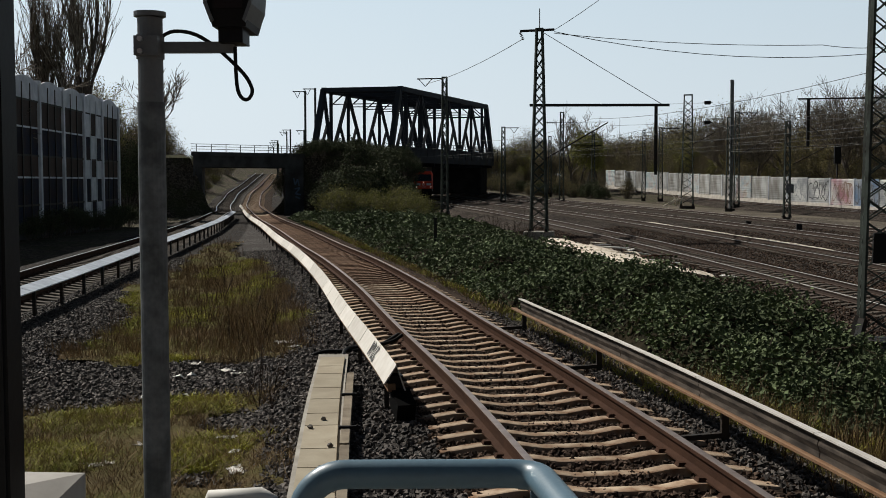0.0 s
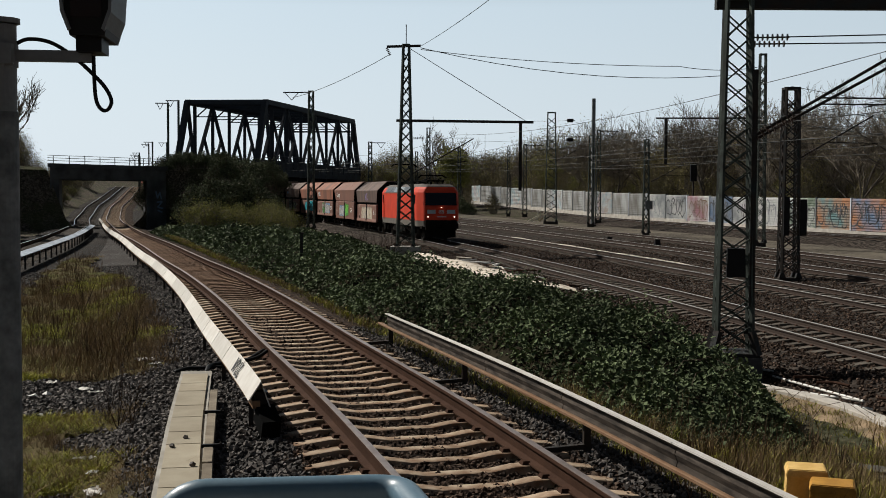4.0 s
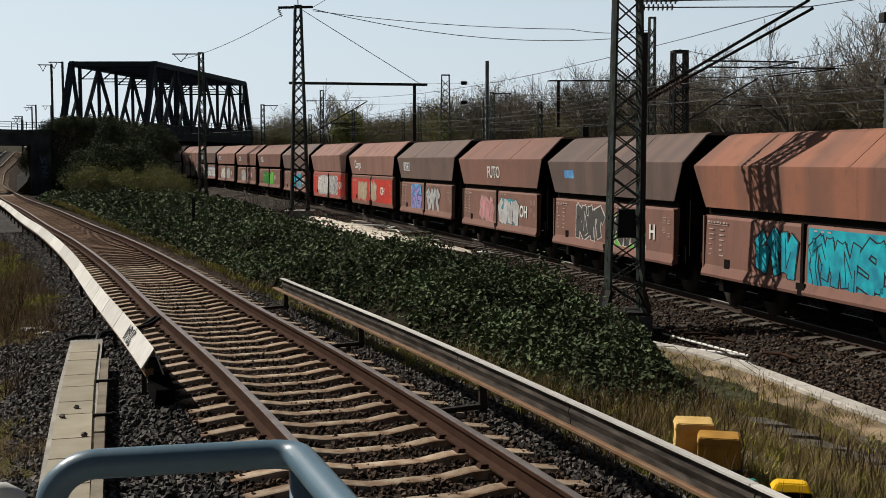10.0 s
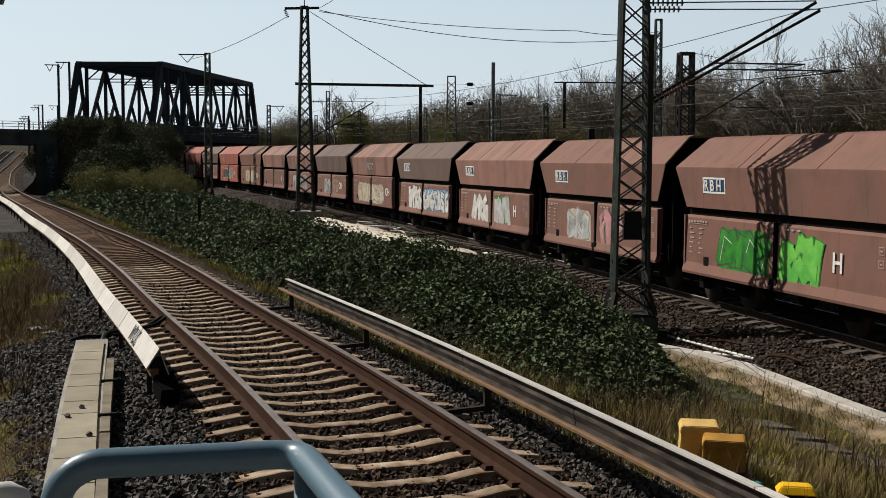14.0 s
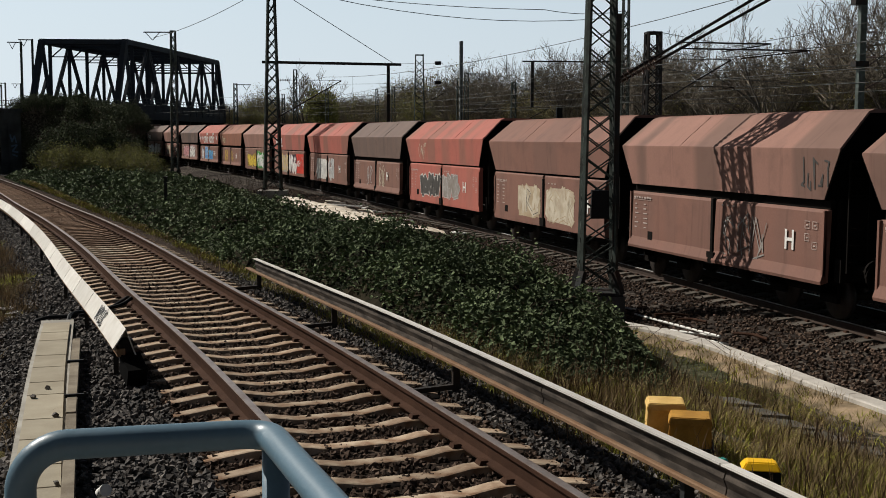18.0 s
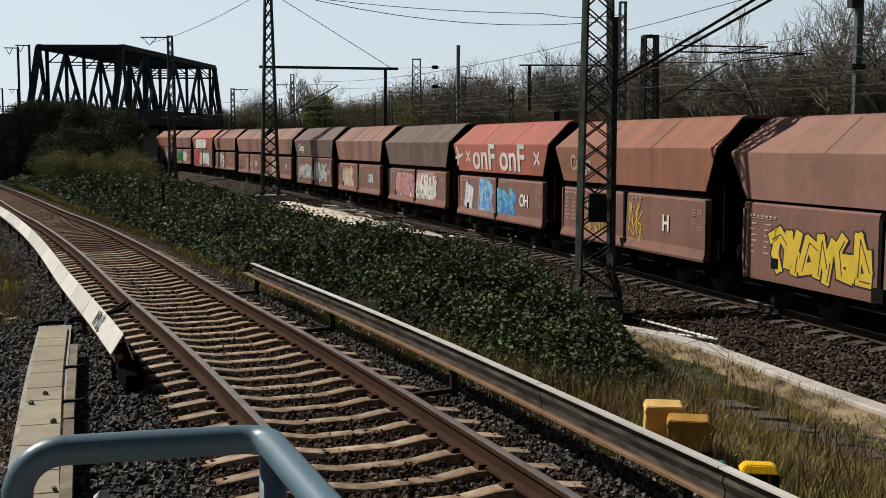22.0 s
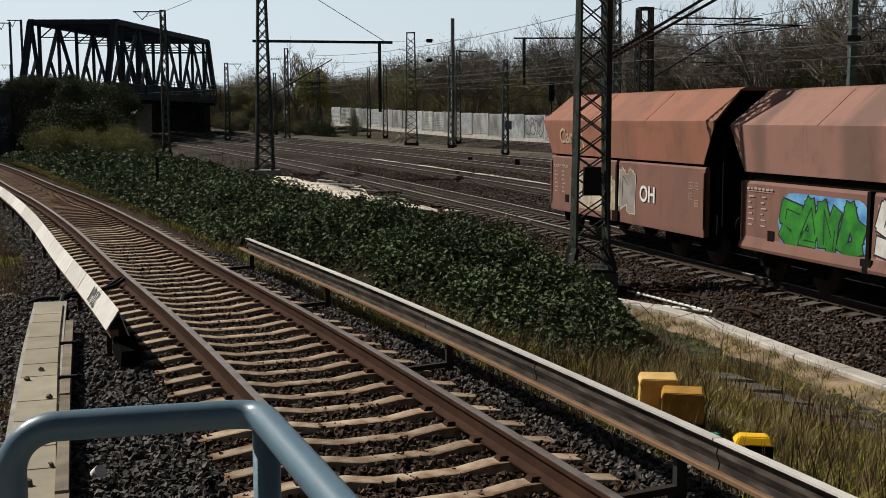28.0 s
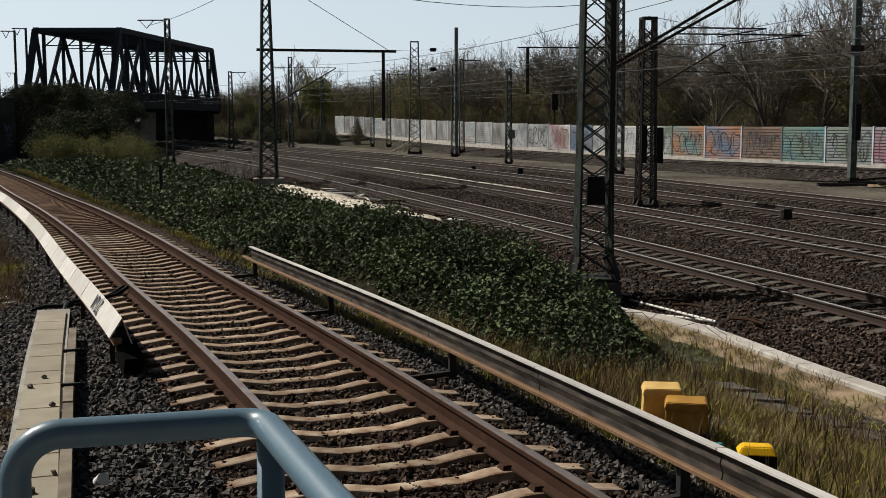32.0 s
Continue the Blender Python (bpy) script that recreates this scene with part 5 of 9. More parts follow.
# each wagon, from the locomotive backwards: paint, bands, flap style, the letters' place, and what is sprayed: fill/outline/cloud (- none), from, to along the flank
WAGON_LOOKS = [
    ("g", 1, "flared", "H", 3.0, "cream/grey/grey -2.3 -0.3; cream/grey/grey 0.3 2.4"),
    ("b", 0, "straight", "OH", 2.75, "silver/black/blue -2.5 -0.25; lime/black/- 0.25 1.9"),
    ("o", 1, "flared", "OH", 3.0, "grey/black/green -1.7 -0.15; silver/black/blue 0.3 2.7"),
    ("o", 1, "flared", "-", 0, "cyan/black/- -1.9 -0.2; cyan/black/- 0.25 3.7"),
    ("g", 1, "flared", "H", 2.9, "dark/white/- -2.4 -0.3; dark/cream/lime 0.3 2.6"),
    ("b", 0, "flared", "OH", 2.6, "pink/grey/- -2.1 -0.4; silver/dark/cyan 0.3 2.4"),
    ("g", 0, "flared", "-", 0, "violet/black/blue -2.4 -0.6; silver/black/- 0.3 2.5"),
    ("p", 0, "straight", "OH", 2.0, "tan/grey/- -2.9 -0.9; tan/grey/- -0.2 1.1"),
    ("p", 0, "straight", "OH", 2.7, "white/grey/silver -2.9 -0.2; silver/black/white 0.3 2.4"),
    ("g", 1, "flared", "OH", 2.2, "cyan/blue/violet -1.5 -0.05; cyan/violet/pink 0.25 1.9"),
    ("b", 0, "flared", "H", 2.2, "green/dark/green -2.5 -0.3; lime/green/- 0.3 1.8"),
    ("b", 0, "flared", "H", 2.4, "silver/grey/cream -2.3 -0.4; pink/grey/- 0.4 1.9"),
    ("p", 0, "flared", "H", 2.6, "white/grey/- -2.4 -0.4; silver/grey/green 0.4 2.2"),
    ("g", 0, "flared", "-", 0, "white/black/- -2.5 -0.3; white/black/blue 0.2 4.3"),
    ("p", 1, "straight", "OH", 3.1, "cream/grey/cream -2.9 -0.15; cream/dark/cream 0.2 2.6"),
    ("g", 1, "flared", "OH", 2.3, "silver/dark/grey -2.1 -0.25; cream/-/- 0.5 2.0"),
    ("p", 1, "flared", "H", 2.8, "silver/grey/- -2.6 -0.3; grey/silver/- 0.2 2.4"),
    ("p", 1, "flared", "H", 3.0, "grey/-/- 0.4 2.3"),
    ("b", 0, "straight", "OH", 2.8, "cream/tan/tan -2.1 -0.3; cream/tan/cream 0.3 2.3"),
    ("r", 1, "straight", "H", 2.6, "dark/white/- -2.8 -0.2; grey/silver/- 0.2 2.1"),
    ("g", 0, "flared", "H", 2.0, "silver/-/- -1.8 -0.6; cream/-/- 0.6 1.7"),
    ("r", 1, "straight", "H", 2.6, "white/silver/white -2.6 -0.2; silver/white/- 0.2 1.6"),
    ("r", 1, "straight", "OH", 2.6, "tan/yellow/grey -2.9 -0.15; white/pink/black 0.2 2.3"),
    ("p", 0, "straight", "-", 0, "yellow/black/- -3.4 -0.2; white/green/green 0.2 3.1"),
    ("o", 0, "flared", "H", 2.2, "yellow/-/- -2.6 -1.2; yellow/-/- 0.2 1.1"),
    ("r", 0, "flared", "OH", 2.3, "white/blue/- -3.5 -2.7; blue/white/blue -1.9 -0.5; blue/cyan/- 0.0 1.9"),
    ("g", 1, "flared", "-", 0, "pink/black/white -3.1 -0.2; white/black/pink 0.2 3.1"),
    ("p", 1, "flared", "OH", 2.2, "cream/red/- -3.3 -1.1; green/-/- -0.3 0.7; blue/-/- 2.0 3.2"),
    ("g", 0, "straight", "H", 3.5, "silver/black/- -3.7 -0.15; silver/black/- 0.15 3.3"),
    ("p", 1, "flared", "H", 2.6, "tan/cream/- -2.0 -0.1"),
    ("p", 1, "flared", "OH", 2.2, "white/-/- -1.2 -0.5; cream/-/- 0.5 1.4"),
    ("p", 0, "flared", "H", 2.4, "white/grey/- -2.4 -0.4"),
    ("r", 0, "straight", "-", 0, "silver/white/white -1.4 -0.1; white/silver/- 0.3 3.0"),
    ("p", 1, "flared", "OH", 2.2, "green/black/blue -2.9 -0.1; white/black/pink 0.25 2.0"),
    ("o", 0, "straight", "OH", 1.3, "cream/grey/tan -2.9 -0.2; grey/cream/- 0.2 1.0")]
# panels painted over in one colour: colour, from, to along the flank
PANELS = {3: (("cyan", 0.2, 4.2),), 7: (("red", 0.1, 4.35), ("red", -4.35, -0.1)), 8: (("red", -4.45, -3.0), ("red", 2.4, 4.45)), 22: (("red", 2.1, 4.4),), 23: (("green", 0.15, 1.2),), 25: (("blue", -1.95, -1.0),), 32: (("red", -3.6, -1.6),)}
WAGONS = []


def sprayed(t, col, solid, label=""):
    if col != "-" and solid.v:
        part("spray_paint", solid, SPRAY[col], t, label, kind="stuff")


def owner_plate(t, y):
    part("plate_ground", Solid().add([(side_x(z) + 0.004, y + q, z) for q, z in ((0, 2.74), (1.15, 2.74), (1.15, 3.14), (0, 3.14))], [(0, 1, 2, 3)]), PLATE_BLUE, t, "dark blue plate")
    s = Solid()
    stroke(s, [(y + 0.03, 2.77), (y + 1.12, 2.77), (y + 1.12, 3.11), (y + 0.03, 3.11), (y + 0.03, 2.77)], 0.045, 0.007)
    for k in (1, 2):
        stroke(s, [(y + k * 0.383, 2.78), (y + k * 0.383, 3.1)], 0.03, 0.007)
    part("plate_frame", s, LETTER, t, "white frame of three fields", kind="stuff")
    lettering("R B H", 0.36, LETTER, t, y + 0.09, 2.82, "owner_mark", 0.98)


def stencils(t, rng):
    """Small stencilled lines and frames at both ends of the flaps, too small to read."""
    s = Solid()

    def bar(y, z, w, h):
        s.add([(side_x(1.5) + 0.0055, y + w * a, z + h * b) for a, b in ((0, 0), (1, 0), (1, 1), (0, 1))], [(0, 1, 2, 3)])
    for k in range(7):
        bar(-4.2 + 0.15 * k, 2.02 + rng.uniform(-0.01, 0.01), rng.uniform(0.07, 0.12), 0.045)
    bar(-4.2, 1.985, 1.0, 0.01)
    for y in (-4.15, -3.65):
        for r in range(6):
            bar(y + rng.uniform(0, 0.06), 1.86 - r * 0.12, rng.uniform(0.08, 0.24), 0.03)
    for y, z in ((3.72, 1.8), (3.98, 1.8), (3.72, 1.55), (3.98, 1.4)):
        stroke(s, [(y, z), (y + 0.15, z), (y + 0.15, z + 0.14), (y, z + 0.14), (y, z)], 0.012, 0.0055)
        bar(y + 0.04, z + 0.05, 0.07, 0.03)
    for k in range(3):
        bar(0.4 + 0.24 * k, 2.06, rng.uniform(0.08, 0.14), 0.035)
    part("stencilling", s, STENCIL, t, "rows of small white stencilled marks", kind="stuff")
    part("tag_plate", Solid().box(1.43, 1.452, -3.35, -3.1, 0.98, 1.2), SOOT, t, "small dark label holder")


def coal_wagon(i):
    code, bands, style, letters, at, sprays = WAGON_LOOKS[i % len(WAGON_LOOKS)]
    rng = random.Random(100 + i)
    shade = {"b": "brown", "r": "red", "g": "grey-brown", "o": "orange-brown", "p": "faded pink"}[code]
    items = [(*q.split()[0].split("/"), float(q.split()[1]), float(q.split()[2])) for q in sprays.split(";")]
    deco = "-and-".join(dict.fromkeys(q[0] for q in items)) + " graffiti"
    t = thing("coal_wagon", "%s coal hopper wagon with %s on its flaps" % (shade, deco), "freight wagon", "coal train")
    P = body_paint(code, i % 4, bands)
    Q = body_paint({"r": "b", "p": "b", "o": "b"}.get(code, "b") if i not in (8, 19) else "r", (i + 1) % 3, 0)
    part("hopper", shared("hopper", P), P, t)
    part("roof", shared("roof", P), P, t)
    # recessed strip coloured black for the shadow below the hopper's overhang
    part("belt_shade_strip", shared("belt", SOOT), SOOT, t)
    for nm in ("flap_al", "flap_ar", "flap_bl", "flap_br"):
        part("discharge_flap", shared(style + nm, Q), Q, t)
    part("stiffener_set", shared("hinge", Q), Q, t, kind="stuff")
    part("underframe", shared("underframe", SOOT), SOOT, t)
    # sooty ends, painted blacker still for the shade between wagons
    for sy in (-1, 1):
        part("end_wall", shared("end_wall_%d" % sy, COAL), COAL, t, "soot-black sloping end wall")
    part("seam_strip", shared("seam", P), P, t, kind="stuff")
    part("lock", shared("lock", SOOT), SOOT, t, kind="stuff")
    for y in (-3.1, 3.1):
        b = part("bogie", shared("bogie", SOOT), SOOT, t, m=Matrix.Translation((0, y, 0)))
        for dy in (-0.9, 0.9):
            part("wheelset", shared("wheelset", WHEEL), WHEEL, b, m=Matrix.Translation((0, dy, 0)))
    for x in (-0.87, 0.87):
        part("buffer", shared("buffer", SOOT), SOOT, t, m=Matrix.Translation((x, PITCH / 2 - 0.53, 1.05)))
        part("buffer", shared("buffer", SOOT), SOOT, t, m=pose(x, -PITCH / 2 + 0.53, 1.05, 0, 0, 180))
    part("end_ladder", shared("ladder", SOOT), SOOT, t, m=Matrix.Translation((0, PITCH / 2 - 0.42, 0)))
    for col, y0, y1 in PANELS.get(i, ()):
        part("paint_panel", Solid().add([(side_x(1.5) + 0.003, y, z) for y, z in ((y0, 0.9), (y1, 0.9), (y1, 2.13), (y0, 2.13))], [(0, 1, 2, 3)]), SPRAY[col], t, col + " painted panel")
    for fill, edge, cloud, y0, y1 in items:
        thin = edge == "-"
        c, e, f, ln = piece(rng, y0, y1, rng.uniform(0.88, 1.0), rng.uniform(1.85, 2.1), 0.035 if thin else rng.uniform(0.2, 0.3))
        if thin:
            for extra in piece(rng, y0, y1, 1.0, 1.9, 0.03)[2:3]:
                f.add(extra.v, extra.f)
        sprayed(t, cloud, c)
        sprayed(t, edge, e)
        sprayed(t, fill, f, fill + " spray-painted shapes")
        if not thin:
            sprayed(t, rng.choice(("black", "white", edge)), ln)
    stencils(t, rng)
    if letters != "-":
        lettering(letters, 0.56, LETTER, t, at, 1.34, wide=0.95)
    if i in (1, 7, 24, 28, 34):
        lettering("Cargo", 0.60, LETTER if i not in (24, 34) else SPRAY["tan"], t, -3.55 if i < 20 else -3.7, 2.72)
    if i in (2, 6, 10, 11, 12, 13):
        owner_plate(t, -3.7 if i < 10 else -3.4)
    if i == 4:
        part("plate_ground", Solid().add([(side_x(z) + 0.004, q, z) for q, z in ((-3.4, 2.85), (-2.6, 2.85), (-2.6, 3.1), (-3.4, 3.1))], [(0, 1, 2, 3)]), SPRAY["blue"], t, "pale blue plate")
    if i == 25:
        lettering("onF onF", 1.25, SPRAY["white"], t, -2.55, 2.5, "sprayed_lettering", 1.3)
        s = Solid()
        stroke(s, [(-5.0 + 0.35, 2.85), (-4.0, 2.95), (-3.75, 3.0)], 0.12, 0.012)
        stroke(s, [(-4.5, 3.25), (-4.3, 2.95), (-4.45, 2.6)], 0.13, 0.012)
        for y in (-3.1, 3.9):
            stroke(s, [(y - 0.2, 3.1), (y + 0.2, 2.75)], 0.1, 0.012)
            stroke(s, [(y - 0.2, 2.75), (y + 0.2, 3.1)], 0.1, 0.012)
        part("sprayed_arrow", s, SPRAY["white"], t, kind="stuff")
    if i in (5, 14):
        lettering("FUTO", 0.6 if i == 5 else 0.5, SPRAY["white" if i == 5 else "cream"], t, -1.1 if i == 5 else -0.6, 2.68, "sprayed_lettering")
    if i == 22:
        lettering("FOFZ", 0.8, SPRAY["white"], t, -3.6, 2.6, "sprayed_lettering")
    if i == 32:
        for col, lift, q in (("grey", 0.006, 1.06), ("white", 0.010, 1.0)):
            s = Solid()
            for cy, r in ((-2.2, 0.95), (-0.5, 0.9), (1.1, 0.75)):
                s.add([(side_x(2.8) + 0.02 + lift, cy + r * q * math.cos(a), min(3.3, max(2.4, 2.82 + 0.62 * q * math.sin(a)))) for a in np.linspace(0, 6.28, 20)[:-1]], [tuple(range(19))])
            sprayed(t, col, s, "round white sprayed shapes on the hopper")
    scrawls = {0: ("violet", -0.4), 14: ("blue", -1.2), 27: ("grey", 2.0), 26: ("grey", 1.5), 33: ("grey", 2.5), 34: ("cream", -3.0), 17: ("dark", 3.6), 19: ("cream", -2.9), 9: ("grey", 2.9)}
    if i in scrawls:
        col, y = scrawls[i]
        s = Solid()
        for k in range(5):
            stroke(s, [(y + k * 0.22 + rng.uniform(-.12, .12), rng.uniform(2.5, 3.2)) for _ in range(4)], 0.04, 0.008)
        part("scribble", s, SPRAY[col], t)
    k = LENGTHS[style] / PITCH
    for ob in t.children:
        if ob.name.split(".")[0] in ("bogie", "buffer", "end_ladder"):
            ob.matrix_basis.translation.y *= k
        else:
            ob.matrix_basis = Matrix.Diagonal((1, k, 1, 1)) @ ob.matrix_basis
    return t


for i in range(N_WAGONS):
    WAGONS.append(coal_wagon(i))

LOCO_RED = material("traffic_red_paint", (0.56, 0.05, 0.02), 0.62, var=0.1, scale=1.2, fine=30, bump=0.02, spec=0.15, tint=(0.46, 0.042, 0.02))
LOCO_GREY = material("grey_skirt_paint", (0.17, 0.16, 0.145), 0.7, var=0.15, scale=2, fine=30, bump=0.05, tint=(0.16, 0.14, 0.12))
LOCO_ROOF = material("dusty_roof_paint", (0.135, 0.125, 0.115), 0.8, var=0.2, scale=2, fine=30, bump=0.05, tint=(0.085, 0.075, 0.07))
GRILLE = material("roof_grille", (0.20, 0.235, 0.26), 0.6, 0.0, var=0.12, scale=3, fine=60, bump=0.1)
DARK_GLASS = material("cab_glass", (0.006, 0.007, 0.011), 0.1, var=0.1, scale=3, bump=0.0, spec=0.25)
LAMP = bpy.data.materials.new("headlight_glow")
LAMP.use_nodes = True
LAMP.node_tree.nodes["Principled BSDF"].inputs["Emission Color"].default_value = (1.0, 0.93, 0.75, 1)
LAMP.node_tree.nodes["Principled BSDF"].inputs["Emission Strength"].default_value = 1.6
GRILLE_DARK = material("dark_roof_grille", (0.10, 0.12, 0.14), 0.6, 0.2, var=0.2, scale=3, fine=60, bump=0.1)
BAR_WHITE = material("grey_white_bar", (0.40, 0.44, 0.47), 0.5, var=0.08, scale=4, bump=0.02)
LOCO_L = 14.75


def insulator(s, a, b, r=0.06, n=7):
    a, b = Vector(a), Vector(b)
    d = (b - a).normalized()
    for k in range(n):
        s.disc(a.lerp(b, (k + 0.5) / n), d, r, 0.03, 10)
    s.tube([a, b], 0.02, 6)
    return s


def locomotive():
    t = thing("electric_locomotive", "bright red four-axle electric locomotive with grey skirt and lit headlights", "locomotive", "coal train")
    h = LOCO_L / 2

    def shell(rows):
        """rows of (z, half width, lean of the nose): a body whose cabs taper in plan towards rounded noses."""
        st = [(0.0, 0.73), (0.04, 0.775), (0.14, 0.81), (0.95, 0.975), (1.25, 1.0)]
        ring = [(-h + d, q, 1) for d, q in st] + [(h - d, q, -1) for d, q in st[::-1]]
        n = len(rows)
        v = []
        for y, q, sgn in ring:
            near = max(0.0, 1.0 - (h - abs(y)) / 1.25)
            for sx in (-1, 1):
                for z, w, lean in (rows if sx < 0 else rows[::-1]):
                    v.append((sx * w * q, y + sgn * lean * near, z))
        k = 2 * n
        f = [(i * k + a, i * k + (a + 1) % k, (i + 1) * k + (a + 1) % k, (i + 1) * k + a) for i in range(len(ring) - 1) for a in range(k)]
        return Solid().add(v, f + [tuple(range(k))[::-1], tuple(range((len(ring) - 1) * k, len(ring) * k))])
    part("skirt", shell([(0.95, 1.44, 0.12), (1.36, 1.495, 0.0)]), LOCO_GREY, t, "dusty grey skirt")
    part("body", shell([(1.36, 1.5, 0.0), (2.32, 1.5, 0.04), (3.28, 1.49, 0.24)]), LOCO_RED, t)
    part("roof", shell([(3.28, 1.49, 0.24), (3.50, 1.38, 0.27), (3.66, 1.26, 0.34)]), LOCO_RED, t)
    part("cab_roof", shell([(3.66, 1.26, 0.34), (3.76, 1.14, 0.46), (3.83, 0.95, 0.7)]), LOCO_ROOF, t, "dusty grey roof skin")
    part("roof_deck", Solid().box(-0.95, 0.95, -h + 1.3, h - 1.3, 3.82, 3.88, taper=0.02), LOCO_GREY, t)
    part("cornice", Solid().box(-1.505, 1.505, -h + 2.0, h - 2.0, 3.24, 3.30), LOCO_GREY, t, "pale strip under the roof grilles")
    for i in range(9):
        y0 = -h + 2.5 + i * (LOCO_L - 5.0) / 9
        y1 = y0 + (LOCO_L - 5.0) / 9 - 0.06
        for sx in (-1, 1):
            q = lambda k: (sx * (1.50 - 0.22 * k), 3.33 + 0.36 * k)
            (x0, z0), (x1, z1) = q(0.0), q(1.0)
            v = [(x0, y0, z0), (x0, y1, z0), (x1, y1, z1), (x1, y0, z1)]
            v += [(x - sx * 0.04, y, z - 0.03) for x, y, z in v]
            g = part("roof_grille", Solid().add(v, [(0, 1, 2, 3), (7, 6, 5, 4), (0, 4, 5, 1), (1, 5, 6, 2), (2, 6, 7, 3), (3, 7, 4, 0)]), GRILLE if 3 <= i < 6 else GRILLE_DARK, t)
            if not 3 <= i < 6:
                sl = Solid()
                for r in range(6):
                    xa, za = q(0.12 + r * 0.15)
                    sl.beam((xa + sx * 0.006, y0 + 0.04, za + 0.006), (xa + sx * 0.006, y1 - 0.04, za + 0.006), 0.012)
                part("slat_set", sl, GRILLE, g, kind="stuff")
    for e in (1, -1):
        f = lambda x, z, d=0.012: (x, e * (h - (0.04 * min(1.0, max(0.0, (z - 1.36) / 0.96)) if z < 2.32 else 0.04 + 0.208 * (z - 2.32)) + d), z)

        def plate(xa, xb, za, zb, n=6, xt=None):
            """A panel on the nose that follows its curve."""
            xs = [xa + (xb - xa) * k / n for k in range(n + 1)]
            top = [x * (xt or 1.0) for x in xs]
            v = [f(x, za) for x in xs] + [f(x, zb) for x in top]
            o = [(k, k + 1, n + 2 + k, n + 1 + k) for k in range(n)]
            return Solid().add(v, o if e < 0 else [q[::-1] for q in o])
        part("windscreen", plate(-1.085, 1.085, 2.40, 3.27, 8, 0.985), DARK_GLASS, t, "dark cab windscreen")
        for sx in (-1, 1):
            c = [(sx * 1.085, h - 0.06, 2.40), (sx * 1.20, h - 0.18, 2.40), (sx * 1.19, h - 0.36, 3.22), (sx * 1.07, h - 0.23, 3.22)]
            v = [(x + sx * 0.012, e * (y + 0.012), z) for x, y, z in c]
            part("corner_pane", Solid().add(v, [(0, 1, 2, 3) if e * sx < 0 else (3, 2, 1, 0)]), DARK_GLASS, t)
        for sx in (-1, 1):
            part("white_bar", plate(min(sx * 0.4, sx * 0.98), max(sx * 0.4, sx * 0.98), 1.84, 2.1, 3), BAR_WHITE, t)
        part("maker_plate", plate(-0.17, 0.17, 1.86, 2.06, 2), LETTER, t)
        part("plate_centre", plate(-0.14, 0.14, 1.885, 2.035, 2).box(-0.001, 0.001, e * h - 0.001, e * h + 0.001, 1.9, 1.902), LOCO_RED, t)
        part("number_bar", plate(-0.36, 0.3, 1.6, 1.655, 2), BAR_WHITE, t)
        part("buffer_beam", Solid().box(-1.08, 1.08, min(e * (h + 0.03), e * (h - 0.4)), max(e * (h + 0.03), e * (h - 0.4)), 0.72, 1.40), SOOT, t)
        for x in (-0.92, 0.92):
            part("headlight", Solid().disc((x, e * (h - 0.03), 1.62), (0, 1, 0), 0.042, 0.06, 14), LAMP if e > 0 else DARK_GLASS, t, "round headlight")
            part("buffer", shared("buffer", SOOT), SOOT, t, m=pose(x * 0.95, e * (h - 0.05), 1.05, 0, 0, 0 if e > 0 else 180))
        part("top_lamp", Solid().disc((0, e * (h + 0.01), 2.26), (0, 1, 0), 0.036, 0.05, 12), LAMP if e > 0 else DARK_GLASS, t, "round headlight")
        part("plough", Solid().box(-1.1, 1.1, e * (h - 0.35) - 0.05, e * (h - 0.35) + 0.05, 0.2, 0.75), SOOT, t)
        for sx in (-1, 1):
            part("cab_window", Solid().box(min(sx * 1.40, sx * 1.503), max(sx * 1.40, sx * 1.503), e * (h - 1.62) - 0.2, e * (h - 1.62) + 0.2, 2.5, 3.12), DARK_GLASS, t, bevel=0.01)
            for dy in (-0.35, 0.25):
                part("handrail", Solid().tube([(sx * 1.545, e * (h - 2.2) + dy, 1.2), (sx * 1.545, e * (h - 2.2) + dy, 2.75)], 0.018, 6), LOCO_RED, t)
            part("steps", Solid().box(min(sx * 1.3, sx * 1.47), max(sx * 1.3, sx * 1.47), e * (h - 2.2) - 0.25, e * (h - 2.2) + 0.2, 0.45, 0.95), SOOT, t)
    part("underframe", Solid().box(-1.2, 1.2, -2.2, 2.2, 0.35, 0.98).box(-1.3, 1.3, -h + 0.3, h - 0.3, 0.8, 0.98), SOOT, t)
    for y in (-4.2, 4.2):
        b = part("bogie", Solid().box(-1.12, -1.0, -1.7, 1.7, 0.5, 0.85).box(1.0, 1.12, -1.7, 1.7, 0.5, 0.85).box(-1, 1, -0.3, 0.3, 0.4, 0.9), SOOT, t, m=Matrix.Translation((0, y, 0)))
        for dy in (-1.2, 1.2):
            w = Solid()
            for x in (-0.78, 0.78):
                w.disc((x, 0, 0.58), (1, 0, 0), 0.58, 0.14, 22)
            w.tube([(-1.0, 0, 0.58), (1.0, 0, 0.58)], 0.09, 8)
            part("wheelset", w, WHEEL, b, m=Matrix.Translation((0, dy, 0)))
    # pantographs: the front one folded, the rear one raised to the wire
    for y, up in ((h - 2.6, 0.34), (-h + 2.6, 1.35)):
        s = Solid()
        for x in (-0.5, 0.5):
            s.tube([(x, y - 0.9, 4.12), (x * 0.8, y + 0.85, 4.12 + up * 0.5), (x * 0.6, y - 0.2, 4.12 + up)], 0.04, 6)
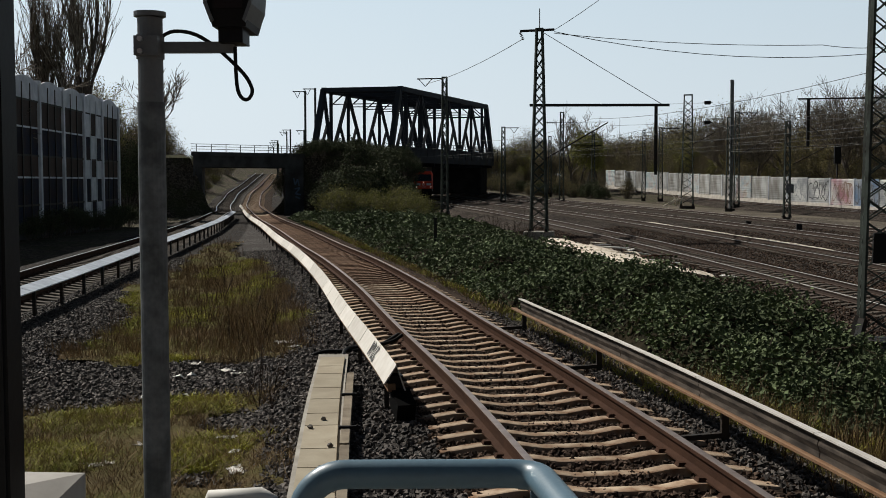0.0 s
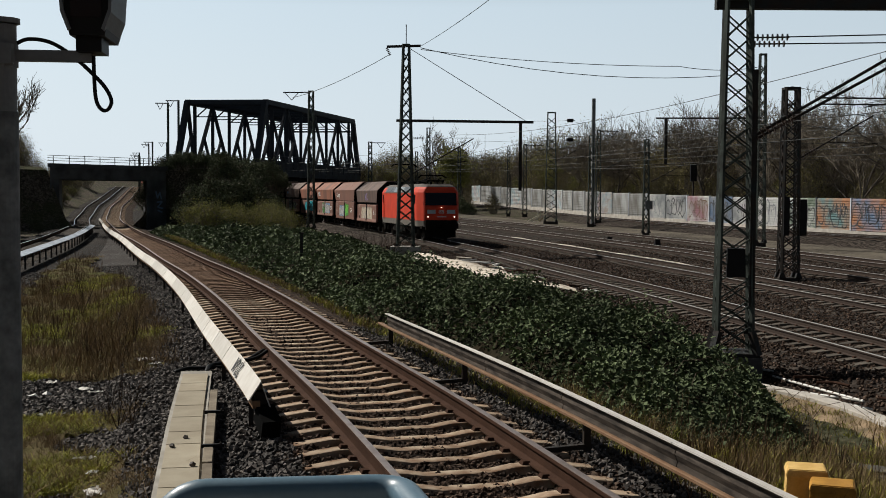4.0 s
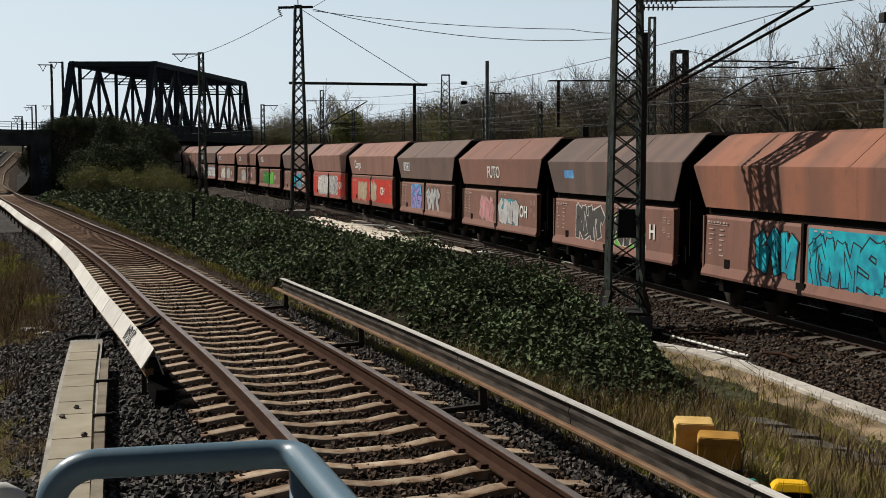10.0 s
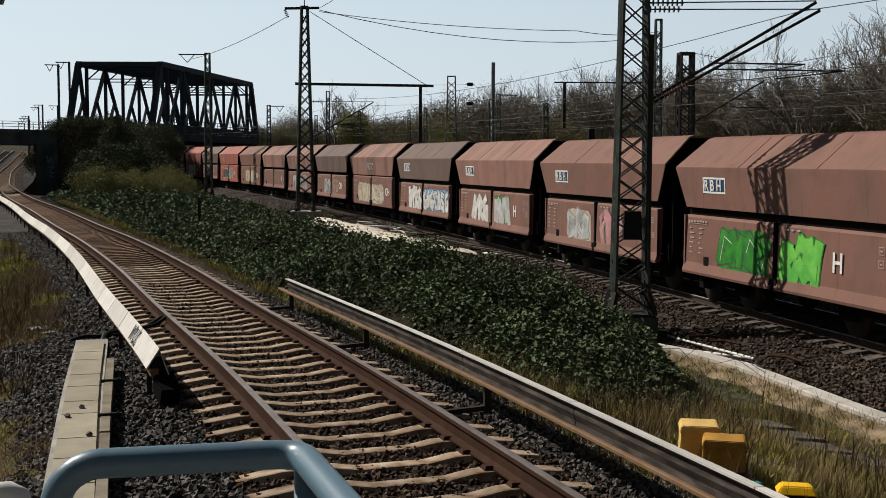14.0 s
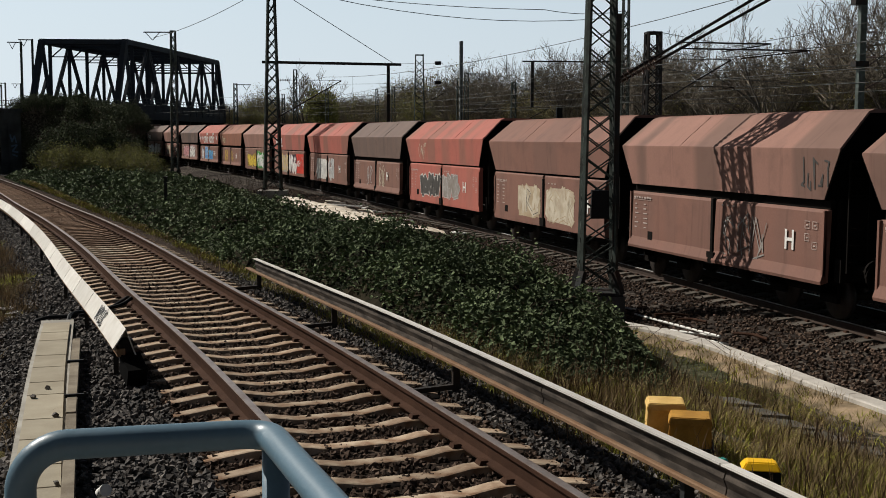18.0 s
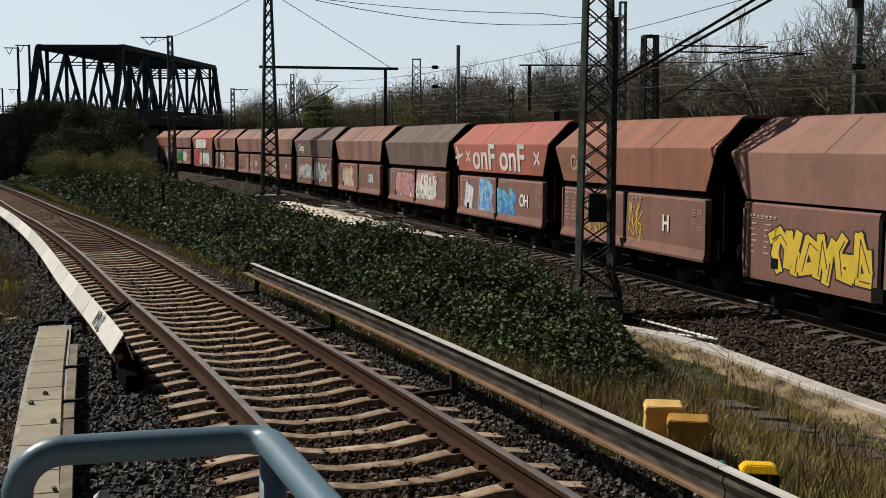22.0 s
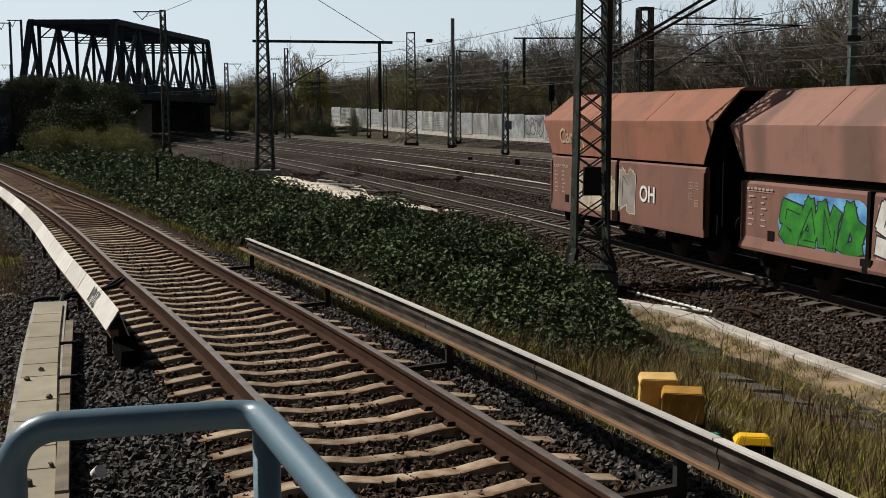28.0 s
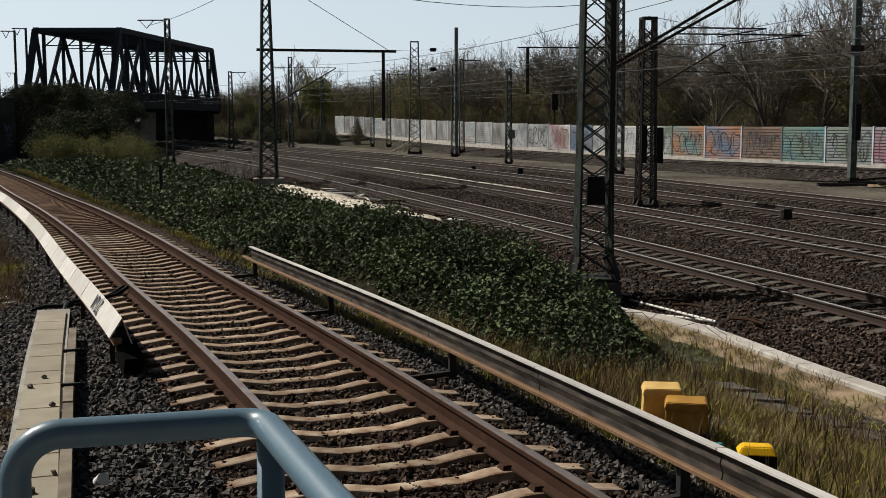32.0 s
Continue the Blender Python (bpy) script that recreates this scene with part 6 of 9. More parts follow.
        for dy in (-0.35, 0.05):
            s.tube([(-0.98, y + dy, 3.98 + up), (-0.8, y + dy, 4.14 + up), (0.8, y + dy, 4.14 + up), (0.98, y + dy, 3.98 + up)], 0.035, 6)
        s.beam((-0.55, y - 0.95, 4.1), (-0.55, y + 0.95, 4.1), 0.09).beam((0.55, y - 0.95, 4.1), (0.55, y + 0.95, 4.1), 0.09).beam((-0.55, y - 0.85, 4.1), (0.55, y - 0.85, 4.1), 0.09).beam((-0.55, y + 0.8, 4.1), (0.55, y + 0.8, 4.1), 0.09)
        part("pantograph", s, COAL, t, "black pantograph frame")
        for x in (-0.55, 0.55):
            for dy in (-0.75, 0.75):
                part("insulator", insulator(Solid(), (x, y + dy, 3.82), (x, y + dy, 4.08), 0.085, 4), COAL, t)
    part("roof_gear", Solid().box(-0.5, 0.5, -1.4, -0.5, 3.86, 4.12, taper=0.05).box(-0.3, 0.3, 0.6, 1.6, 3.86, 4.05, taper=0.05).tube([(0.4, -4, 4.1), (0.4, 3.5, 4.1)], 0.025, 6), COAL, t, "dark roof switchgear")
    part("horn", Solid().disc((0.5, h - 1.0, 3.92), (0, 1, 0), 0.09, 0.2, 10), COAL, t)
    # boxes and hangers under the skirt
    for sx in (-1, 1):
        for y, w, z0 in ((-1.6, 0.5, 0.42), (-0.5, 0.35, 0.5), (0.55, 0.45, 0.4), (1.6, 0.4, 0.48)):
            part("underfloor_box", Solid().box(min(sx * 1.15, sx * 1.36), max(sx * 1.15, sx * 1.36), y - w, y + w, z0, 0.95), SOOT, t, bevel=0.02)
        for yb in (-4.2, 4.2):
            for dy in (-1.2, 1.2):
                part("axle_box", Solid().disc((sx * 1.14, yb + dy, 0.58), (1, 0, 0), 0.17, 0.12, 12).box(min(sx * 1.08, sx * 1.2), max(sx * 1.08, sx * 1.2), yb + dy - 0.3, yb + dy - 0.18, 0.5, 0.95).box(min(sx * 1.08, sx * 1.2), max(sx * 1.08, sx * 1.2), yb + dy + 0.18, yb + dy + 0.3, 0.5, 0.95), DARK_STEEL, t)
            part("sand_pipe", Solid().tube([(sx * 1.25, yb + 1.95, 1.0), (sx * 1.25, yb + 1.95, 0.5), (sx * 1.0, yb + 1.85, 0.2)], 0.03, 6), DARK_STEEL, t)
    return t


LOCO = locomotive()


def track_table():
    """Arc length along the train's track, zero at y = 25, growing towards the camera."""
    ys = np.arange(-330.0, 760.0, 0.5)
    pts = np.array([main_point(y, 1.5)[:] for y in ys])
    s = np.concatenate([[0], np.cumsum(np.linalg.norm(np.diff(pts, axis=0), axis=1))])
    return ys, pts, float(np.interp(25.0, ys, s)) - s


T_Y, T_P, T_S = track_table()


def on_track(s):
    p, q = (np.array([np.interp(-v, -T_S, T_P[:, k]) for k in range(3)]) for v in (s - 1.5, s + 1.5))
    c = (p + q) / 2
    d = q - p
    return Matrix.Translation(c) @ Matrix.Rotation(math.atan2(-d[0], d[1]), 4, "Z")


def train_front(t):
    """Where the first wagon's leading buffers stand."""
    return float(np.interp(t, (0, 8, 10, 12, 13, 16, 18, 19, 22, 24.5, 28, 32), (-140.1, 3.6, 39.76, 75.47, 93.5, 146.44, 181.85, 199.85, 252.3, 295.66, 355.7, 424.7)))


def motions():
    ts = [0.5 * k for k in range(65)]
    walk(LOCO, [(t, on_track(train_front(t) + 0.6 + LOCO_L / 2)) for t in ts])
    behind = 0.0
    for look_row, w in zip(WAGON_LOOKS, WAGONS):
        length = LENGTHS[look_row[2]]
        walk(w, [(t, on_track(train_front(t) - behind - length / 2)) for t in ts])
        behind += length


# ---- masts, gantries and wires ----
def lattice(h, w0, w1, d0=None, d1=None, step=0.62, legs=0.08, brace=0.035):
    """Leg bars and zigzag bracing of a four-legged mast that tapers from w0 to w1."""
    d0, d1 = d0 or w0, d1 or w1
    at = lambda sx, sy, z: Vector((sx * (w0 + (w1 - w0) * z / h) / 2, sy * (d0 + (d1 - d0) * z / h) / 2, z))
    leg = [Solid().beam(at(sx, sy, 0), at(sx, sy, h), legs) for sx in (-1, 1) for sy in (-1, 1)]
    web = []
    for (ax, ay), (bx, by) in (((-1, -1), (1, -1)), ((1, -1), (1, 1)), ((1, 1), (-1, 1)), ((-1, 1), (-1, -1))):
        s = Solid()
        z, k = 0.25, 0
        while z + step < h:
            p, q = ((ax, ay), (bx, by)) if k % 2 == 0 else ((bx, by), (ax, ay))
            s.beam(at(*p, z), at(*q, z + step), brace)
            s.beam(at(*q, z), at(*p, z + step), brace)
            z, k = z + step, k + 1
        s.beam(at(ax, ay, h - 0.05), at(bx, by, h - 0.05), legs)
        web.append(s)
    return leg, web


FOOT_CONCRETE = material("oily_concrete", (0.042, 0.038, 0.034), 0.9, var=0.25, scale=2, fine=30, bump=0.3, tint=(0.022, 0.02, 0.018))


def lattice_mast(x, y, z, h, w0, w1, turn, label, d0=None, d1=None, step=0.62, base=True, legs=0.08, mat=None, brace=0.035):
    t = thing("lattice_mast", label, "catenary mast", "catenary masts", m=pose(x, y, z, 0, 0, turn))
    leg, web = lattice(h, w0, w1, d0, d1, step, legs, brace)
    for s in leg:
        part("leg", s, mat or MAST_GREEN, t)
    for s in web:
        part("bracing", s, mat or MAST_GREEN, t, kind="stuff")
    if base and h == 8.15:
        part("foundation", Solid().box(-0.62, 0.62, -0.62, 0.62, -0.9, 0.06, taper=0.03), DARK_CONCRETE, t)
        foot = Solid().box(-0.56, 0.56, -0.56, 0.56, 0.06, 0.14, taper=0.03)
        for sx in (-1, 1):
            for sy in (-1, 1):
                foot.beam((sx * 0.5, sy * 0.5, 0.1), (sx * 0.37, sy * 0.37, 0.62), 0.16, 0.13)
        part("foot", foot, DARK_STEEL, t)
    elif base:
        part("foundation", Solid().box(-w0 * 0.66, w0 * 0.66, -w0 * 0.66, w0 * 0.66, -0.9, 0.03, taper=0.04), FOOT_CONCRETE, t)
        for sx in (-0.5, 0.5):
            for sy in (-0.5, 0.5):
                part("foot", Solid().box(sx * w0 - 0.15, sx * w0 + 0.15, sy * w0 - 0.15, sy * w0 + 0.15, 0.03, 0.26, taper=0.08), DARK_STEEL, t)
    return t


INSUL = material("brown_insulator", (0.05, 0.028, 0.02), 0.3, var=0.15, scale=6, bump=0.0, spec=0.5)
big = lattice_mast(9.35, 25.3, -1.35, 8.15, 0.78, 0.52, -14, "tall dark green lattice mast on a concrete block by the track", 0.78, 0.5, 0.5, legs=0.085, brace=0.032)
part("beam", Solid().beam((-0.5, 0, 8.02), (14.0, 1.8, 7.98), 0.26, 0.22), DARK_STEEL, big, "heavy dark cross beam")
part("switch_box", Solid().box(-0.2, 0.22, -0.40, -0.1, 1.85, 2.5, taper=0.02), BLACK, big, "black steel switch box")
part("counterweight", Solid().box(0.30, 0.42, -0.4, -0.28, 1.2, 6.5), DARK_STEEL, big)


def cantilever(parent, z, reach, rise, dy=0.0, reg=(1.6, 3.4)):
    """A hinged arm: a sloping tube, a top tie with insulators and a level registration arm."""
    s = Solid().tube([(0.4, dy, z), (0.4 + reach, dy * 1.6, z + rise)], 0.035, 8)
    a = part("cantilever_arm", s, DARK_STEEL, parent)
    part("top_tie", Solid().tube([(0.3, dy, z + rise + 0.02), (0.4 + reach, dy * 1.6, z + rise + 0.03)], 0.015, 6), DARK_STEEL, a)
    part("insulator", insulator(Solid(), (0.45, dy, z + 0.05), (0.45 + reach * 0.22, dy, z + rise * 0.22), 0.075), INSUL, a)
    part("insulator", insulator(Solid(), (0.35, dy, z + rise + 0.02), (1.1, dy, z + rise + 0.02), 0.075), INSUL, a)
    zr = z + rise * 0.38
    part("registration_arm", Solid().tube([(0.4 + reach * 0.38, dy * 1.2, zr), (0.4 + reg[1], dy * 1.5, zr - 0.04)], 0.02, 6).tube([(0.4 + reg[1], dy * 1.5, zr - 0.04), (reg[0] + 1.0, dy * 1.5, zr - 0.22)], 0.015, 6), DARK_STEEL, a)
    return a


cantilever(big, 5.05, 3.6, 2.15, -0.25, (1.7, 3.4))
cantilever(big, 4.95, 3.9, 2.17, 0.25, (2.3, 4.5))

m2 = lattice_mast(20.6, 49.0, -1.27, 8.42, 0.72, 0.55, -8, "dark lattice mast with counterweights between the tracks", step=0.55, legs=0.11, mat=DARK_STEEL, brace=0.05)
part("counterweight", Solid().box(0.35, 0.65, -0.5, -0.2, 1.9, 3.5), BLACK, m2, "black stacked counterweights")
part("counterweight", Solid().box(-0.35, -0.1, -0.5, -0.2, 1.9, 3.6), BLACK, m2, "black stacked counterweights")
cantilever(m2, 5.3, 3.2, 1.9)

gantry = lattice_mast(5.2, 71.3, -0.95, 12.6, 1.0, 0.34, -9, "tall lattice mast with a long side arm on a concrete base", step=0.7, legs=0.11, brace=0.05)
part("base_slab", Solid().box(-0.95, 0.95, -0.9, 0.9, -0.6, 0.1, taper=0.05), CONCRETE, gantry, "pale concrete base slab")
part("beam", Solid().beam((-0.6, 0, 7.9), (7.9, 0.6, 7.85), 0.16, 0.16), DARK_STEEL, gantry, "long side arm")
part("drop_post", Solid().beam((7.1, 0.55, 7.9), (7.1, 0.55, 3.6), 0.2), DARK_STEEL, gantry)
part("tip", Solid().tube([(0, 0, 12.6), (0, 0, 13.8)], 0.03, 6).beam((-1.2, 0, 12.45), (0.9, 0, 12.5), 0.14), DARK_STEEL, gantry)
part("insulator", insulator(Solid(), (-1.2, 0, 12.4), (-1.0, 0, 11.9), 0.1, 5), INSUL, gantry)
cantilever(gantry, 4.6, 3.8, 2.2)
for x, y, z, h, w, lab, arm in ((30.1, 76.5, -0.85, 13.0, 0.5, "slim dark lattice mast beside the siding", -7.2), (26.8, 93.1, -0.72, 7.8, 0.42, "short lattice mast with a signal box", 0),
                                (27.7, 116.6, -0.55, 9.2, 0.5, "slim lattice mast between far tracks", 0), (32.0, 131, -0.45, 10.5, 0.5, "lattice mast with a crosshead", 2.2),
                                (25.3, 125.5, -0.5, 12.1, 1.1, "tapered lattice mast beside a pile of timber", 0), (-0.95, 106.3, -0.75, 12.6, 0.5, "slim lattice mast with a top bracket", -2.6),
                                (13.9, 150, -0.3, 11.5, 0.5, "slim lattice mast by the bridge", 0), (6.3, 150, -0.3, 9.6, 0.5, "dark lattice mast beside the bridge", 2.0),
                                (28.0, 157, -0.2, 9.7, 0.5, "lattice mast with a crosshead", 2.4), (26.2, 160, -0.15, 9.4, 0.4, "slim lattice mast by the siding", 0),
                                (21.0, 175, 0.2, 9.5, 0.45, "slim lattice mast far along the line", 0), (15.0, 182, 0.3, 9.0, 0.45, "slim lattice mast far along the line", 0)):
    m = lattice_mast(x, y, z, h, w * 1.15, w * 0.75, -10, lab, step=0.75, legs=0.09, brace=0.045)
    if arm:
        za = h - 0.15 if arm > -5 else 8.6
        part("arm", Solid().beam((0, 0, za), (arm, 0.1, za), 0.1), DARK_STEEL, m)
        if arm == -7.2:
            part("drop_post", Solid().beam((-6.5, 0.1, za), (-6.5, 0.1, za - 3.2), 0.2), DARK_STEEL, m)
        else:
            part("hanger", Solid().beam((arm * 0.95, 0.1, za), (arm * 0.7, 0.1, za - 0.7), 0.06).beam((arm * 0.45, 0.1, za), (arm * 0.7, 0.1, za - 0.7), 0.06), DARK_STEEL, m)
    if h == 7.8:
        part("signal_box", Solid().box(-0.1, 0.5, -0.35, -0.1, 2.0, 2.7), GALV, m, "grey equipment box")
    if abs(arm) < 3 and y < 140 and x > 0:
        cantilever(m, h * 0.55, 2.6, 1.4)


def steel_pole(x, y, z, h, r, label, mat=GALV, arms=True):
    t = thing("steel_mast", label, "catenary mast", "catenary masts", m=pose(x, y, z))
    part("shaft", Solid().beam((0, 0, -0.5), (0, 0, h), r * 2, r * 1.7), mat, t)
    part("foot", Solid().box(-0.35, 0.35, -0.35, 0.35, -0.9, -0.1), FOOT_CONCRETE, t)
    if arms:
        part("collar", Solid().box(-0.55, 0.4, -0.3, 0.3, 8.0, 8.35), DARK_STEEL, t)
        part("equipment_box", Solid().box(-0.1, 0.3, -0.4, 0.0, 2.3, 4.6), BLACK, t)
        part("top_rack", Solid().box(-0.7, 0.1, -0.3, 0.3, 11.9, 12.5), DARK_STEEL, t)
        cantilever(t, 8.0, 3.4, 2.2)
        cantilever(t, 6.6, 3.6, 2.0)
    return t


STEEL_GREEN = material("pole_green_paint", (0.10, 0.125, 0.115), 0.6, 0.1, var=0.2, scale=2, fine=40, bump=0.1, tint=(0.06, 0.07, 0.063))
steel_pole(42.4, 66.9, -0.95, 13.2, 0.22, "grey-green steel beam mast beside the siding", STEEL_GREEN)
steel_pole(28.6, 119.5, -0.55, 13.2, 0.17, "tall slim galvanised pole above the tracks", GALV, False)
for x, y, z, h in ((-19.3, 148.7, 4.3, 9.6), (-18.1, 149.5, 4.3, 10.0), (-31.0, 217, 3.5, 8.5), (-29.6, 226, 3.5, 8.8), (-33.0, 214, 3.5, 6.0), (-40, 260, 4.0, 7.5), (-46, 300, 4.5, 7.5), (-36.5, 250, 4.0, 9.0), (-52, 330, 5, 7.0)):
    t = thing("distant_mast", "slim grey catenary mast on the embankment", "catenary mast", "catenary masts", m=pose(x, y, z))
    part("shaft", Solid().beam((0, 0, -4.5), (0, 0, h), 0.26, 0.22), MAST_GREEN, t)
    part("arm", Solid().beam((0, 0, h - 0.1), (-1.6, 0, h - 0.1), 0.12), DARK_STEEL, t)
    part("hanger", Solid().beam((-1.4, 0, h - 0.1), (-1.0, 0, h - 0.9), 0.07).beam((-0.6, 0, h - 0.1), (-1.0, 0, h - 0.9), 0.07), DARK_STEEL, t)

sg = thing("railway_signal", "dark signal head on a slim post with a box", "signal", m=pose(41.8, 126.3, -0.5))
part("post", Solid().beam((0, 0, -0.3), (0, 0, 6.2), 0.16), DARK_STEEL, sg)
part("signal_head", Solid().box(-0.35, 0.35, -0.15, 0.15, 4.6, 6.6), BLACK, sg)
part("relay_box", Solid().box(-0.2, 0.5, -0.3, 0.2, 0.0, 0.9), DARK_STEEL, sg)


def wire(name, label, pts, r=0.012, sag=0.0, group="overhead wires", n=10, mat=None):
    s = Solid()
    for a, b in zip(pts, pts[1:]):
        a, b = Vector(a), Vector(b)
        s.tube([a.lerp(b, u / n) - Vector((0, 0, sag * 4 * (u / n) * (1 - u / n))) for u in range(n + 1)], r, 4, False)
    return tagged(part(name, s, mat or WIRE), label, "overhead wire", group)


WIRE = material("weathered_copper_wire", (0.075, 0.08, 0.078), 0.7, 0.1, var=0.1, scale=2, bump=0.0)
for k, off in enumerate((1.54, 7.6, 13.7, 19.6)):
    ys = [-30, 25, 72, 118, 165, 210]
    cp = [main_point(y, off + (0.25 if i % 2 else -0.25)) + Vector((0, 0, 5.55)) for i, y in enumerate(ys)]
    mp = [p + Vector((0, 0, 1.45)) for p in cp]
    wire("contact_wire", "thin grooved contact wire over the main line", cp, 0.011)
    wire("messenger_wire", "thin sagging messenger wire over the main line", mp, 0.010, 0.55)
    s = Solid()
    for a, b in zip(cp, cp[1:]):
        for u in (0.15, 0.35, 0.5, 0.65, 0.85):
            p = a.lerp(b, u)
            s.beam(p, p + Vector((0, 0, 1.45 - 0.55 * 4 * u * (1 - u))), 0.012)
    tagged(part("dropper_set", s, WIRE), "short dropper wires between contact and messenger wire", "overhead wire", kind="stuff")
G = lambda x, z: Vector((5.2 + x, 71.3 + x * 0.08, -0.95 + z))
wire("feeder_wire", "thin feeder wire between two masts", [G(-1.1, 11.9), (-2.6, 106.3, 11.2)], 0.022, 0.3)
wire("feeder_wire", "thin feeder wire rising to the tall mast", [G(0.9, 12.5), (9.0, 25.3, 11.2)], 0.018, 0.4)
wire("feeder_wire", "thin feeder wire across the yard", [G(0.9, 12.4), (30.1, 76.5, 10.9)], 0.022, 1.0)
wire("feeder_wire", "thin feeder wire across the yard", [G(0.9, 12.3), (21.5, 68.0, 10.2), (30.1, 76.5, 11.3)], 0.02, 0.25)
wire("stay_wire", "thin stay wire from mast top to arm", [G(0.3, 12.3), G(7.8, 7.9)], 0.02)
for i, (x, y, z) in enumerate(((25.8, 118.2, 10.2), (25.8, 118.2, 8.2))):
    wire("span_wire", "thin cross span wire carrying an insulator", [(x - 12.0, y - 3.0, z - 0.5), (x, y, z), (x + 7.1, y + 13, z - 0.2)], 0.012)
    t = thing("line_insulator", "black suspended line insulator", "insulator", "line insulators", m=pose(x, y, z))
    part("body", Solid().tube([(-0.3, 0, 0), (-0.2, 0, 0.02), (0.2, 0, 0.02), (0.3, 0, 0)], 0.2, 10), BLACK, t, smooth=True)
    part("clamp", Solid().beam((-0.5, 0, 0), (0.5, 0, 0.02), 0.05), DARK_STEEL, t)
for k in range(3):
    wire("span_wire", "thin cross span wire over the yard", [(20.6, 49, 5.6 + k * 0.8), (42.4, 66.9, 6.0 + k * 0.9)], 0.014, 0.3)
    wire("span_wire", "thin cross span wire over the yard", [(42.4, 66.9, 5.0 + k * 1.1), (30.1, 76.5, 5.0 + k * 1.1), (27.7, 116.6, 5.2 + k * 0.8)], 0.016, 0.2)


# ---- plants ----
def leaf_mat(name, color, tint, rough=0.5, isl=0.45, spec=0.4):
    return material(name, color, rough, var=0.2, scale=0.8, fine=20, bump=0.0, tint=tint, island=isl, spec=spec)


BRAMBLE = leaf_mat("bramble_leaf", (0.118, 0.15, 0.075), (0.06, 0.077, 0.04), 0.65, 0.5, 0.04)
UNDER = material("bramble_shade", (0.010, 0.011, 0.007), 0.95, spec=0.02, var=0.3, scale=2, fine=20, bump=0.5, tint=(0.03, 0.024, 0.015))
CANE = material("bramble_cane", (0.06, 0.04, 0.03), 0.8, var=0.3, scale=5, bump=0.0, island=0.4)
DRY = leaf_mat("dry_grass", (0.30, 0.225, 0.115), (0.17, 0.125, 0.065), 0.8, 0.4, 0.05)
GREEN_GRASS = leaf_mat("spring_grass", (0.34, 0.33, 0.055), (0.19, 0.195, 0.04), 0.7, 0.4, 0.05)
WEED = leaf_mat("dead_stalks", (0.11, 0.07, 0.042), (0.07, 0.045, 0.03), 0.9, 0.4, 0.05)
WEED_DARK = leaf_mat("dark_stalk", (0.05, 0.035, 0.025), (0.03, 0.022, 0.017), 0.9, 0.4, 0.05)
BUSH_LEAF = leaf_mat("bush_leaf", (0.095, 0.11, 0.058), (0.05, 0.058, 0.032), 0.75, 0.6, 0.08)
YELLOW_BUSH = leaf_mat("budding_leaf", (0.25, 0.25, 0.075), (0.16, 0.155, 0.05), 0.7, 0.5, 0.08)
WOOD_UNDER = leaf_mat("woodland_scrub", (0.25, 0.225, 0.10), (0.15, 0.125, 0.062), 0.8, 0.55, 0.05)
BARK = material("bark", (0.105, 0.09, 0.075), 0.9, var=0.3, scale=6, fine=40, bump=0.3, tint=(0.06, 0.05, 0.042))
TWIG = material("twig_bark", (0.22, 0.19, 0.15), 0.9, var=0.25, scale=3, bump=0.0, island=0.35, tint=(0.095, 0.078, 0.06))


def stuff(name, label, category, verts, faces, mat, parent=None):
    me = bpy.data.meshes.new(name)
    me.from_pydata(verts, [], faces)
    me.materials.append(mat)
    ob = new(name, me)
    if parent is not None:
        ob.parent = parent
        return tagged(ob, label, kind="stuff")
    return tagged(ob, label, category, kind="stuff")


def leaves(pos, size, rng, tilt=0.9, up=None):
    """A rhombic, slightly folded leaf at each position, turned at random. Arrays out: vertices and faces."""
    n = len(pos)
    nrm = rng.normal(size=(n, 3)) * tilt + (np.array([0, 0, 1.0]) if up is None else up)
    nrm /= np.linalg.norm(nrm, axis=1)[:, None]
    a = np.cross(nrm, rng.normal(size=(n, 3)))
    a /= np.linalg.norm(a, axis=1)[:, None] + 1e-9
    b = np.cross(nrm, a)
    s = (np.asarray(size) * rng.uniform(0.6, 1.35, n))[:, None]
    v = np.stack([pos - a * s * 0.55, pos - b * s * 0.36 + nrm * s * 0.1, pos + a * s * 0.6 - nrm * s * 0.08, pos + b * s * 0.36 + nrm * s * 0.1], 1).reshape(-1, 3)
    k = np.arange(n)[:, None] * 4
    f = np.concatenate([k + [0, 1, 2], k + [0, 2, 3]])
    return v.tolist(), f.tolist()


def thicket_edge(y):
    """Where the brambles end on the main line's side; they recede round the mast and the kerb."""
    if y < 30:
        return float(np.interp(y, (11.2, 13, 14.5, 16.3, 18.6, 20.3, 23.5, 30), (4.7, 5.9, 6.5, 7.1, 7.65, 7.95, 8.25, main_x(30) - 3.0)))
    return main_x(y) - 3.0 - (0.3 if y > 34 else 0.0)


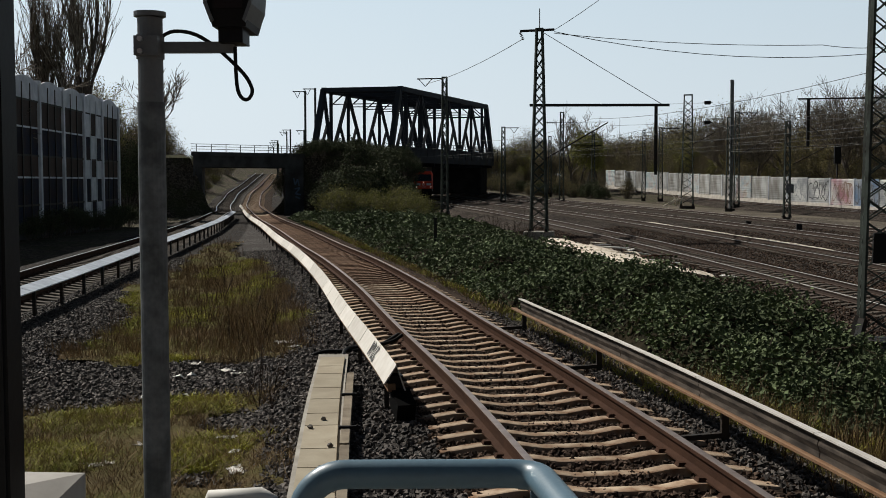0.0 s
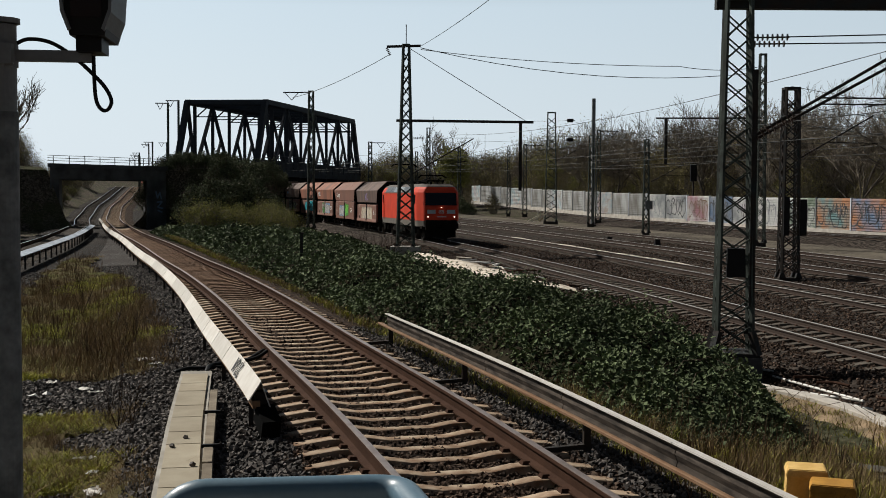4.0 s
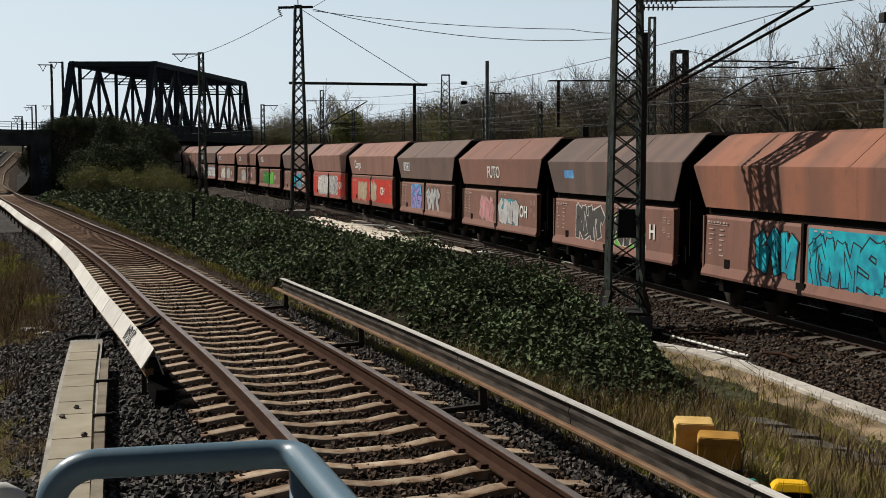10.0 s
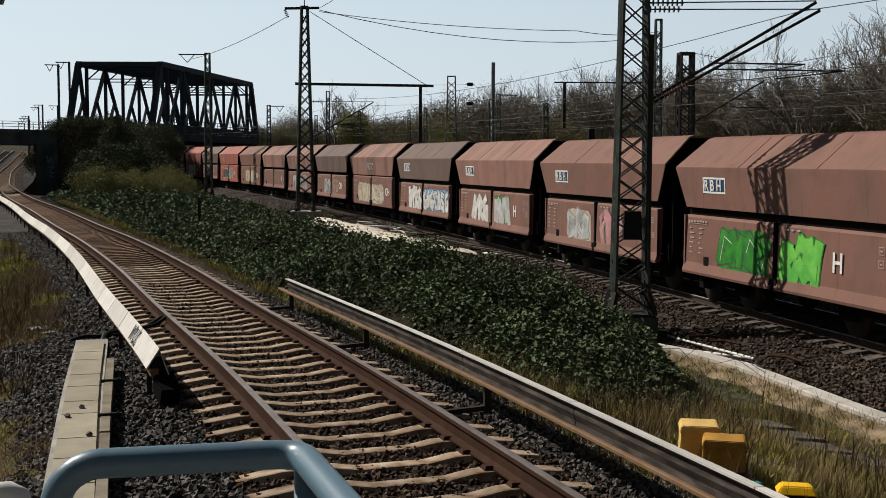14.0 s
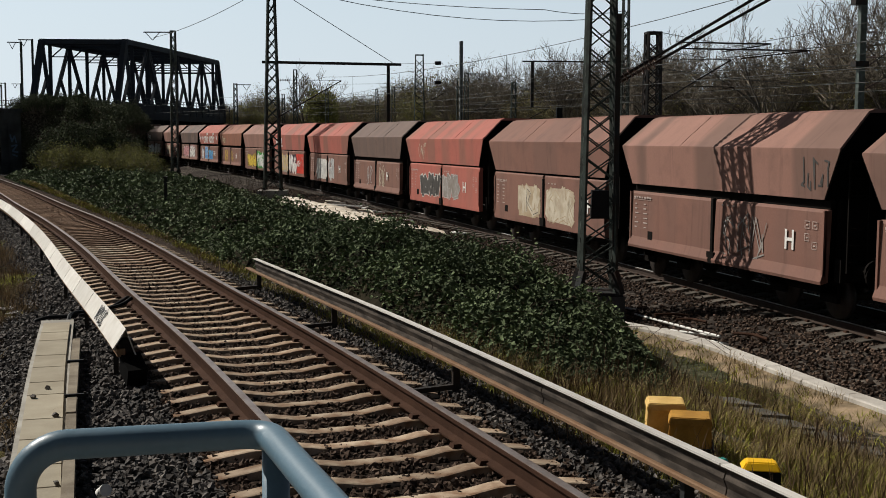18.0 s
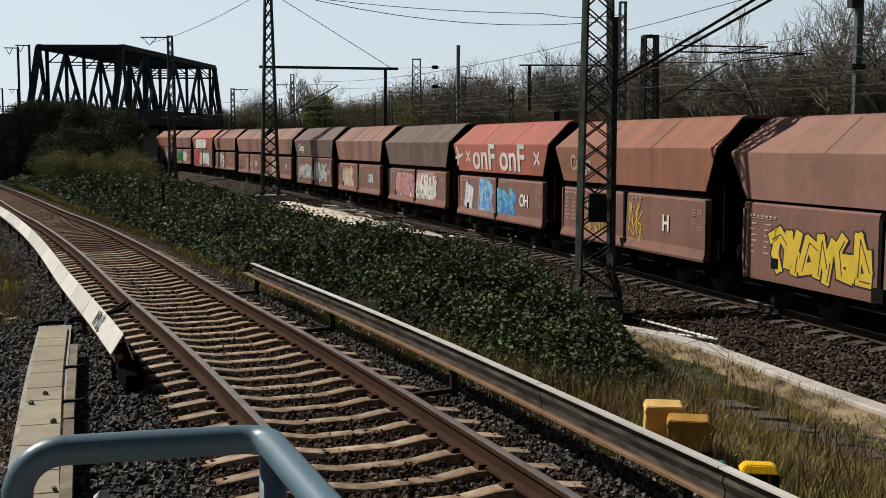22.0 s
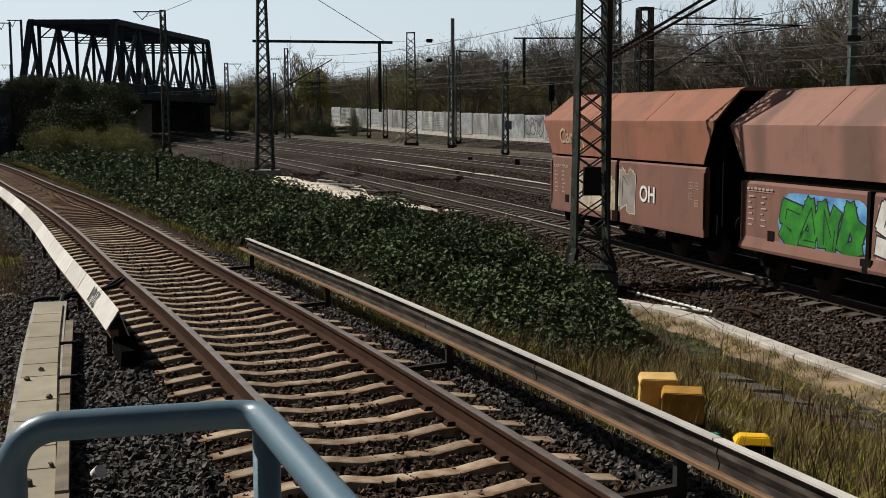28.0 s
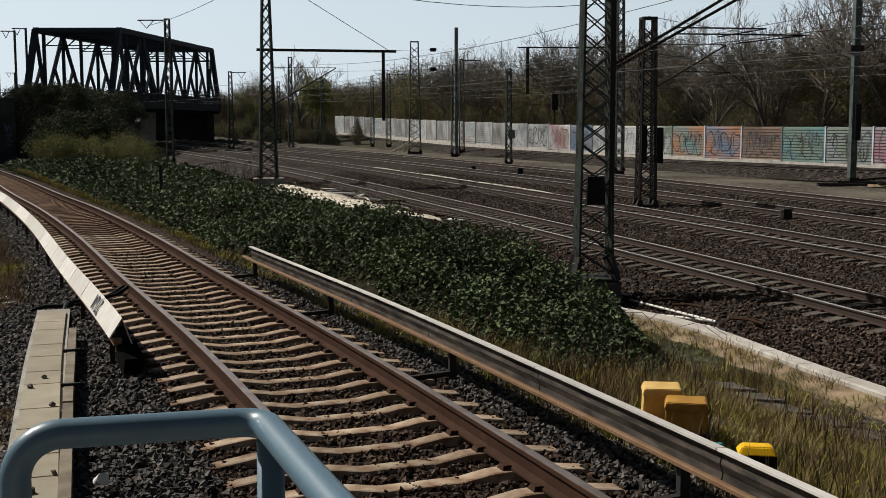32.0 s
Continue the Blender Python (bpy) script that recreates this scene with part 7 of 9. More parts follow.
def mound_h(x, y):
    """Height of the bramble thicket over the ground, between the third rail and the main line."""
    a = path_x(PATH_A, min(max(y, -9), 200)) + 1.85 + 1.15 * min(1.0, max(0.0, (24 - y) / 5))
    b = thicket_edge(y)
    if not a < x < b:
        return 0.0
    u = (x - a) / (b - a)
    end = min(1.0, max(0.0, (y - 11.6 - 0.9 * noise.noise((x * 1.3, 2, 2))) / 8.0)) ** 0.8 * min(1.0, max(0.0, (100 - y) / 8))
    # bare earth with rubble beside the tall mast
    bare = 1.0 - 0.98 * math.exp(-((x - 6.0 - (50 - y) * 0.07) / 1.95) ** 4 - ((y - 48) / 13.0) ** 4) - 0.9 * math.exp(-((x - 9.3) / 1.2) ** 2 - ((y - 26.5) / 3.6) ** 2) - 0.97 * math.exp(-((x - 8.7) / 1.45) ** 2 - ((y - 22.6) / 3.0) ** 2)
    return end * max(0, bare) * (4 * u * (1 - u)) ** 0.45 * (0.92 + 0.3 * math.exp(-((y - 20) / 6) ** 2) + 0.55 * noise.noise((x * 0.5, y * 0.35, 3)) + 0.42 * noise.noise((x * 1.5, y * 1.2, 5)) + 0.16 * noise.noise((x * 4, y * 3.6, 8)))


def bramble_thicket():
    t = thing("bramble_thicket", "dense thicket of dark green bramble leaves along the track", "brambles")
    # near-black sheet below the leaf surface: shade between the leaves, as colour
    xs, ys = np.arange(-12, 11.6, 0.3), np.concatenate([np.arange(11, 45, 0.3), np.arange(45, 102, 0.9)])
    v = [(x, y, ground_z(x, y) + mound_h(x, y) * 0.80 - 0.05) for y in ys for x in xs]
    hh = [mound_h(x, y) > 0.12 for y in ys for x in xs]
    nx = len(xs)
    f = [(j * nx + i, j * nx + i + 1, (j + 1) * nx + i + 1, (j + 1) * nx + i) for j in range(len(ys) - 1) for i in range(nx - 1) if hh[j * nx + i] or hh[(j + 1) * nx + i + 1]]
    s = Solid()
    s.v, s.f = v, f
    part("thicket_shade", s, UNDER, t, "dark tangle under the leaves")
    rng = np.random.default_rng(5)

    def scatter(n, x0, x1, y0, y1, size, dens):
        out = []
        while len(out) < n:
            y = y0 + (y1 - y0) * rng.random() ** dens
            a = path_x(PATH_A, y)
            x = a + 1.8 + rng.random() * (main_x(y) - 3 - a - 1.8)
            h = mound_h(x, y)
            if h > 0.06:
                out.append((x, y, ground_z(x, y) + h * (0.80 + 0.2 * rng.random() + 0.22 * rng.random() ** 4) - 0.03))
        return leaves(np.array(out), size, rng, 0.75)
    for n, y0, y1, size, d in ((62000, 12, 30, 0.076, 1.0), (36000, 30, 52, 0.105, 1.0), (40000, 52, 100, 0.18, 1.0)):
        stuff("bramble_leaves", "glossy dark green leaves", "", *scatter(n, 0, 0, y0, y1, size, d), BRAMBLE, t)
    s = Solid()
    for _ in range(150):
        y = 12 + 40 * rng.random() ** 1.4
        a = path_x(PATH_A, y)
        x = a + 2.6 + rng.random() * (main_x(y) - 3.2 - a - 2.6)
        h = mound_h(x, y)
        if h < 0.2:
            continue
        p = Vector((x, y, ground_z(x, y) + h * 0.7))
        d = Vector((rng.normal() * 0.5, rng.normal() * 0.5, 0))
        s.tube([p, p + d * 0.5 + Vector((0, 0, 0.38)), p + d * 1.1 + Vector((0, 0, 0.42)), p + d * 1.7 + Vector((0, 0, 0.15))], 0.005, 3, False)
    part("cane_tangle", s, CANE, t, "arching brown canes", kind="stuff")
    return t


bramble_thicket()


def blades(pos, h, w, rng, lean=0.35):
    n = len(pos)
    a = rng.random(n) * 2 * math.pi
    side = np.stack([np.cos(a), np.sin(a), np.zeros(n)], 1) * w
    hh = (h * rng.uniform(0.5, 1.3, n))[:, None]
    tip = pos + np.concatenate([rng.normal(size=(n, 2)) * lean, np.ones((n, 1))], 1) * hh
    mid = pos * 0.5 + tip * 0.5 + np.concatenate([np.zeros((n, 2)), np.ones((n, 1))], 1) * hh * 0.12
    v = np.stack([pos - side, pos + side, mid + side * 0.7, mid - side * 0.7, tip], 1).reshape(-1, 3)
    k = np.arange(n)[:, None] * 5
    f = (k + [0, 1, 2, 3]).tolist() + (k + [3, 2, 4]).tolist()
    return v.tolist(), f


def kerb_x(y):
    """The line of the kerb by the main line."""
    return float(np.interp(y, (2, 9, 13, 16, 18, 19.1, 20.1, 21.6), (9.05, 9.0, 8.89, 8.76, 8.69, 8.5, 8.1, 7.4)))


def top_z(x, y):
    """The ground, or the ballast shoulder where that lies higher."""
    z = ground_z(x, y)
    for path, prof in ((PATH_A, A_PROFILE), (PATH_B, B_PROFILE)):
        o = (x - path_x(path, min(max(y, -9), 240))) * 0.985
        if prof[0][0] < o < prof[-1][0]:
            z = max(z, float(np.interp(o, [p[0] for p in prof], [p[1] for p in prof])))
    u = kerb_x(y) - x
    if 0.1 < u < 2.2 and y < 21:
        z = max(z, -1.2 + (z + 1.2) * u / 2.2)
    return z


def grass_patch(name, label, n, where, h, w, mat, seed, lean=0.35, clump=0.0):
    rng = np.random.default_rng(seed)
    out = []
    guard = 0
    while len(out) < n and guard < n * 60:
        guard += 1
        p = where(rng)
        if p is None:
            continue
        for _ in range(1 if not clump else 14):
            x, y = p[0] + rng.normal() * clump, p[1] + rng.normal() * clump
            out.append((x, y, top_z(x, y) - 0.02))
    return stuff(name, label, "grass", *blades(np.array(out), h, w, rng, lean), mat)


LEFT_LO = ((16.3, 21.5, 27, 30, 34, 45, 49), (-5.9, -6.1, -8.1, -7.6, -8.4, -9.7, -9.4))
LEFT_HI = ((16.3, 21.5, 27, 30, 34, 45, 49), (-2.2, -2.9, -3.8, -4.7, -5.4, -8.8, -9.0))


def turf(x, y):
    """How far inside the grassy patches between the tracks; gravel lies outside."""
    far = min(x - float(np.interp(y, *LEFT_LO)), float(np.interp(y, *LEFT_HI)) - x, (y - 16.4) * 0.9, (49 - y) * 0.3)
    near = min(x + 6.2, float(np.interp(y, (4, 10, 12, 14.5), (-1.25, -1.6, -1.72, -2.2))) - x, 12.9 + (x + 4.87) * 0.62 - y, y - 4.5)
    hole = 1.0 * math.exp(-((x + 2.5) / 0.55) ** 2 - ((y - 12.4) / 0.55) ** 2) + 0.8 * math.exp(-((x + 2.5) / 0.45) ** 2 - ((y - 10.1) / 0.5) ** 2) + 0.7 * math.exp(-((x + 7.4) / 0.7) ** 2 - ((y - 20.5) / 1.2) ** 2)
    return max(far, near) - hole + 0.38 * noise.noise((x * 0.9, y * 0.6, 2.0)) + 0.25 * noise.noise((x * 2.6, y * 2.0, 7.0)) - 0.12


def in_left_strip(rng, keep=lambda x, y: True):
    y = 5.0 + 44 * rng.random() ** 1.6
    x = -10.0 + rng.random() * 9.0
    return (x, y) if turf(x, y) > 0 and keep(x, y) else None


MOSS = material("turf", (0.088, 0.062, 0.034), 0.95, var=0.45, scale=0.9, fine=35, bump=0.8, dist=0.04, tint=(0.075, 0.078, 0.02), spec=0.05)
xs, ys = np.arange(-10, -1.0, 0.15), np.arange(4.6, 50, 0.18)
tf = {(i, j): turf(x, y) for i, x in enumerate(xs) for j, y in enumerate(ys)}
s = Solid()
key = {}
for (i, j), q in tf.items():
    if q > -0.1:
        key[i, j] = len(s.v)
        s.v.append((xs[i], ys[j], top_z(xs[i], ys[j]) + min(0.05, q * 0.25) - 0.005 + 0.02 * noise.noise((xs[i] * 3, ys[j] * 3, 1))))
s.f = [(key[i, j], key[i + 1, j], key[i + 1, j + 1], key[i, j + 1]) for i, j in key if (i + 1, j) in key and (i, j + 1) in key and (i + 1, j + 1) in key]
tagged(part("turf", s, MOSS, smooth=True), "low matted tan and green turf between the tracks", "grass", kind="stuff")

GREEN_SPOTS = ((-6.9, 23.9, 0.9, 2.6), (-3.05, 13.8, 0.75, 1.0), (-2.45, 11.0, 0.6, 0.9), (-3.1, 21.1, 0.35, 1.0), (-3.95, 12.4, 0.8, 0.8), (-6.3, 18.0, 1.0, 0.8), (-4.9, 29, 0.6, 4.0), (-6.6, 34, 0.8, 4.0), (-5.4, 21.5, 0.9, 2.4), (-5.0, 26, 0.9, 2.5), (-4.2, 10.6, 0.9, 0.9), (-4.3, 16.8, 0.7, 0.5))


def greener(x, y):
    return max(1.0 - ((x - a) / p) ** 2 - ((y - b) / q) ** 2 for a, b, p, q in GREEN_SPOTS) + 0.7 * noise.noise((x * 1.1, y * 0.8, 11.0)) > 0.25


def browner(x, y):
    """Standing tan and brown stalks fill the side by the near track."""
    return 16.4 < y < 34 and x > -6.2 - 0.1 * (y - 17) and noise.noise((x * 0.8, y * 0.5, 4.0)) > -0.3 and not greener(x, y)


TAN = leaf_mat("tan_stalk", (0.26, 0.19, 0.105), (0.15, 0.105, 0.06), 0.85, 0.5, 0.05)
grass_patch("dry_grass_left", "tufts of tan dead grass between the tracks", 40000, lambda r: in_left_strip(r, lambda x, y: noise.noise((x * 1.3, y * 0.9, 21.0)) > -0.15), 0.13, 0.0045, TAN, 11, 0.8, 0.05)
grass_patch("green_grass_left", "patches of yellow-green moss and grass between the tracks", 72000, lambda r: in_left_strip(r, greener), 0.10, 0.006, GREEN_GRASS, 12, 1.0, 0.05)
grass_patch("tan_grass_near", "thin tan dead grass by the platform end", 22000, lambda r: in_left_strip(r, lambda x, y: y < 14.6), 0.17, 0.0035, TAN, 15, 0.6, 0.07)
grass_patch("tan_stalks_left", "standing tan and brown weed stalks between the tracks", 12000, lambda r: in_left_strip(r, browner), 0.26, 0.0035, TAN, 14, 0.35, 0.10)
grass_patch("dead_stalks_left", "brown dead weed stalks between the tracks", 3000, lambda r: in_left_strip(r, lambda x, y: y > 16.5 and x > -5.2 - 0.2 * (y - 16)), 0.42, 0.004, WEED, 13, 0.25, 0.12)


def slab_gap(x, y):
    """Distance from the middle line of the slab path on the bank."""
    return abs((x - 7.0) * 0.978 + (y - 13.8) * 0.206) if 4 < y < 14.6 else 9.0


def in_right_strip(rng):
    y = 3.0 + 12.5 * rng.random()
    a = path_x(PATH_A, y)
    x = a + 1.95 + rng.random() * 5.6
    if slab_gap(x, y) < 0.36:
        return None
    return (x, y) if x < kerb_x(y) - 0.6 and noise.noise((x * 0.7, y * 0.7, 4.0)) > -0.5 + max(0, (x - 5.8) * 0.2) else None


grass_patch("dry_grass_right", "long dry tan grass beside the conductor rail", 46000, in_right_strip, 0.22, 0.003, DRY, 21, 0.4, 0.07)
grass_patch("green_grass_right", "green grass shoots among dry stalks", 30000, in_right_strip, 0.15, 0.005, GREEN_GRASS, 22, 0.5, 0.05)
def along_edge(rng):
    y = 13 + 60 * rng.random()
    return (path_x(PATH_A, y) + 1.65 + abs(rng.normal()) * 0.4, y)


def by_kerb(rng):
    y = 6 + 14 * rng.random()
    return (kerb_x(y) - 0.25 - rng.random() ** 1.5 * 1.4, y) if noise.noise((y * 1.1, 5, 1)) > -0.25 else None


grass_patch("kerb_weeds", "sparse green weeds on the sand by the kerb", 2600, by_kerb, 0.13, 0.007, GREEN_GRASS, 27, 0.6, 0.06)
grass_patch("kerb_dry_grass", "sparse dry grass on the sand by the kerb", 3200, by_kerb, 0.2, 0.005, DRY, 28, 0.5, 0.08)
grass_patch("verge_dry_grass", "short dry grass along the ballast edge", 9000, along_edge, 0.15, 0.006, DRY, 29, 0.6, 0.1)
grass_patch("dead_stalks_right", "brown seed heads and stalks on the bank", 2600, in_right_strip, 0.42, 0.005, WEED, 23, 0.2, 0.2)


grass_patch("verge_grass", "short green grass along the ballast edge", 9000, along_edge, 0.13, 0.006, GREEN_GRASS, 24, 0.5, 0.08)


# ---- bushes and trees ----
def grow(rng, length, radius, depth, spread, base=Vector((0, 0, 0)), way=Vector((0, 0, 1)), out=None, level=0, lift=0.25, kids=(3, 5)):
    """Limbs that fork: (points, start radius, end radius, level)."""
    out = [] if out is None else out
    pts = [base]
    d = way.copy()
    n = 4 if level == 0 else 3
    for _ in range(n):
        d = (d + Vector((rng.gauss(0, 0.13), rng.gauss(0, 0.13), rng.gauss(0, 0.08) + lift * 0.12))).normalized()
        pts.append(pts[-1] + d * length / n)
    out.append((pts, radius, radius * 0.55, level))
    if level < depth:
        k = rng.randint(*kids) + (2 if level == 0 else 0)
        for i in range(k):
            u = rng.uniform(0.32 if level == 0 else 0.2, 1.0) * n
            j = min(int(u), n - 1)
            p = pts[j].lerp(pts[j + 1], u - j)
            ang, turn = rng.uniform(0.5, 1.0) * spread, rng.uniform(0, 2 * math.pi)
            ref = d.cross(Vector((math.cos(turn), math.sin(turn), 0.3))).normalized()
            nd = (d * math.cos(ang) + ref * math.sin(ang) + Vector((0, 0, lift))).normalized()
            grow(rng, length * rng.uniform(0.5, 0.75), radius * rng.uniform(0.42, 0.6), depth, spread, p, nd, out, level + 1, lift, kids)
    return out


def tree_meshes(name, seed, height, depth=4, spread=0.8, lift=0.25, kids=(3, 4), leaf=None, leaf_size=0.2, leaf_n=0, trunk=0.16, twig_r=0.016):
    rng = random.Random(seed)
    limbs = grow(rng, height * 0.55, trunk, depth, spread, lift=lift, kids=kids)
    wood, twigs, tips = Solid(), Solid(), []
    for pts, r0, r1, lv in limbs:
        (wood if lv < 2 else twigs).tube(pts, max(r0, twig_r), 6 if lv < 2 else 3, False, max(r1, twig_r * 0.75))
        if lv >= depth - 1:
            tips += [tuple(p) for p in pts]
    k = max(p[2] for p in tips) / height
    for s in (wood, twigs):
        s.v = [(x / k, y / k, z / k) for x, y, z in s.v]
    res = [wood.mesh(name + "_trunk", BARK), twigs.mesh(name + "_twigs", TWIG), None]
    if leaf and leaf_n:
        r = np.random.default_rng(seed)
        t = np.array(tips) / k
        pos = t[r.integers(0, len(t), leaf_n)] + r.normal(size=(leaf_n, 3)) * 0.25
        s = Solid()
        s.v, s.f = leaves(pos, leaf_size, r, 1.5)
        res[2] = s.mesh(name + "_leaves", leaf)
    return res


def plant(name, label, category, group, meshes, m, parts=("trunk", "branchwork", "foliage")):
    t = thing(name, label, category, group, m=m)
    for nm, me in zip(parts, meshes):
        if me:
            ob = new(nm, me)
            ob.parent = t
            if nm != "trunk":
                ob["kind"] = "stuff"
    return t


BARE = [tree_meshes("bare_tree", 30 + i, 10, 4, 0.75, 0.22, (4, 5), twig_r=0.022) for i in range(4)]
BUDS = [tree_meshes("budding_tree", 40 + i, 9, 4, 0.85, 0.2, (3, 4), YELLOW_BUSH if i % 2 else WOOD_UNDER, 0.13, 4200, twig_r=0.018) for i in range(3)]
POPLAR = tree_meshes("poplar", 50, 14, 4, 0.38, 0.75, (4, 5), trunk=0.2, twig_r=0.016)
WILLOW = tree_meshes("willow", 51, 9, 3, 1.0, 0.1, (4, 5), YELLOW_BUSH, 0.2, 8000)


def bush_meshes(seed, w, h, leaf, n, size, stems=26):
    rng = random.Random(seed)
    r = np.random.default_rng(seed)
    s = Solid()
    cents = []
    for _ in range(stems):
        a, q = rng.uniform(0, 2 * math.pi), rng.uniform(0.1, 1.0)
        tip = Vector((math.cos(a) * w * q * 0.5, math.sin(a) * w * q * 0.5, h * (1.08 - 0.6 * q * q) * rng.uniform(0.75, 1.1)))
        root = Vector((tip.x * 0.3, tip.y * 0.3, -0.3))
        mid = root.lerp(tip, 0.55) + Vector((rng.gauss(0, 0.15), rng.gauss(0, 0.15), 0.1))
        s.tube([root, mid, tip], 0.03, 3, False, 0.012)
        for _ in range(5):
            b = mid.lerp(tip, rng.random())
            e = b + Vector((rng.gauss(0, 0.35), rng.gauss(0, 0.35), rng.uniform(0.1, 0.6)))
            s.tube([b, e], 0.014, 3, False, 0.008)
            cents.append(tuple(e))
        cents += [tuple(tip), tuple(mid.lerp(tip, 0.6)), tuple(mid)]
    c = np.array(cents)
    pos = c[r.integers(0, len(c), n)] + r.normal(size=(n, 3)) * np.array([w, w, h]) * 0.055
    pos[:, 2] = np.maximum(pos[:, 2], 0.03)
    l = Solid()
    l.v, l.f = leaves(pos, size, r, 1.3)
    return [s.mesh("bush_stems", TWIG), None, l.mesh("bush_leaves", leaf)]


SHRUBS = [bush_meshes(60 + i, 4.2, 3.0, BUSH_LEAF, 5200, 0.13) for i in range(3)]
SCRUB = [bush_meshes(70 + i, 6.0, 5.6, WOOD_UNDER, 4200, 0.11, 120) for i in range(3)]
BUDDING = [bush_meshes(80 + i, 3.2, 2.2, YELLOW_BUSH, 3400, 0.09, 40) for i in range(2)]
rnd = random.Random(7)
BP = ("stem", "branchwork", "foliage")


def scatter_bush(kind, label, group, x, y, s=1.0, z=None):
    zz = ground_z(x, y) if z is None else z
    return plant({id(SCRUB): "scrub", id(BUDDING): "budding_shrub"}.get(id(kind), "bush"), label, "bush", group, rnd.choice(kind), Matrix.Translation((x, y, zz - 0.1)) @ Matrix.Rotation(rnd.uniform(0, 6.28), 4, "Z") @ Matrix.Scale(s * rnd.uniform(0.85, 1.15), 4), BP)


# the embankment by the bridges
for k in range(84):
    u, side = rnd.random(), rnd.uniform(-1, 1)
    x, y = -13.0 + 1.8 * u + side * 5.6, 116.5 + 27 * u - abs(side) * 1.5
    if y < 121 and x < -14.5:
        continue
    z = -1.2 + 6.1 * min(1.0, (1 - abs(side)) * 1.7)
    sc = min(1.1, max(0.5, (6.0 - z) / 3.0))
    scatter_bush(SHRUBS, "dense dark green bush on the railway embankment", "embankment bushes", x, y, sc, z)
for k in range(20):
    x, y = -13.2 + rnd.random() * 6, 108.5 + rnd.random() * 5
    scatter_bush(SHRUBS, "dense dark green bush at the foot of the embankment", "embankment bushes", x + (2 if y < 111 else 1), y, 1.2)
for k in range(14):
    scatter_bush(SHRUBS, "dense dark green bush on the railway embankment", "embankment bushes", -9.5 + rnd.random() * 4.2, 128 + rnd.random() * 12, 0.7, 2.6 + rnd.random() * 1.4)
for k in range(16):
    scatter_bush(BUDDING, "budding olive-yellow shrub with thin stems", "budding shrubs", -10.5 + rnd.random() * 8.5 , 84 + rnd.random() * 18, 1.0)
for k in range(16):
    x = -32 - rnd.random() * 40
    scatter_bush(SHRUBS if k % 3 else SCRUB, "dark green bush on the far embankment", "embankment bushes", x, 104 - (abs(x) - 32) * 0.42 + rnd.uniform(-4, 4), 1.2, rnd.uniform(-0.5, 3.5))
for k in range(12):
    scatter_bush(SHRUBS, "low green bush beside the glazed barrier", "embankment bushes", -19.3 - k * 0.2 + rnd.uniform(-0.3, 0.6), 42 + k * 3.1, 0.4)
for k in range(44):
    y = 122 + rnd.random() * 95
    scatter_bush(SCRUB if k % 2 else BUDDING, "scrubby bush on the cutting slope", "embankment bushes", path_x(PATH_B, y) - 4.5 - rnd.random() * 6, y, rnd.uniform(0.3, 0.75))

for k in range(40):
    y = 150 + rnd.random() * 90
    x = path_x(PATH_A, y) + 3.6 + rnd.random() * 5 if k % 3 == 0 else path_x(PATH_B, y) - 4.0 - rnd.random() * 7
    scatter_bush(BUDDING if k % 2 else SHRUBS, "low green bush on the cutting slope", "embankment bushes", x, y, rnd.uniform(0.3, 0.6))
for k in range(16):
    u = rnd.random()
    scatter_bush(SCRUB if k % 2 else BUDDING, "twiggy olive-brown bush running down from the embankment", "embankment bushes", -9.0 + 4.5 * u + rnd.uniform(-0.8, 0.8), 121 - 16 * u + rnd.uniform(-2, 2), 0.62 - 0.25 * u if k % 2 else 1.05)

# woodland behind the noise barrier
wl_pts = lerp_path([(64, 44, 0), (58, 62, 0), (54, 78, 0), (51, 91, 0), (48.3, 103, 0), (45.5, 117, 0), (41.5, 142, 0), (37.5, 172, 0), (30, 228, 0), (22, 262, 0), (10, 275, 0), (-4, 285, 0)], 2.0)
for i, p in enumerate(wl_pts):
    far = min(1.0, i / 60)
    for row in range(3):
        x, y = p[0] + 3 + row * 6 + rnd.uniform(-2, 2), p[1] + row * 2.5 + rnd.uniform(-1.5, 1.5)
        if i % 2 == row % 2:
            scatter_bush(SCRUB, "brown and olive undergrowth behind the barrier", "woodland undergrowth", x, y, (0.75 + 0.38 * row) * rnd.uniform(0.7, 1.4), ground_z(x, y))
    for _ in range(2):
        x, y = p[0] + rnd.uniform(3, 20), p[1] + rnd.uniform(-2, 6)
        h = rnd.uniform(0.8, 1.3) * (1.4 - 0.4 * min(1.0, i / 22)) * (1.0 - 0.12 * far)
        m = Matrix.Translation((x, y, ground_z(x, y) - 0.2)) @ Matrix.Rotation(rnd.uniform(0, 6.28), 4, "Z") @ Matrix.Scale(h, 4)
        if rnd.random() < 0.4:
            plant("bare_tree", "bare spring tree with fine branching twigs", "tree", "woodland trees", rnd.choice(BARE), m)
        else:
            plant("budding_tree", "woodland tree with first olive-green buds", "tree", "woodland trees", rnd.choice(BUDS), m)
for x, y, s in ((20.8, 190, 1.25), (23.0, 200, 1.1)):
    plant("willow", "round willow in fresh yellow-green leaf", "tree", "woodland trees", WILLOW, Matrix.Translation((x, y, 0.4)) @ Matrix.Scale(s, 4))
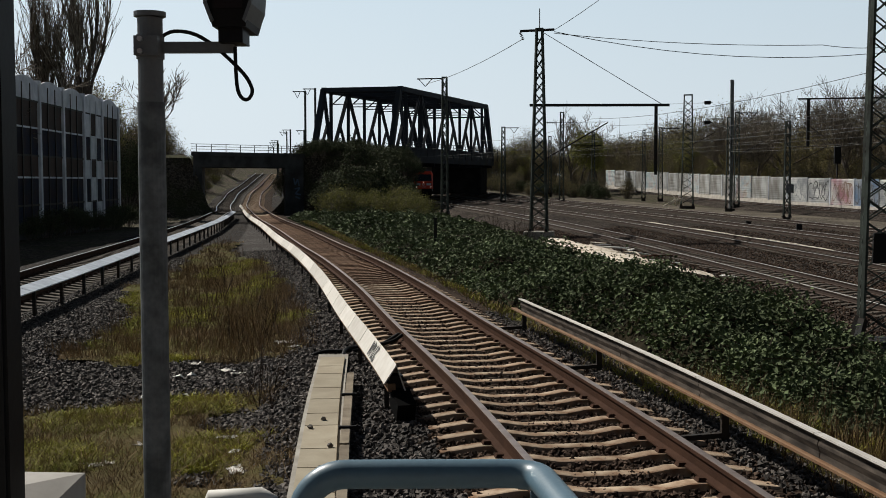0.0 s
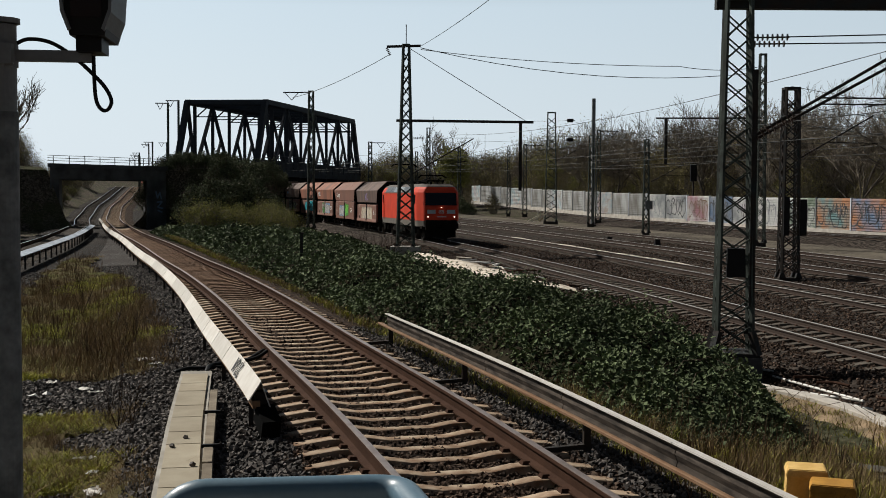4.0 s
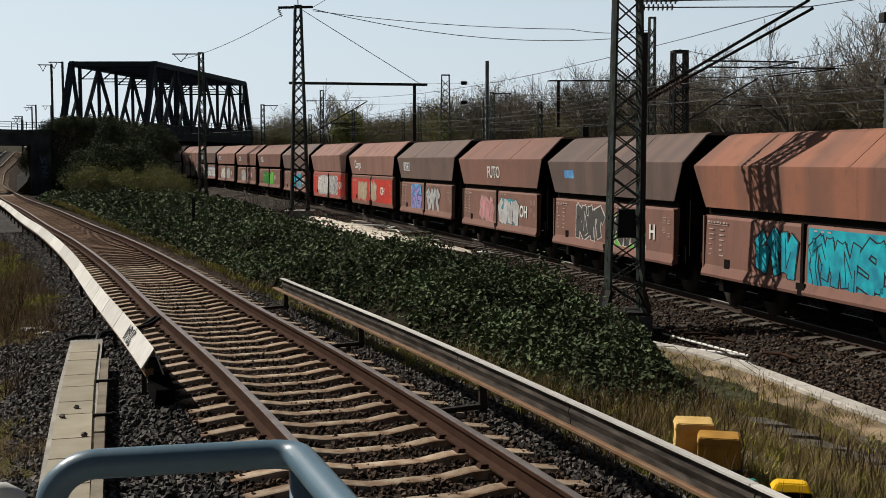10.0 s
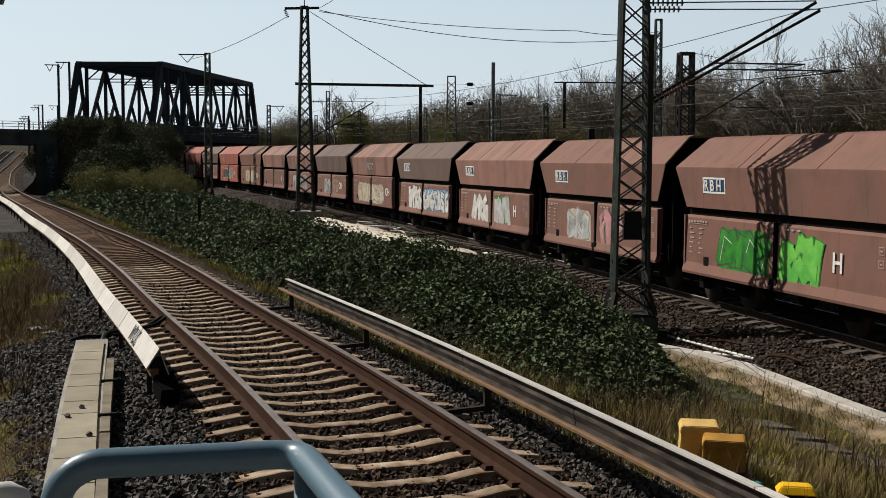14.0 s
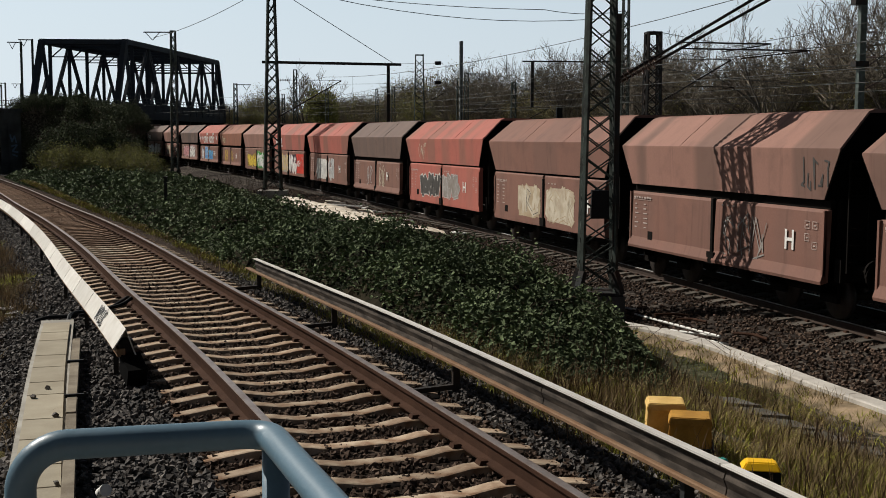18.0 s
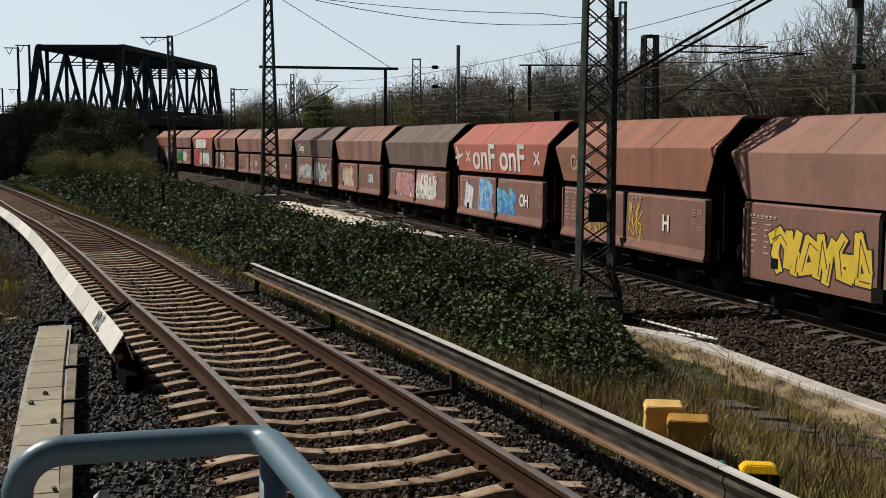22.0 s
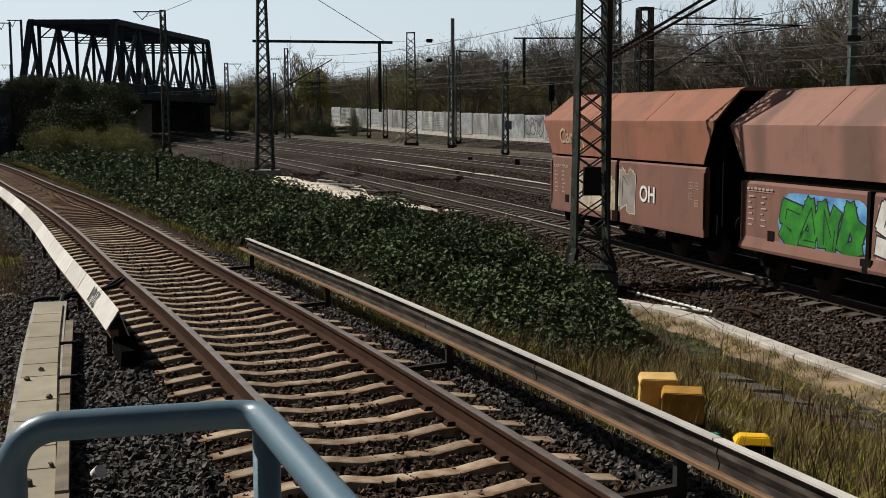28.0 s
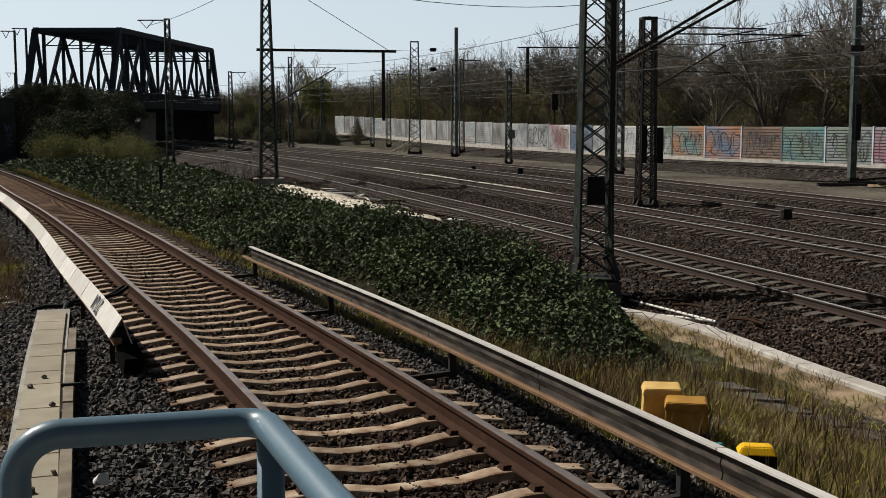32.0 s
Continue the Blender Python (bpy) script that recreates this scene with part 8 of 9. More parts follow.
for x, y, s in ((58.5, 84, 1.5), (63, 80, 1.45), (53, 96, 1.25), (47.5, 112, 1.25), (44.5, 130, 1.3), (39, 150, 1.2), (50.5, 104, 1.15), (24, 235, 1.9), (28, 225, 1.7)):
    plant("bare_tree", "tall bare tree with a wide crown of twigs", "tree", "woodland trees", rnd.choice(BARE), Matrix.Translation((x, y, -0.4)) @ Matrix.Rotation(rnd.uniform(0, 6.28), 4, "Z") @ Matrix.Scale(s, 4))

# taller trees stand among them, a crown of fine twigs each
TALL = [tree_meshes("tall_tree", 90 + i, 15, 5, 0.72, 0.2, (3, 4), twig_r=0.016, trunk=0.2) for i in range(3)]
for i in range(0, 74, 2):
    p = wl_pts[i]
    for k in range(2):
        x, y = p[0] + rnd.uniform(5, 15), p[1] + rnd.uniform(-1, 5)
        sc = rnd.uniform(0.7, 1.08) * (1.4 if i < 12 else 1.2 if i < 20 else 1.0)
        plant("bare_tree", "tall bare tree with a wide crown of twigs", "tree", "woodland trees", rnd.choice(TALL), Matrix.Translation((x, y, ground_z(x, y) - 0.2)) @ Matrix.Rotation(rnd.uniform(0, 6.28), 4, "Z") @ Matrix.Scale(sc, 4))
for x, y, sc in ((50.5, 92, 1.05), (54.0, 90, 1.12), (57.0, 84, 1.1), (60.0, 80, 1.15), (47.8, 99, 0.9)):
    plant("bare_tree", "tall bare tree with a wide crown of twigs", "tree", "woodland trees", TALL[int(x) % 3], Matrix.Translation((x, y, -0.8)) @ Matrix.Rotation(x, 4, "Z") @ Matrix.Scale(sc, 4))
for k in range(8):
    scatter_bush(SHRUBS, "dense dark green bush on the railway embankment", "embankment bushes", -6.4 + rnd.random() * 2.2, 132.5 + rnd.random() * 6, 0.6, 2.4 + rnd.random() * 1.0)
for k in range(34):
    y = 158 + rnd.random() * 80
    x = main_x(y) + 23 + rnd.uniform(0, 14) if k % 2 else main_x(y) + rnd.uniform(-9, -4)
    scatter_bush(SCRUB if k % 3 else BUDDING, "low brown scrub beside the far tracks", "trackside scrub", x, y, rnd.uniform(0.25, 0.5))

for k in range(18):
    scatter_bush(SHRUBS, "dark green bush at the foot of the far embankment", "embankment bushes", -26.5 - rnd.random() * 9, 99 + rnd.random() * 7, rnd.uniform(0.7, 1.1), rnd.uniform(-0.8, 2.4))


for k in range(70):
    y = 150 + rnd.random() * 95
    lo, hi = main_x(y) + 24.5, float(np.interp(y, SIDING[:, 1], SIDING[:, 0])) - 3.0 if y < 190 else main_x(y) + 55
    scatter_bush(SHRUBS if k % 2 else SCRUB, "green and brown scrub beside the far tracks", "trackside scrub", lo + rnd.random() * min(6.0, max(1.0, hi - lo)), y + 15, rnd.uniform(0.35, 0.75) if k % 2 else rnd.uniform(0.3, 0.6))


# left of the city railway
for x, y, s in ((-30.6, 94, 1.9), (-32.6, 96, 1.75), (-35.0, 95, 1.5)):
    plant("poplar", "tall slim bare poplar behind the glazed barrier", "tree", "poplars", POPLAR, Matrix.Translation((x, y, -0.4)) @ Matrix.Rotation(rnd.uniform(0, 6.28), 4, "Z") @ Matrix.Scale(s, 4))
for x, y, s in ((-28.0, 64, 1.0), (-27.0, 57, 0.95), (-29.5, 72, 1.0), (-31, 80, 1.0)):
    plant("bare_tree", "bare tree behind the glazed barrier", "tree", "woodland trees", rnd.choice(BARE), Matrix.Translation((x, y, -0.4)) @ Matrix.Scale(s, 4))
plant("bare_tree", "round bare tree on the far embankment", "tree", "woodland trees", BARE[1], Matrix.Translation((-35.5, 131, 3.0)) @ Matrix.Scale(1.35, 4))
for x, y, s in ((-33.5, 112, 1.1), (-37, 116, 1.2), (-36, 122, 1.0), (-39, 126, 1.1)):
    plant("budding_tree", "tree in yellow-green bud beside the bridge", "tree", "woodland trees", BUDS[1], Matrix.Translation((x, y, 2.0)) @ Matrix.Scale(s, 4))
for k in range(12):
    scatter_bush(SCRUB, "brown scrub on the far embankment", "embankment bushes", -33 - k * 1.1 + rnd.uniform(-2, 2), 124 + k * 4, 1.0 , 3.2 - k * 0.05)


# dead weeds with branching stems
def dead_weed(x, y, h, n, mat, label, seed):
    t = thing("dead_weed", label, "weed", "dead weeds", m=Matrix.Translation((x, y, top_z(x, y) - 0.03)))
    r = random.Random(seed)
    for _ in range(n):
        a, q = r.uniform(0, 6.28), r.uniform(0.05, 0.4) * h
        top = Vector((math.cos(a) * q, math.sin(a) * q, h * r.uniform(0.6, 1.0)))
        s = Solid().tube([(0, 0, 0), top * 0.55 + Vector((r.gauss(0, 0.03), r.gauss(0, 0.03), 0)), top], 0.006 * h, 4, False, 0.003)
        for _ in range(4):
            b = top * r.uniform(0.35, 0.95)
            s.tube([b, b + Vector((r.gauss(0, 0.09) * h, r.gauss(0, 0.09) * h, r.uniform(0.05, 0.2) * h))], 0.004, 3, False, 0.002)
        part("stalk", s, mat, t)
    return t


for k, (x, y, h) in enumerate(((-2.3, 13.2, 0.75), (-2.1, 12.9, 0.65), (-2.5, 13.6, 0.5), (-3.7, 18.6, 0.7), (-3.1, 19.4, 0.8), (-3.3, 20.5, 0.6), (-2.9, 17.8, 0.55), (-4.4, 19.8, 0.7), (-3.9, 22.0, 0.8), (-5.2, 25.5, 0.9), (-5.6, 28.0, 0.9))):
    dead_weed(x, y, h, 5, WEED_DARK, "dark dead weed with branching stems in the grass", 300 + k)
for k in range(16):
    dead_weed(1.2 + rnd.random() * 3.2, 61 + rnd.random() * 12, rnd.uniform(1.3, 2.3), 4, WEED_DARK, "tall thin dead stems in the brambles", 340 + k)


# ---- the platform end ----
def arc(c, r, a0, a1, ax, ay, n=6):
    c, ax, ay = Vector(c), Vector(ax), Vector(ay)
    return [c + ax * r * math.cos(a0 + (a1 - a0) * k / n) + ay * r * math.sin(a0 + (a1 - a0) * k / n) for k in range(n + 1)]


def guard_rail():
    """A tubular rail round the platform's end: level bars, rounded outer corner, posts."""
    t = thing("guard_rail", "blue-grey tubular steel guard rail at the platform end", "railing")
    C = Vector((0.119, 1.846, 1.824))
    L = Vector((-0.262, 1.822, 1.828))
    d = (L - C).normalized()
    rad = 0.07
    back = C + Vector((0.22, -1.62, 0.004))
    bk = (back - C).normalized()
    bend = [(C + bk * 0.05) * (1 - u) ** 2 + C * 2 * u * (1 - u) + (C + d * 0.05) * u * u for u in [k / 8 for k in range(9)]]
    pts = [back, C.lerp(back, 0.5)] + bend + [C.lerp(L, 0.5), L - d * rad] + arc(L - d * rad - Vector((0, 0, rad)), rad, math.pi / 2, 0, d, (0, 0, 1), 10)[1:] + [L + Vector((0, 0, -0.5)), L + Vector((0, 0, -1.0))]
    part("top_bar", Solid().tube(pts, 0.0235, 20), TUBE_BLUE, t, smooth=True)
    part("post", Solid().tube([C + Vector((0.01, -0.012, -0.01)), C + Vector((0.01, -0.012, -1.0))], 0.0225, 16), TUBE_BLUE, t, smooth=True)
    part("post", Solid().tube([back, back + Vector((0, 0, -1.0))], 0.0225, 16), TUBE_BLUE, t, smooth=True)
    return t


guard_rail()
tagged(part("platform", Solid().box(-3.4, 0.75, -14, 1.62, -0.6, 0.86).box(-0.5, 0.75, 1.62, 1.95, -0.6, 0.86), CONCRETE), "grey concrete platform end under the camera", "platform", kind="structure")


# never in view: added behind the camera to keep skylight off facing sides
BRICK = material("blocker_brick", (0.13, 0.085, 0.065), 0.9, var=0.25, scale=0.6, fine=12, bump=0.2, tint=(0.08, 0.055, 0.045))
tagged(part("skylight_blocks", Solid().box(-150, -62, -66, -52, -2, 15).box(-60, 14, -62, -50, -2, 17).box(16, 70, -70, -54, -2, 14).box(72, 160, -64, -50, -2, 16), BRICK), "unseen plain blocks added behind the platform to hold back skylight", "building", kind="structure")


def smooth_path(pts, n=5):
    """Points of a smooth curve through pts."""
    p = [Vector(pts[0])] + [Vector(q) for q in pts] + [Vector(pts[-1])]
    out = []
    for a, b, c, d in zip(p, p[1:], p[2:], p[3:]):
        for k in range(n):
            u = k / n
            out.append(0.5 * (2 * b + (c - a) * u + (2 * a - 5 * b + 4 * c - d) * u * u + (3 * b - a - 3 * c + d) * u ** 3))
    return out + [p[-1]]


def monitor_pole():
    t = thing("signal_pole", "grey steel pole carrying a lamp housing on a bracket", "pole")
    x, y = -1.288, 4.83
    part("pole", Solid().tube([(x, y, -0.5), (x, y, 2.62)], 0.057, 20).disc((x, y, 2.62), (0, 0, 1), 0.058, 0.02, 20), GALV, t, smooth=False)
    part("upper_tube", Solid().tube([(x, y, 2.6), (x, y, 2.98)], 0.052, 20), GREY_PAINT, t)
    part("cap", Solid().tube([(x, y, 2.985), (x, y, 3.0), (x, y, 3.005)], 0.066, 20), GREY_PAINT, t)
    part("clamp", Solid().tube([(x, y, 2.81), (x, y, 2.91)], 0.058, 20).box(x - 0.05, x + 0.05, y - 0.075, y - 0.03, 2.82, 2.9), GREY_PAINT, t)
    for z in (2.835, 2.885):
        part("bolt", Solid().disc((x - 0.02, y - 0.08, z), (0, 1, 0), 0.011, 0.03, 8), STEEL, t)
    part("bracket", Solid().box(x + 0.05, x + 0.35, y - 0.02, y + 0.02, 2.835, 2.88), GREY_PAINT, t)
    b = Vector((x + 0.352, y, 2.87))
    part("foot_plate", Solid().box(b.x - 0.05, b.x + 0.05, y - 0.08, y + 0.08, 2.87, 2.93), BLACK, t)
    part("housing", Solid().add([(b.x + sx * w, y + sy, z) for z, w, sy in ((2.93, 0.068, -0.11), (2.93, 0.068, 0.2), (3.0, 0.085, -0.12), (3.0, 0.085, 0.22), (3.28, 0.09, -0.12), (3.28, 0.09, 0.22)) for sx in (-1, 1)],
                               [(0, 1, 3, 2), (0, 4, 5, 1), (1, 5, 7, 3), (3, 7, 6, 2), (2, 6, 4, 0), (4, 8, 9, 5), (5, 9, 11, 7), (7, 11, 10, 6), (6, 10, 8, 4), (8, 10, 11, 9)]), BLACK, t, "black lamp housing")
    part("front_glass", Solid().box(b.x - 0.06, b.x + 0.06, y - 0.128, y - 0.121, 3.0, 3.25), DARK_GLASS, t)
    for sx in (-1, 1):
        part("side_plate", Solid().add([(b.x + sx * q, y - 0.14, z) for q, z in ((0.07, 2.945), (0.098, 3.02), (0.115, 3.28), (0.1, 3.28), (0.087, 3.03), (0.06, 2.955))] +
                                      [(b.x + sx * q, y + 0.2, z) for q, z in ((0.07, 2.945), (0.098, 3.02), (0.115, 3.28), (0.1, 3.28), (0.087, 3.03), (0.06, 2.955))],
                                      [(0, 1, 2, 3, 4, 5), (11, 10, 9, 8, 7, 6)] + [(k, (k + 1) % 6, 6 + (k + 1) % 6, 6 + k) for k in range(6)]), GREY_PAINT, t, "pale grey side plate")
    loop = smooth_path([(x + 0.05, y, 2.905), (x + 0.1, y, 2.925), (x + 0.18, y, 2.915), (x + 0.26, y, 2.87), (x + 0.34, y, 2.80), (x + 0.4, y, 2.735), (x + 0.425, y, 2.68), (x + 0.41, y, 2.645), (x + 0.385, y, 2.645),
            (x + 0.365, y, 2.68), (x + 0.358, y, 2.75), (x + 0.355, y, 2.86)])
    part("cable", Solid().tube(loop, 0.008, 8), BLACK, t, "black drooping cable", smooth=True)
    return t


monitor_pole()


def shelter_frame():
    """The dark edge of a glazed cabinet at the platform's side."""
    t = thing("display_cabinet", "dark metal edge of a platform display cabinet", "cabinet")
    part("corner_post", Solid().box(-0.885, -0.806, 2.0, 2.08, 0.86, 2.75), BLACK, t, bevel=0.006)
    part("side_panel", Solid().box(-1.4, -0.886, 2.02, 2.06, 0.9, 2.7), DARK_GLASS, t)
    part("cross_rail", Solid().box(-1.4, -0.86, 1.985, 2.0, 2.1, 2.15), GREY_PAINT, t)
    return t


shelter_frame()
LID_GREY = material("lid_paint", (0.40, 0.385, 0.36), 0.6, var=0.1, scale=5, fine=50, bump=0.05, tint=(0.32, 0.305, 0.28))
wb = thing("white_cabinet_lid", "white-grey sloping lid of an equipment cabinet", "cabinet")
part("lid", Solid().add([(-1.05, 2.0, 1.709), (-0.79, 2.06, 1.674), (-0.742, 2.22, 1.728), (-1.05, 2.22, 1.733), (-1.05, 2.0, 0.86), (-0.79, 2.06, 0.86), (-0.742, 2.22, 0.86), (-1.05, 2.22, 0.86)],
                        [(0, 1, 2, 3), (4, 7, 6, 5), (0, 4, 5, 1), (1, 5, 6, 2), (2, 6, 7, 3), (3, 7, 4, 0)]), LID_GREY, wb)
wl2 = thing("white_lamp_cover", "white rounded lamp cover below the guard rail", "lamp cover")
part("cover", Solid().tube([(-0.483, 2.15, 1.664), (-0.478, 2.15, 1.692), (-0.385, 2.15, 1.697), (-0.372, 2.15, 1.69), (-0.367, 2.15, 1.664)], 0.022, 12), WHITE, wl2, smooth=True)
part("stem", Solid().tube([(-0.425, 2.15, 0.8), (-0.425, 2.15, 1.68)], 0.03, 10), GREY_PAINT, wl2)


# ---- boxes, debris and small things ----
def yellow_box(x, y, z, w, d, h, turn, label, mat):
    t = thing("track_box", label, "equipment box", "trackside boxes", m=pose(x, y, z, 0, 0, turn))
    part("housing", Solid().box(-w / 2, w / 2, -d / 2, d / 2, 0, h, taper=0.012), mat, t, bevel=0.012)
    part("lid", Solid().box(-w / 2 - 0.004, w / 2 + 0.004, -d / 2 - 0.004, d / 2 + 0.004, h - 0.05, h + 0.012, taper=0.02), mat, t, bevel=0.008)
    part("tray", Solid().box(-w / 2 - 0.02, w / 2 + 0.02, -d / 2 - 0.02, d / 2 + 0.02, -0.045, 0.0), BLACK, t)
    for sx in (-1, 1):
        part("leg", Solid().box(sx * w * 0.35 - 0.02, sx * w * 0.35 + 0.02, -0.02, 0.02, -0.5, -0.05), DARK_STEEL, t)
    return t


OCHRE = material("ochre_plastic", (0.50, 0.27, 0.055), 0.55, var=0.18, scale=6, fine=60, bump=0.08, tint=(0.33, 0.17, 0.035))
yellow_box(4.06, 9.22, -0.235, 0.34, 0.34, 0.26, -20, "pale yellow trackside equipment box on a stand", YELLOW)
yellow_box(4.11, 8.82, -0.25, 0.36, 0.32, 0.24, -24, "weathered orange-brown trackside equipment box on a stand", OCHRE)
lampb = thing("warning_lamp", "low black box with a bright yellow lid", "lamp", "trackside boxes", m=pose(4.11, 7.60, -0.195, 0, 0, -22))
part("base", Solid().box(-0.14, 0.14, -0.1, 0.1, -0.05, 0.08), BLACK, lampb, bevel=0.01)
part("lid", Solid().box(-0.145, 0.145, -0.105, 0.105, 0.08, 0.14, taper=0.04), BRIGHT_YELLOW, lampb, "bright yellow lid", bevel=0.01)
part("stalk", Solid().box(-0.02, 0.02, -0.02, 0.02, -0.4, -0.05), BLACK, lampb)
TEAL = material("teal_plastic", (0.03, 0.20, 0.16), 0.5, var=0.1, scale=5, bump=0.0)
tp = thing("teal_cap", "small teal plastic cap beside the conductor rail", "plastic cap", m=pose(3.95, 7.95, -0.25))
part("cap", Solid().box(-0.07, 0.07, -0.05, 0.05, 0.0, 0.12, taper=0.01), TEAL, tp, bevel=0.008)
cup = thing("paper_cup", "white paper cup lying on the ballast", "cup", m=pose(-0.61, 8.13, -0.15, 68, 0, 28))
part("cup", Solid().tube([(0, 0, -0.06), (0, 0, 0.045)], 0.03, 16, True, 0.041), WHITE, cup, smooth=True)
part("lid", Solid().disc((0, 0, 0.05), (0, 0, 1), 0.044, 0.012, 16), WHITE, cup)

# concrete kerb and sand strip by the main line
kb = thing("kerb", "pale concrete kerb stones along the main line", "kerb", kind="structure")
kp = lerp_path([(7.4, 21.6, -1.18), (8.1, 20.1, -1.18), (8.5, 19.1, -1.18), (8.69, 17.9, -1.18), (8.76, 16.1, -1.18), (8.8, 14.5, -1.18), (8.89, 13.05, -1.18), (9.0, 9, -1.2), (9.05, 2, -1.2)], 0.5)
for i in range(0, len(kp) - 2, 2):
    seg = [tuple(p) for p in kp[i:i + 3]]
    seg[-1] = tuple(Vector(seg[-1]) * 0.97 + Vector(seg[-2]) * 0.03)
    part("kerb_stone", Solid().sweep(seg, [(-0.15, -0.4), (-0.15, 0.02), (-0.13, 0.04), (0.13, 0.04), (0.15, 0.02), (0.15, -0.4)]), RENDERED, kb)
def sand_z(i, u):
    """Flush with the kerb, falling or rising to the bank behind."""
    q, w = kp[i][2] - 0.02, ground_z(kp[i][0] - u, kp[i][1] - u * 0.15) + 0.05
    return max(w, q + (w - q) * min(1.0, u / 2.2)) + 0.04 * noise.noise((u * 3, i * 0.7, 0)) * u


for nm, lab, us, mat in (("sand_strip", "strip of tan sand beside the kerb", (0.1, 0.3, 0.5, 0.95), SAND), ("kerb_bank", "low bank of soil behind the sand strip", (0.45, 1.3, 1.75, 2.25), SOIL)):
    sv = [(kp[i][0] - u - (0.35 * noise.noise((i * 0.45, 3, 1)) - 0.25 if u == 0.95 and mat is SAND else 0), kp[i][1] - u * 0.15, sand_z(i, u) + (0.02 if mat is SAND and u < 0.9 else -0.01)) for i in range(0, len(kp)) for u in us]
    tagged(part(nm, Solid().add(sv, [(i * 4 + k, i * 4 + k + 1, i * 4 + k + 5, i * 4 + k + 4) for i in range(len(kp) - 1) for k in range(3)]), mat, smooth=True), lab, "sand", kind="structure")
dz = [(kp[i][0] + u, kp[i][1], ground_z(kp[i][0] + u, kp[i][1]) + 0.03 + 0.03 * noise.noise((u * 2, i * 0.5, 4))) for i in range(0, len(kp)) for u in (0.1, 0.7, 1.3, 1.8)]
CINDER = voronoi_ground("cinder", [(0.06, 0.052, 0.045), (0.09, 0.078, 0.067), (0.12, 0.10, 0.085)], 40.0, patch=0.8, patch_color=(0.16, 0.12, 0.08))
tagged(part("cinder_strip", Solid().add(dz, [(i * 4 + k, i * 4 + k + 1, i * 4 + k + 5, i * 4 + k + 4) for i in range(len(kp) - 1) for k in range(3)]), CINDER, smooth=True), "strip of dark cinder between kerb and track", "cinder path", kind="structure")

# dark slabs of a cable path on the bank
sp = thing("slab_path", "row of dark grey concrete slabs sunk in the grassy bank", "slab path", kind="structure")
SLAB = material("dark_slab_concrete", (0.115, 0.105, 0.092), 0.9, var=0.25, scale=3, fine=60, bump=0.3, rand=0.15, tint=(0.07, 0.066, 0.05))
for k in range(17):
    u = k * 0.56
    x, y = 7.0 + 0.206 * u, 13.8 - 0.978 * u
    part("slab", Solid().box(-0.31, 0.31, -0.265, 0.265, -0.08, 0.045, taper=0.008), SLAB, sp, m=pose(x, y, max(top_z(x, y), top_z(x - 0.2, y)) + 0.015, random.uniform(-1.5, 1.5), 8 + random.uniform(-2, 2), 11.9))

RUBBLE = material("broken_concrete", (0.66, 0.61, 0.53), 0.95, var=0.2, scale=4, fine=40, bump=0.4, island=0.25, tint=(0.36, 0.30, 0.22))
rr = random.Random(3)
slab_t = thing("rubble_heap", "pale heap of broken concrete and sand beside the mast", "rubble")
n = 15
rv = [(4.35 + 0.16 * j + (0.31 + 0.012 * j) * k * (1 + 0.15 * math.sin(j * 1.7)), 60 - 1.5 * j + 0.3 * math.sin(k), main_z(60 - 1.5 * j) - 0.06 + 0.30 * math.sin(math.pi * k / 6) + 0.12 * noise.noise((j * 0.9, k * 0.8, 2))) for j in range(n) for k in range(7)]
part("spoil", Solid().add(rv, [(j * 7 + k, j * 7 + k + 1, j * 7 + k + 8, j * 7 + k + 7) for j in range(n - 1) for k in range(6)]), RUBBLE, slab_t, smooth=True)
for _ in range(55):
    y = rr.uniform(40, 60)
    x = 4.6 + (60 - y) * 0.115 + rr.uniform(-0.2, 2.0)
    z = main_z(y) - 0.02
    s = rr.uniform(0.06, 0.2)
    part("lump", Solid().box(-s, s, -s * 0.7, s * 0.7, 0, s * 0.7, pose(x, y, z, rr.uniform(-25, 25), rr.uniform(-25, 25), rr.uniform(0, 180)), s * 0.25), RUBBLE, slab_t)


def scrap(x, y, z, length, turn, r, mat, label, bend=0.0, name="scrap_pipe"):
    t = thing(name, label, "scrap", "trackside scrap", m=pose(x, y, z, 0, rr.uniform(-6, 6), turn))
    part("pipe", Solid().tube([(0, 0, r), (length * 0.5, bend, r + abs(bend) * 0.3), (length, 0, r)], r, 7), mat, t)
    if length > 1.5:
        s = Solid()
        for k in range(int(length / 0.3)):
            s.disc((0.2 + k * 0.3, bend * (1 - abs(0.2 + k * 0.3 - length / 2) / (length / 2)), r + 0.005), (1, 0, 0), r * 1.06, 0.04, 7)
        part("marker_band", s, RUST if mat is WHITE else DARK_STEEL, t, kind="stuff")
    return t


for x, y, L, a in ((10.12, 24.8, 4.5, -91), (9.6, 23.4, 2.6, -74), (9.9, 22.2, 2.0, -82), (6.9, 27.4, 0.9, 5), (7.1, 26.5, 0.8, 60), (7.3, 25.6, 0.9, -30), (9.9, 25.9, 0.8, -60)):
    scrap(x, y, ground_z(x, y) + (0.08 if x > 8 else 0.5), L, a, 0.024, WHITE, "white weathered plastic pipe lying by the track")
for k in range(34):
    y = rr.uniform(38, 62)
    x = 5.9 + (60 - y) * 0.11 + rr.uniform(0.0, 2.2)
    scrap(x, y, main_z(y) - 0.1, rr.uniform(0.6, 2.3), rr.uniform(0, 360), 0.035, WHITE if k % 3 == 0 else RUBBLE if k % 3 == 1 else RUST, "bent scrap rod on the ballast", rr.uniform(-0.3, 0.3), "scrap_rod")
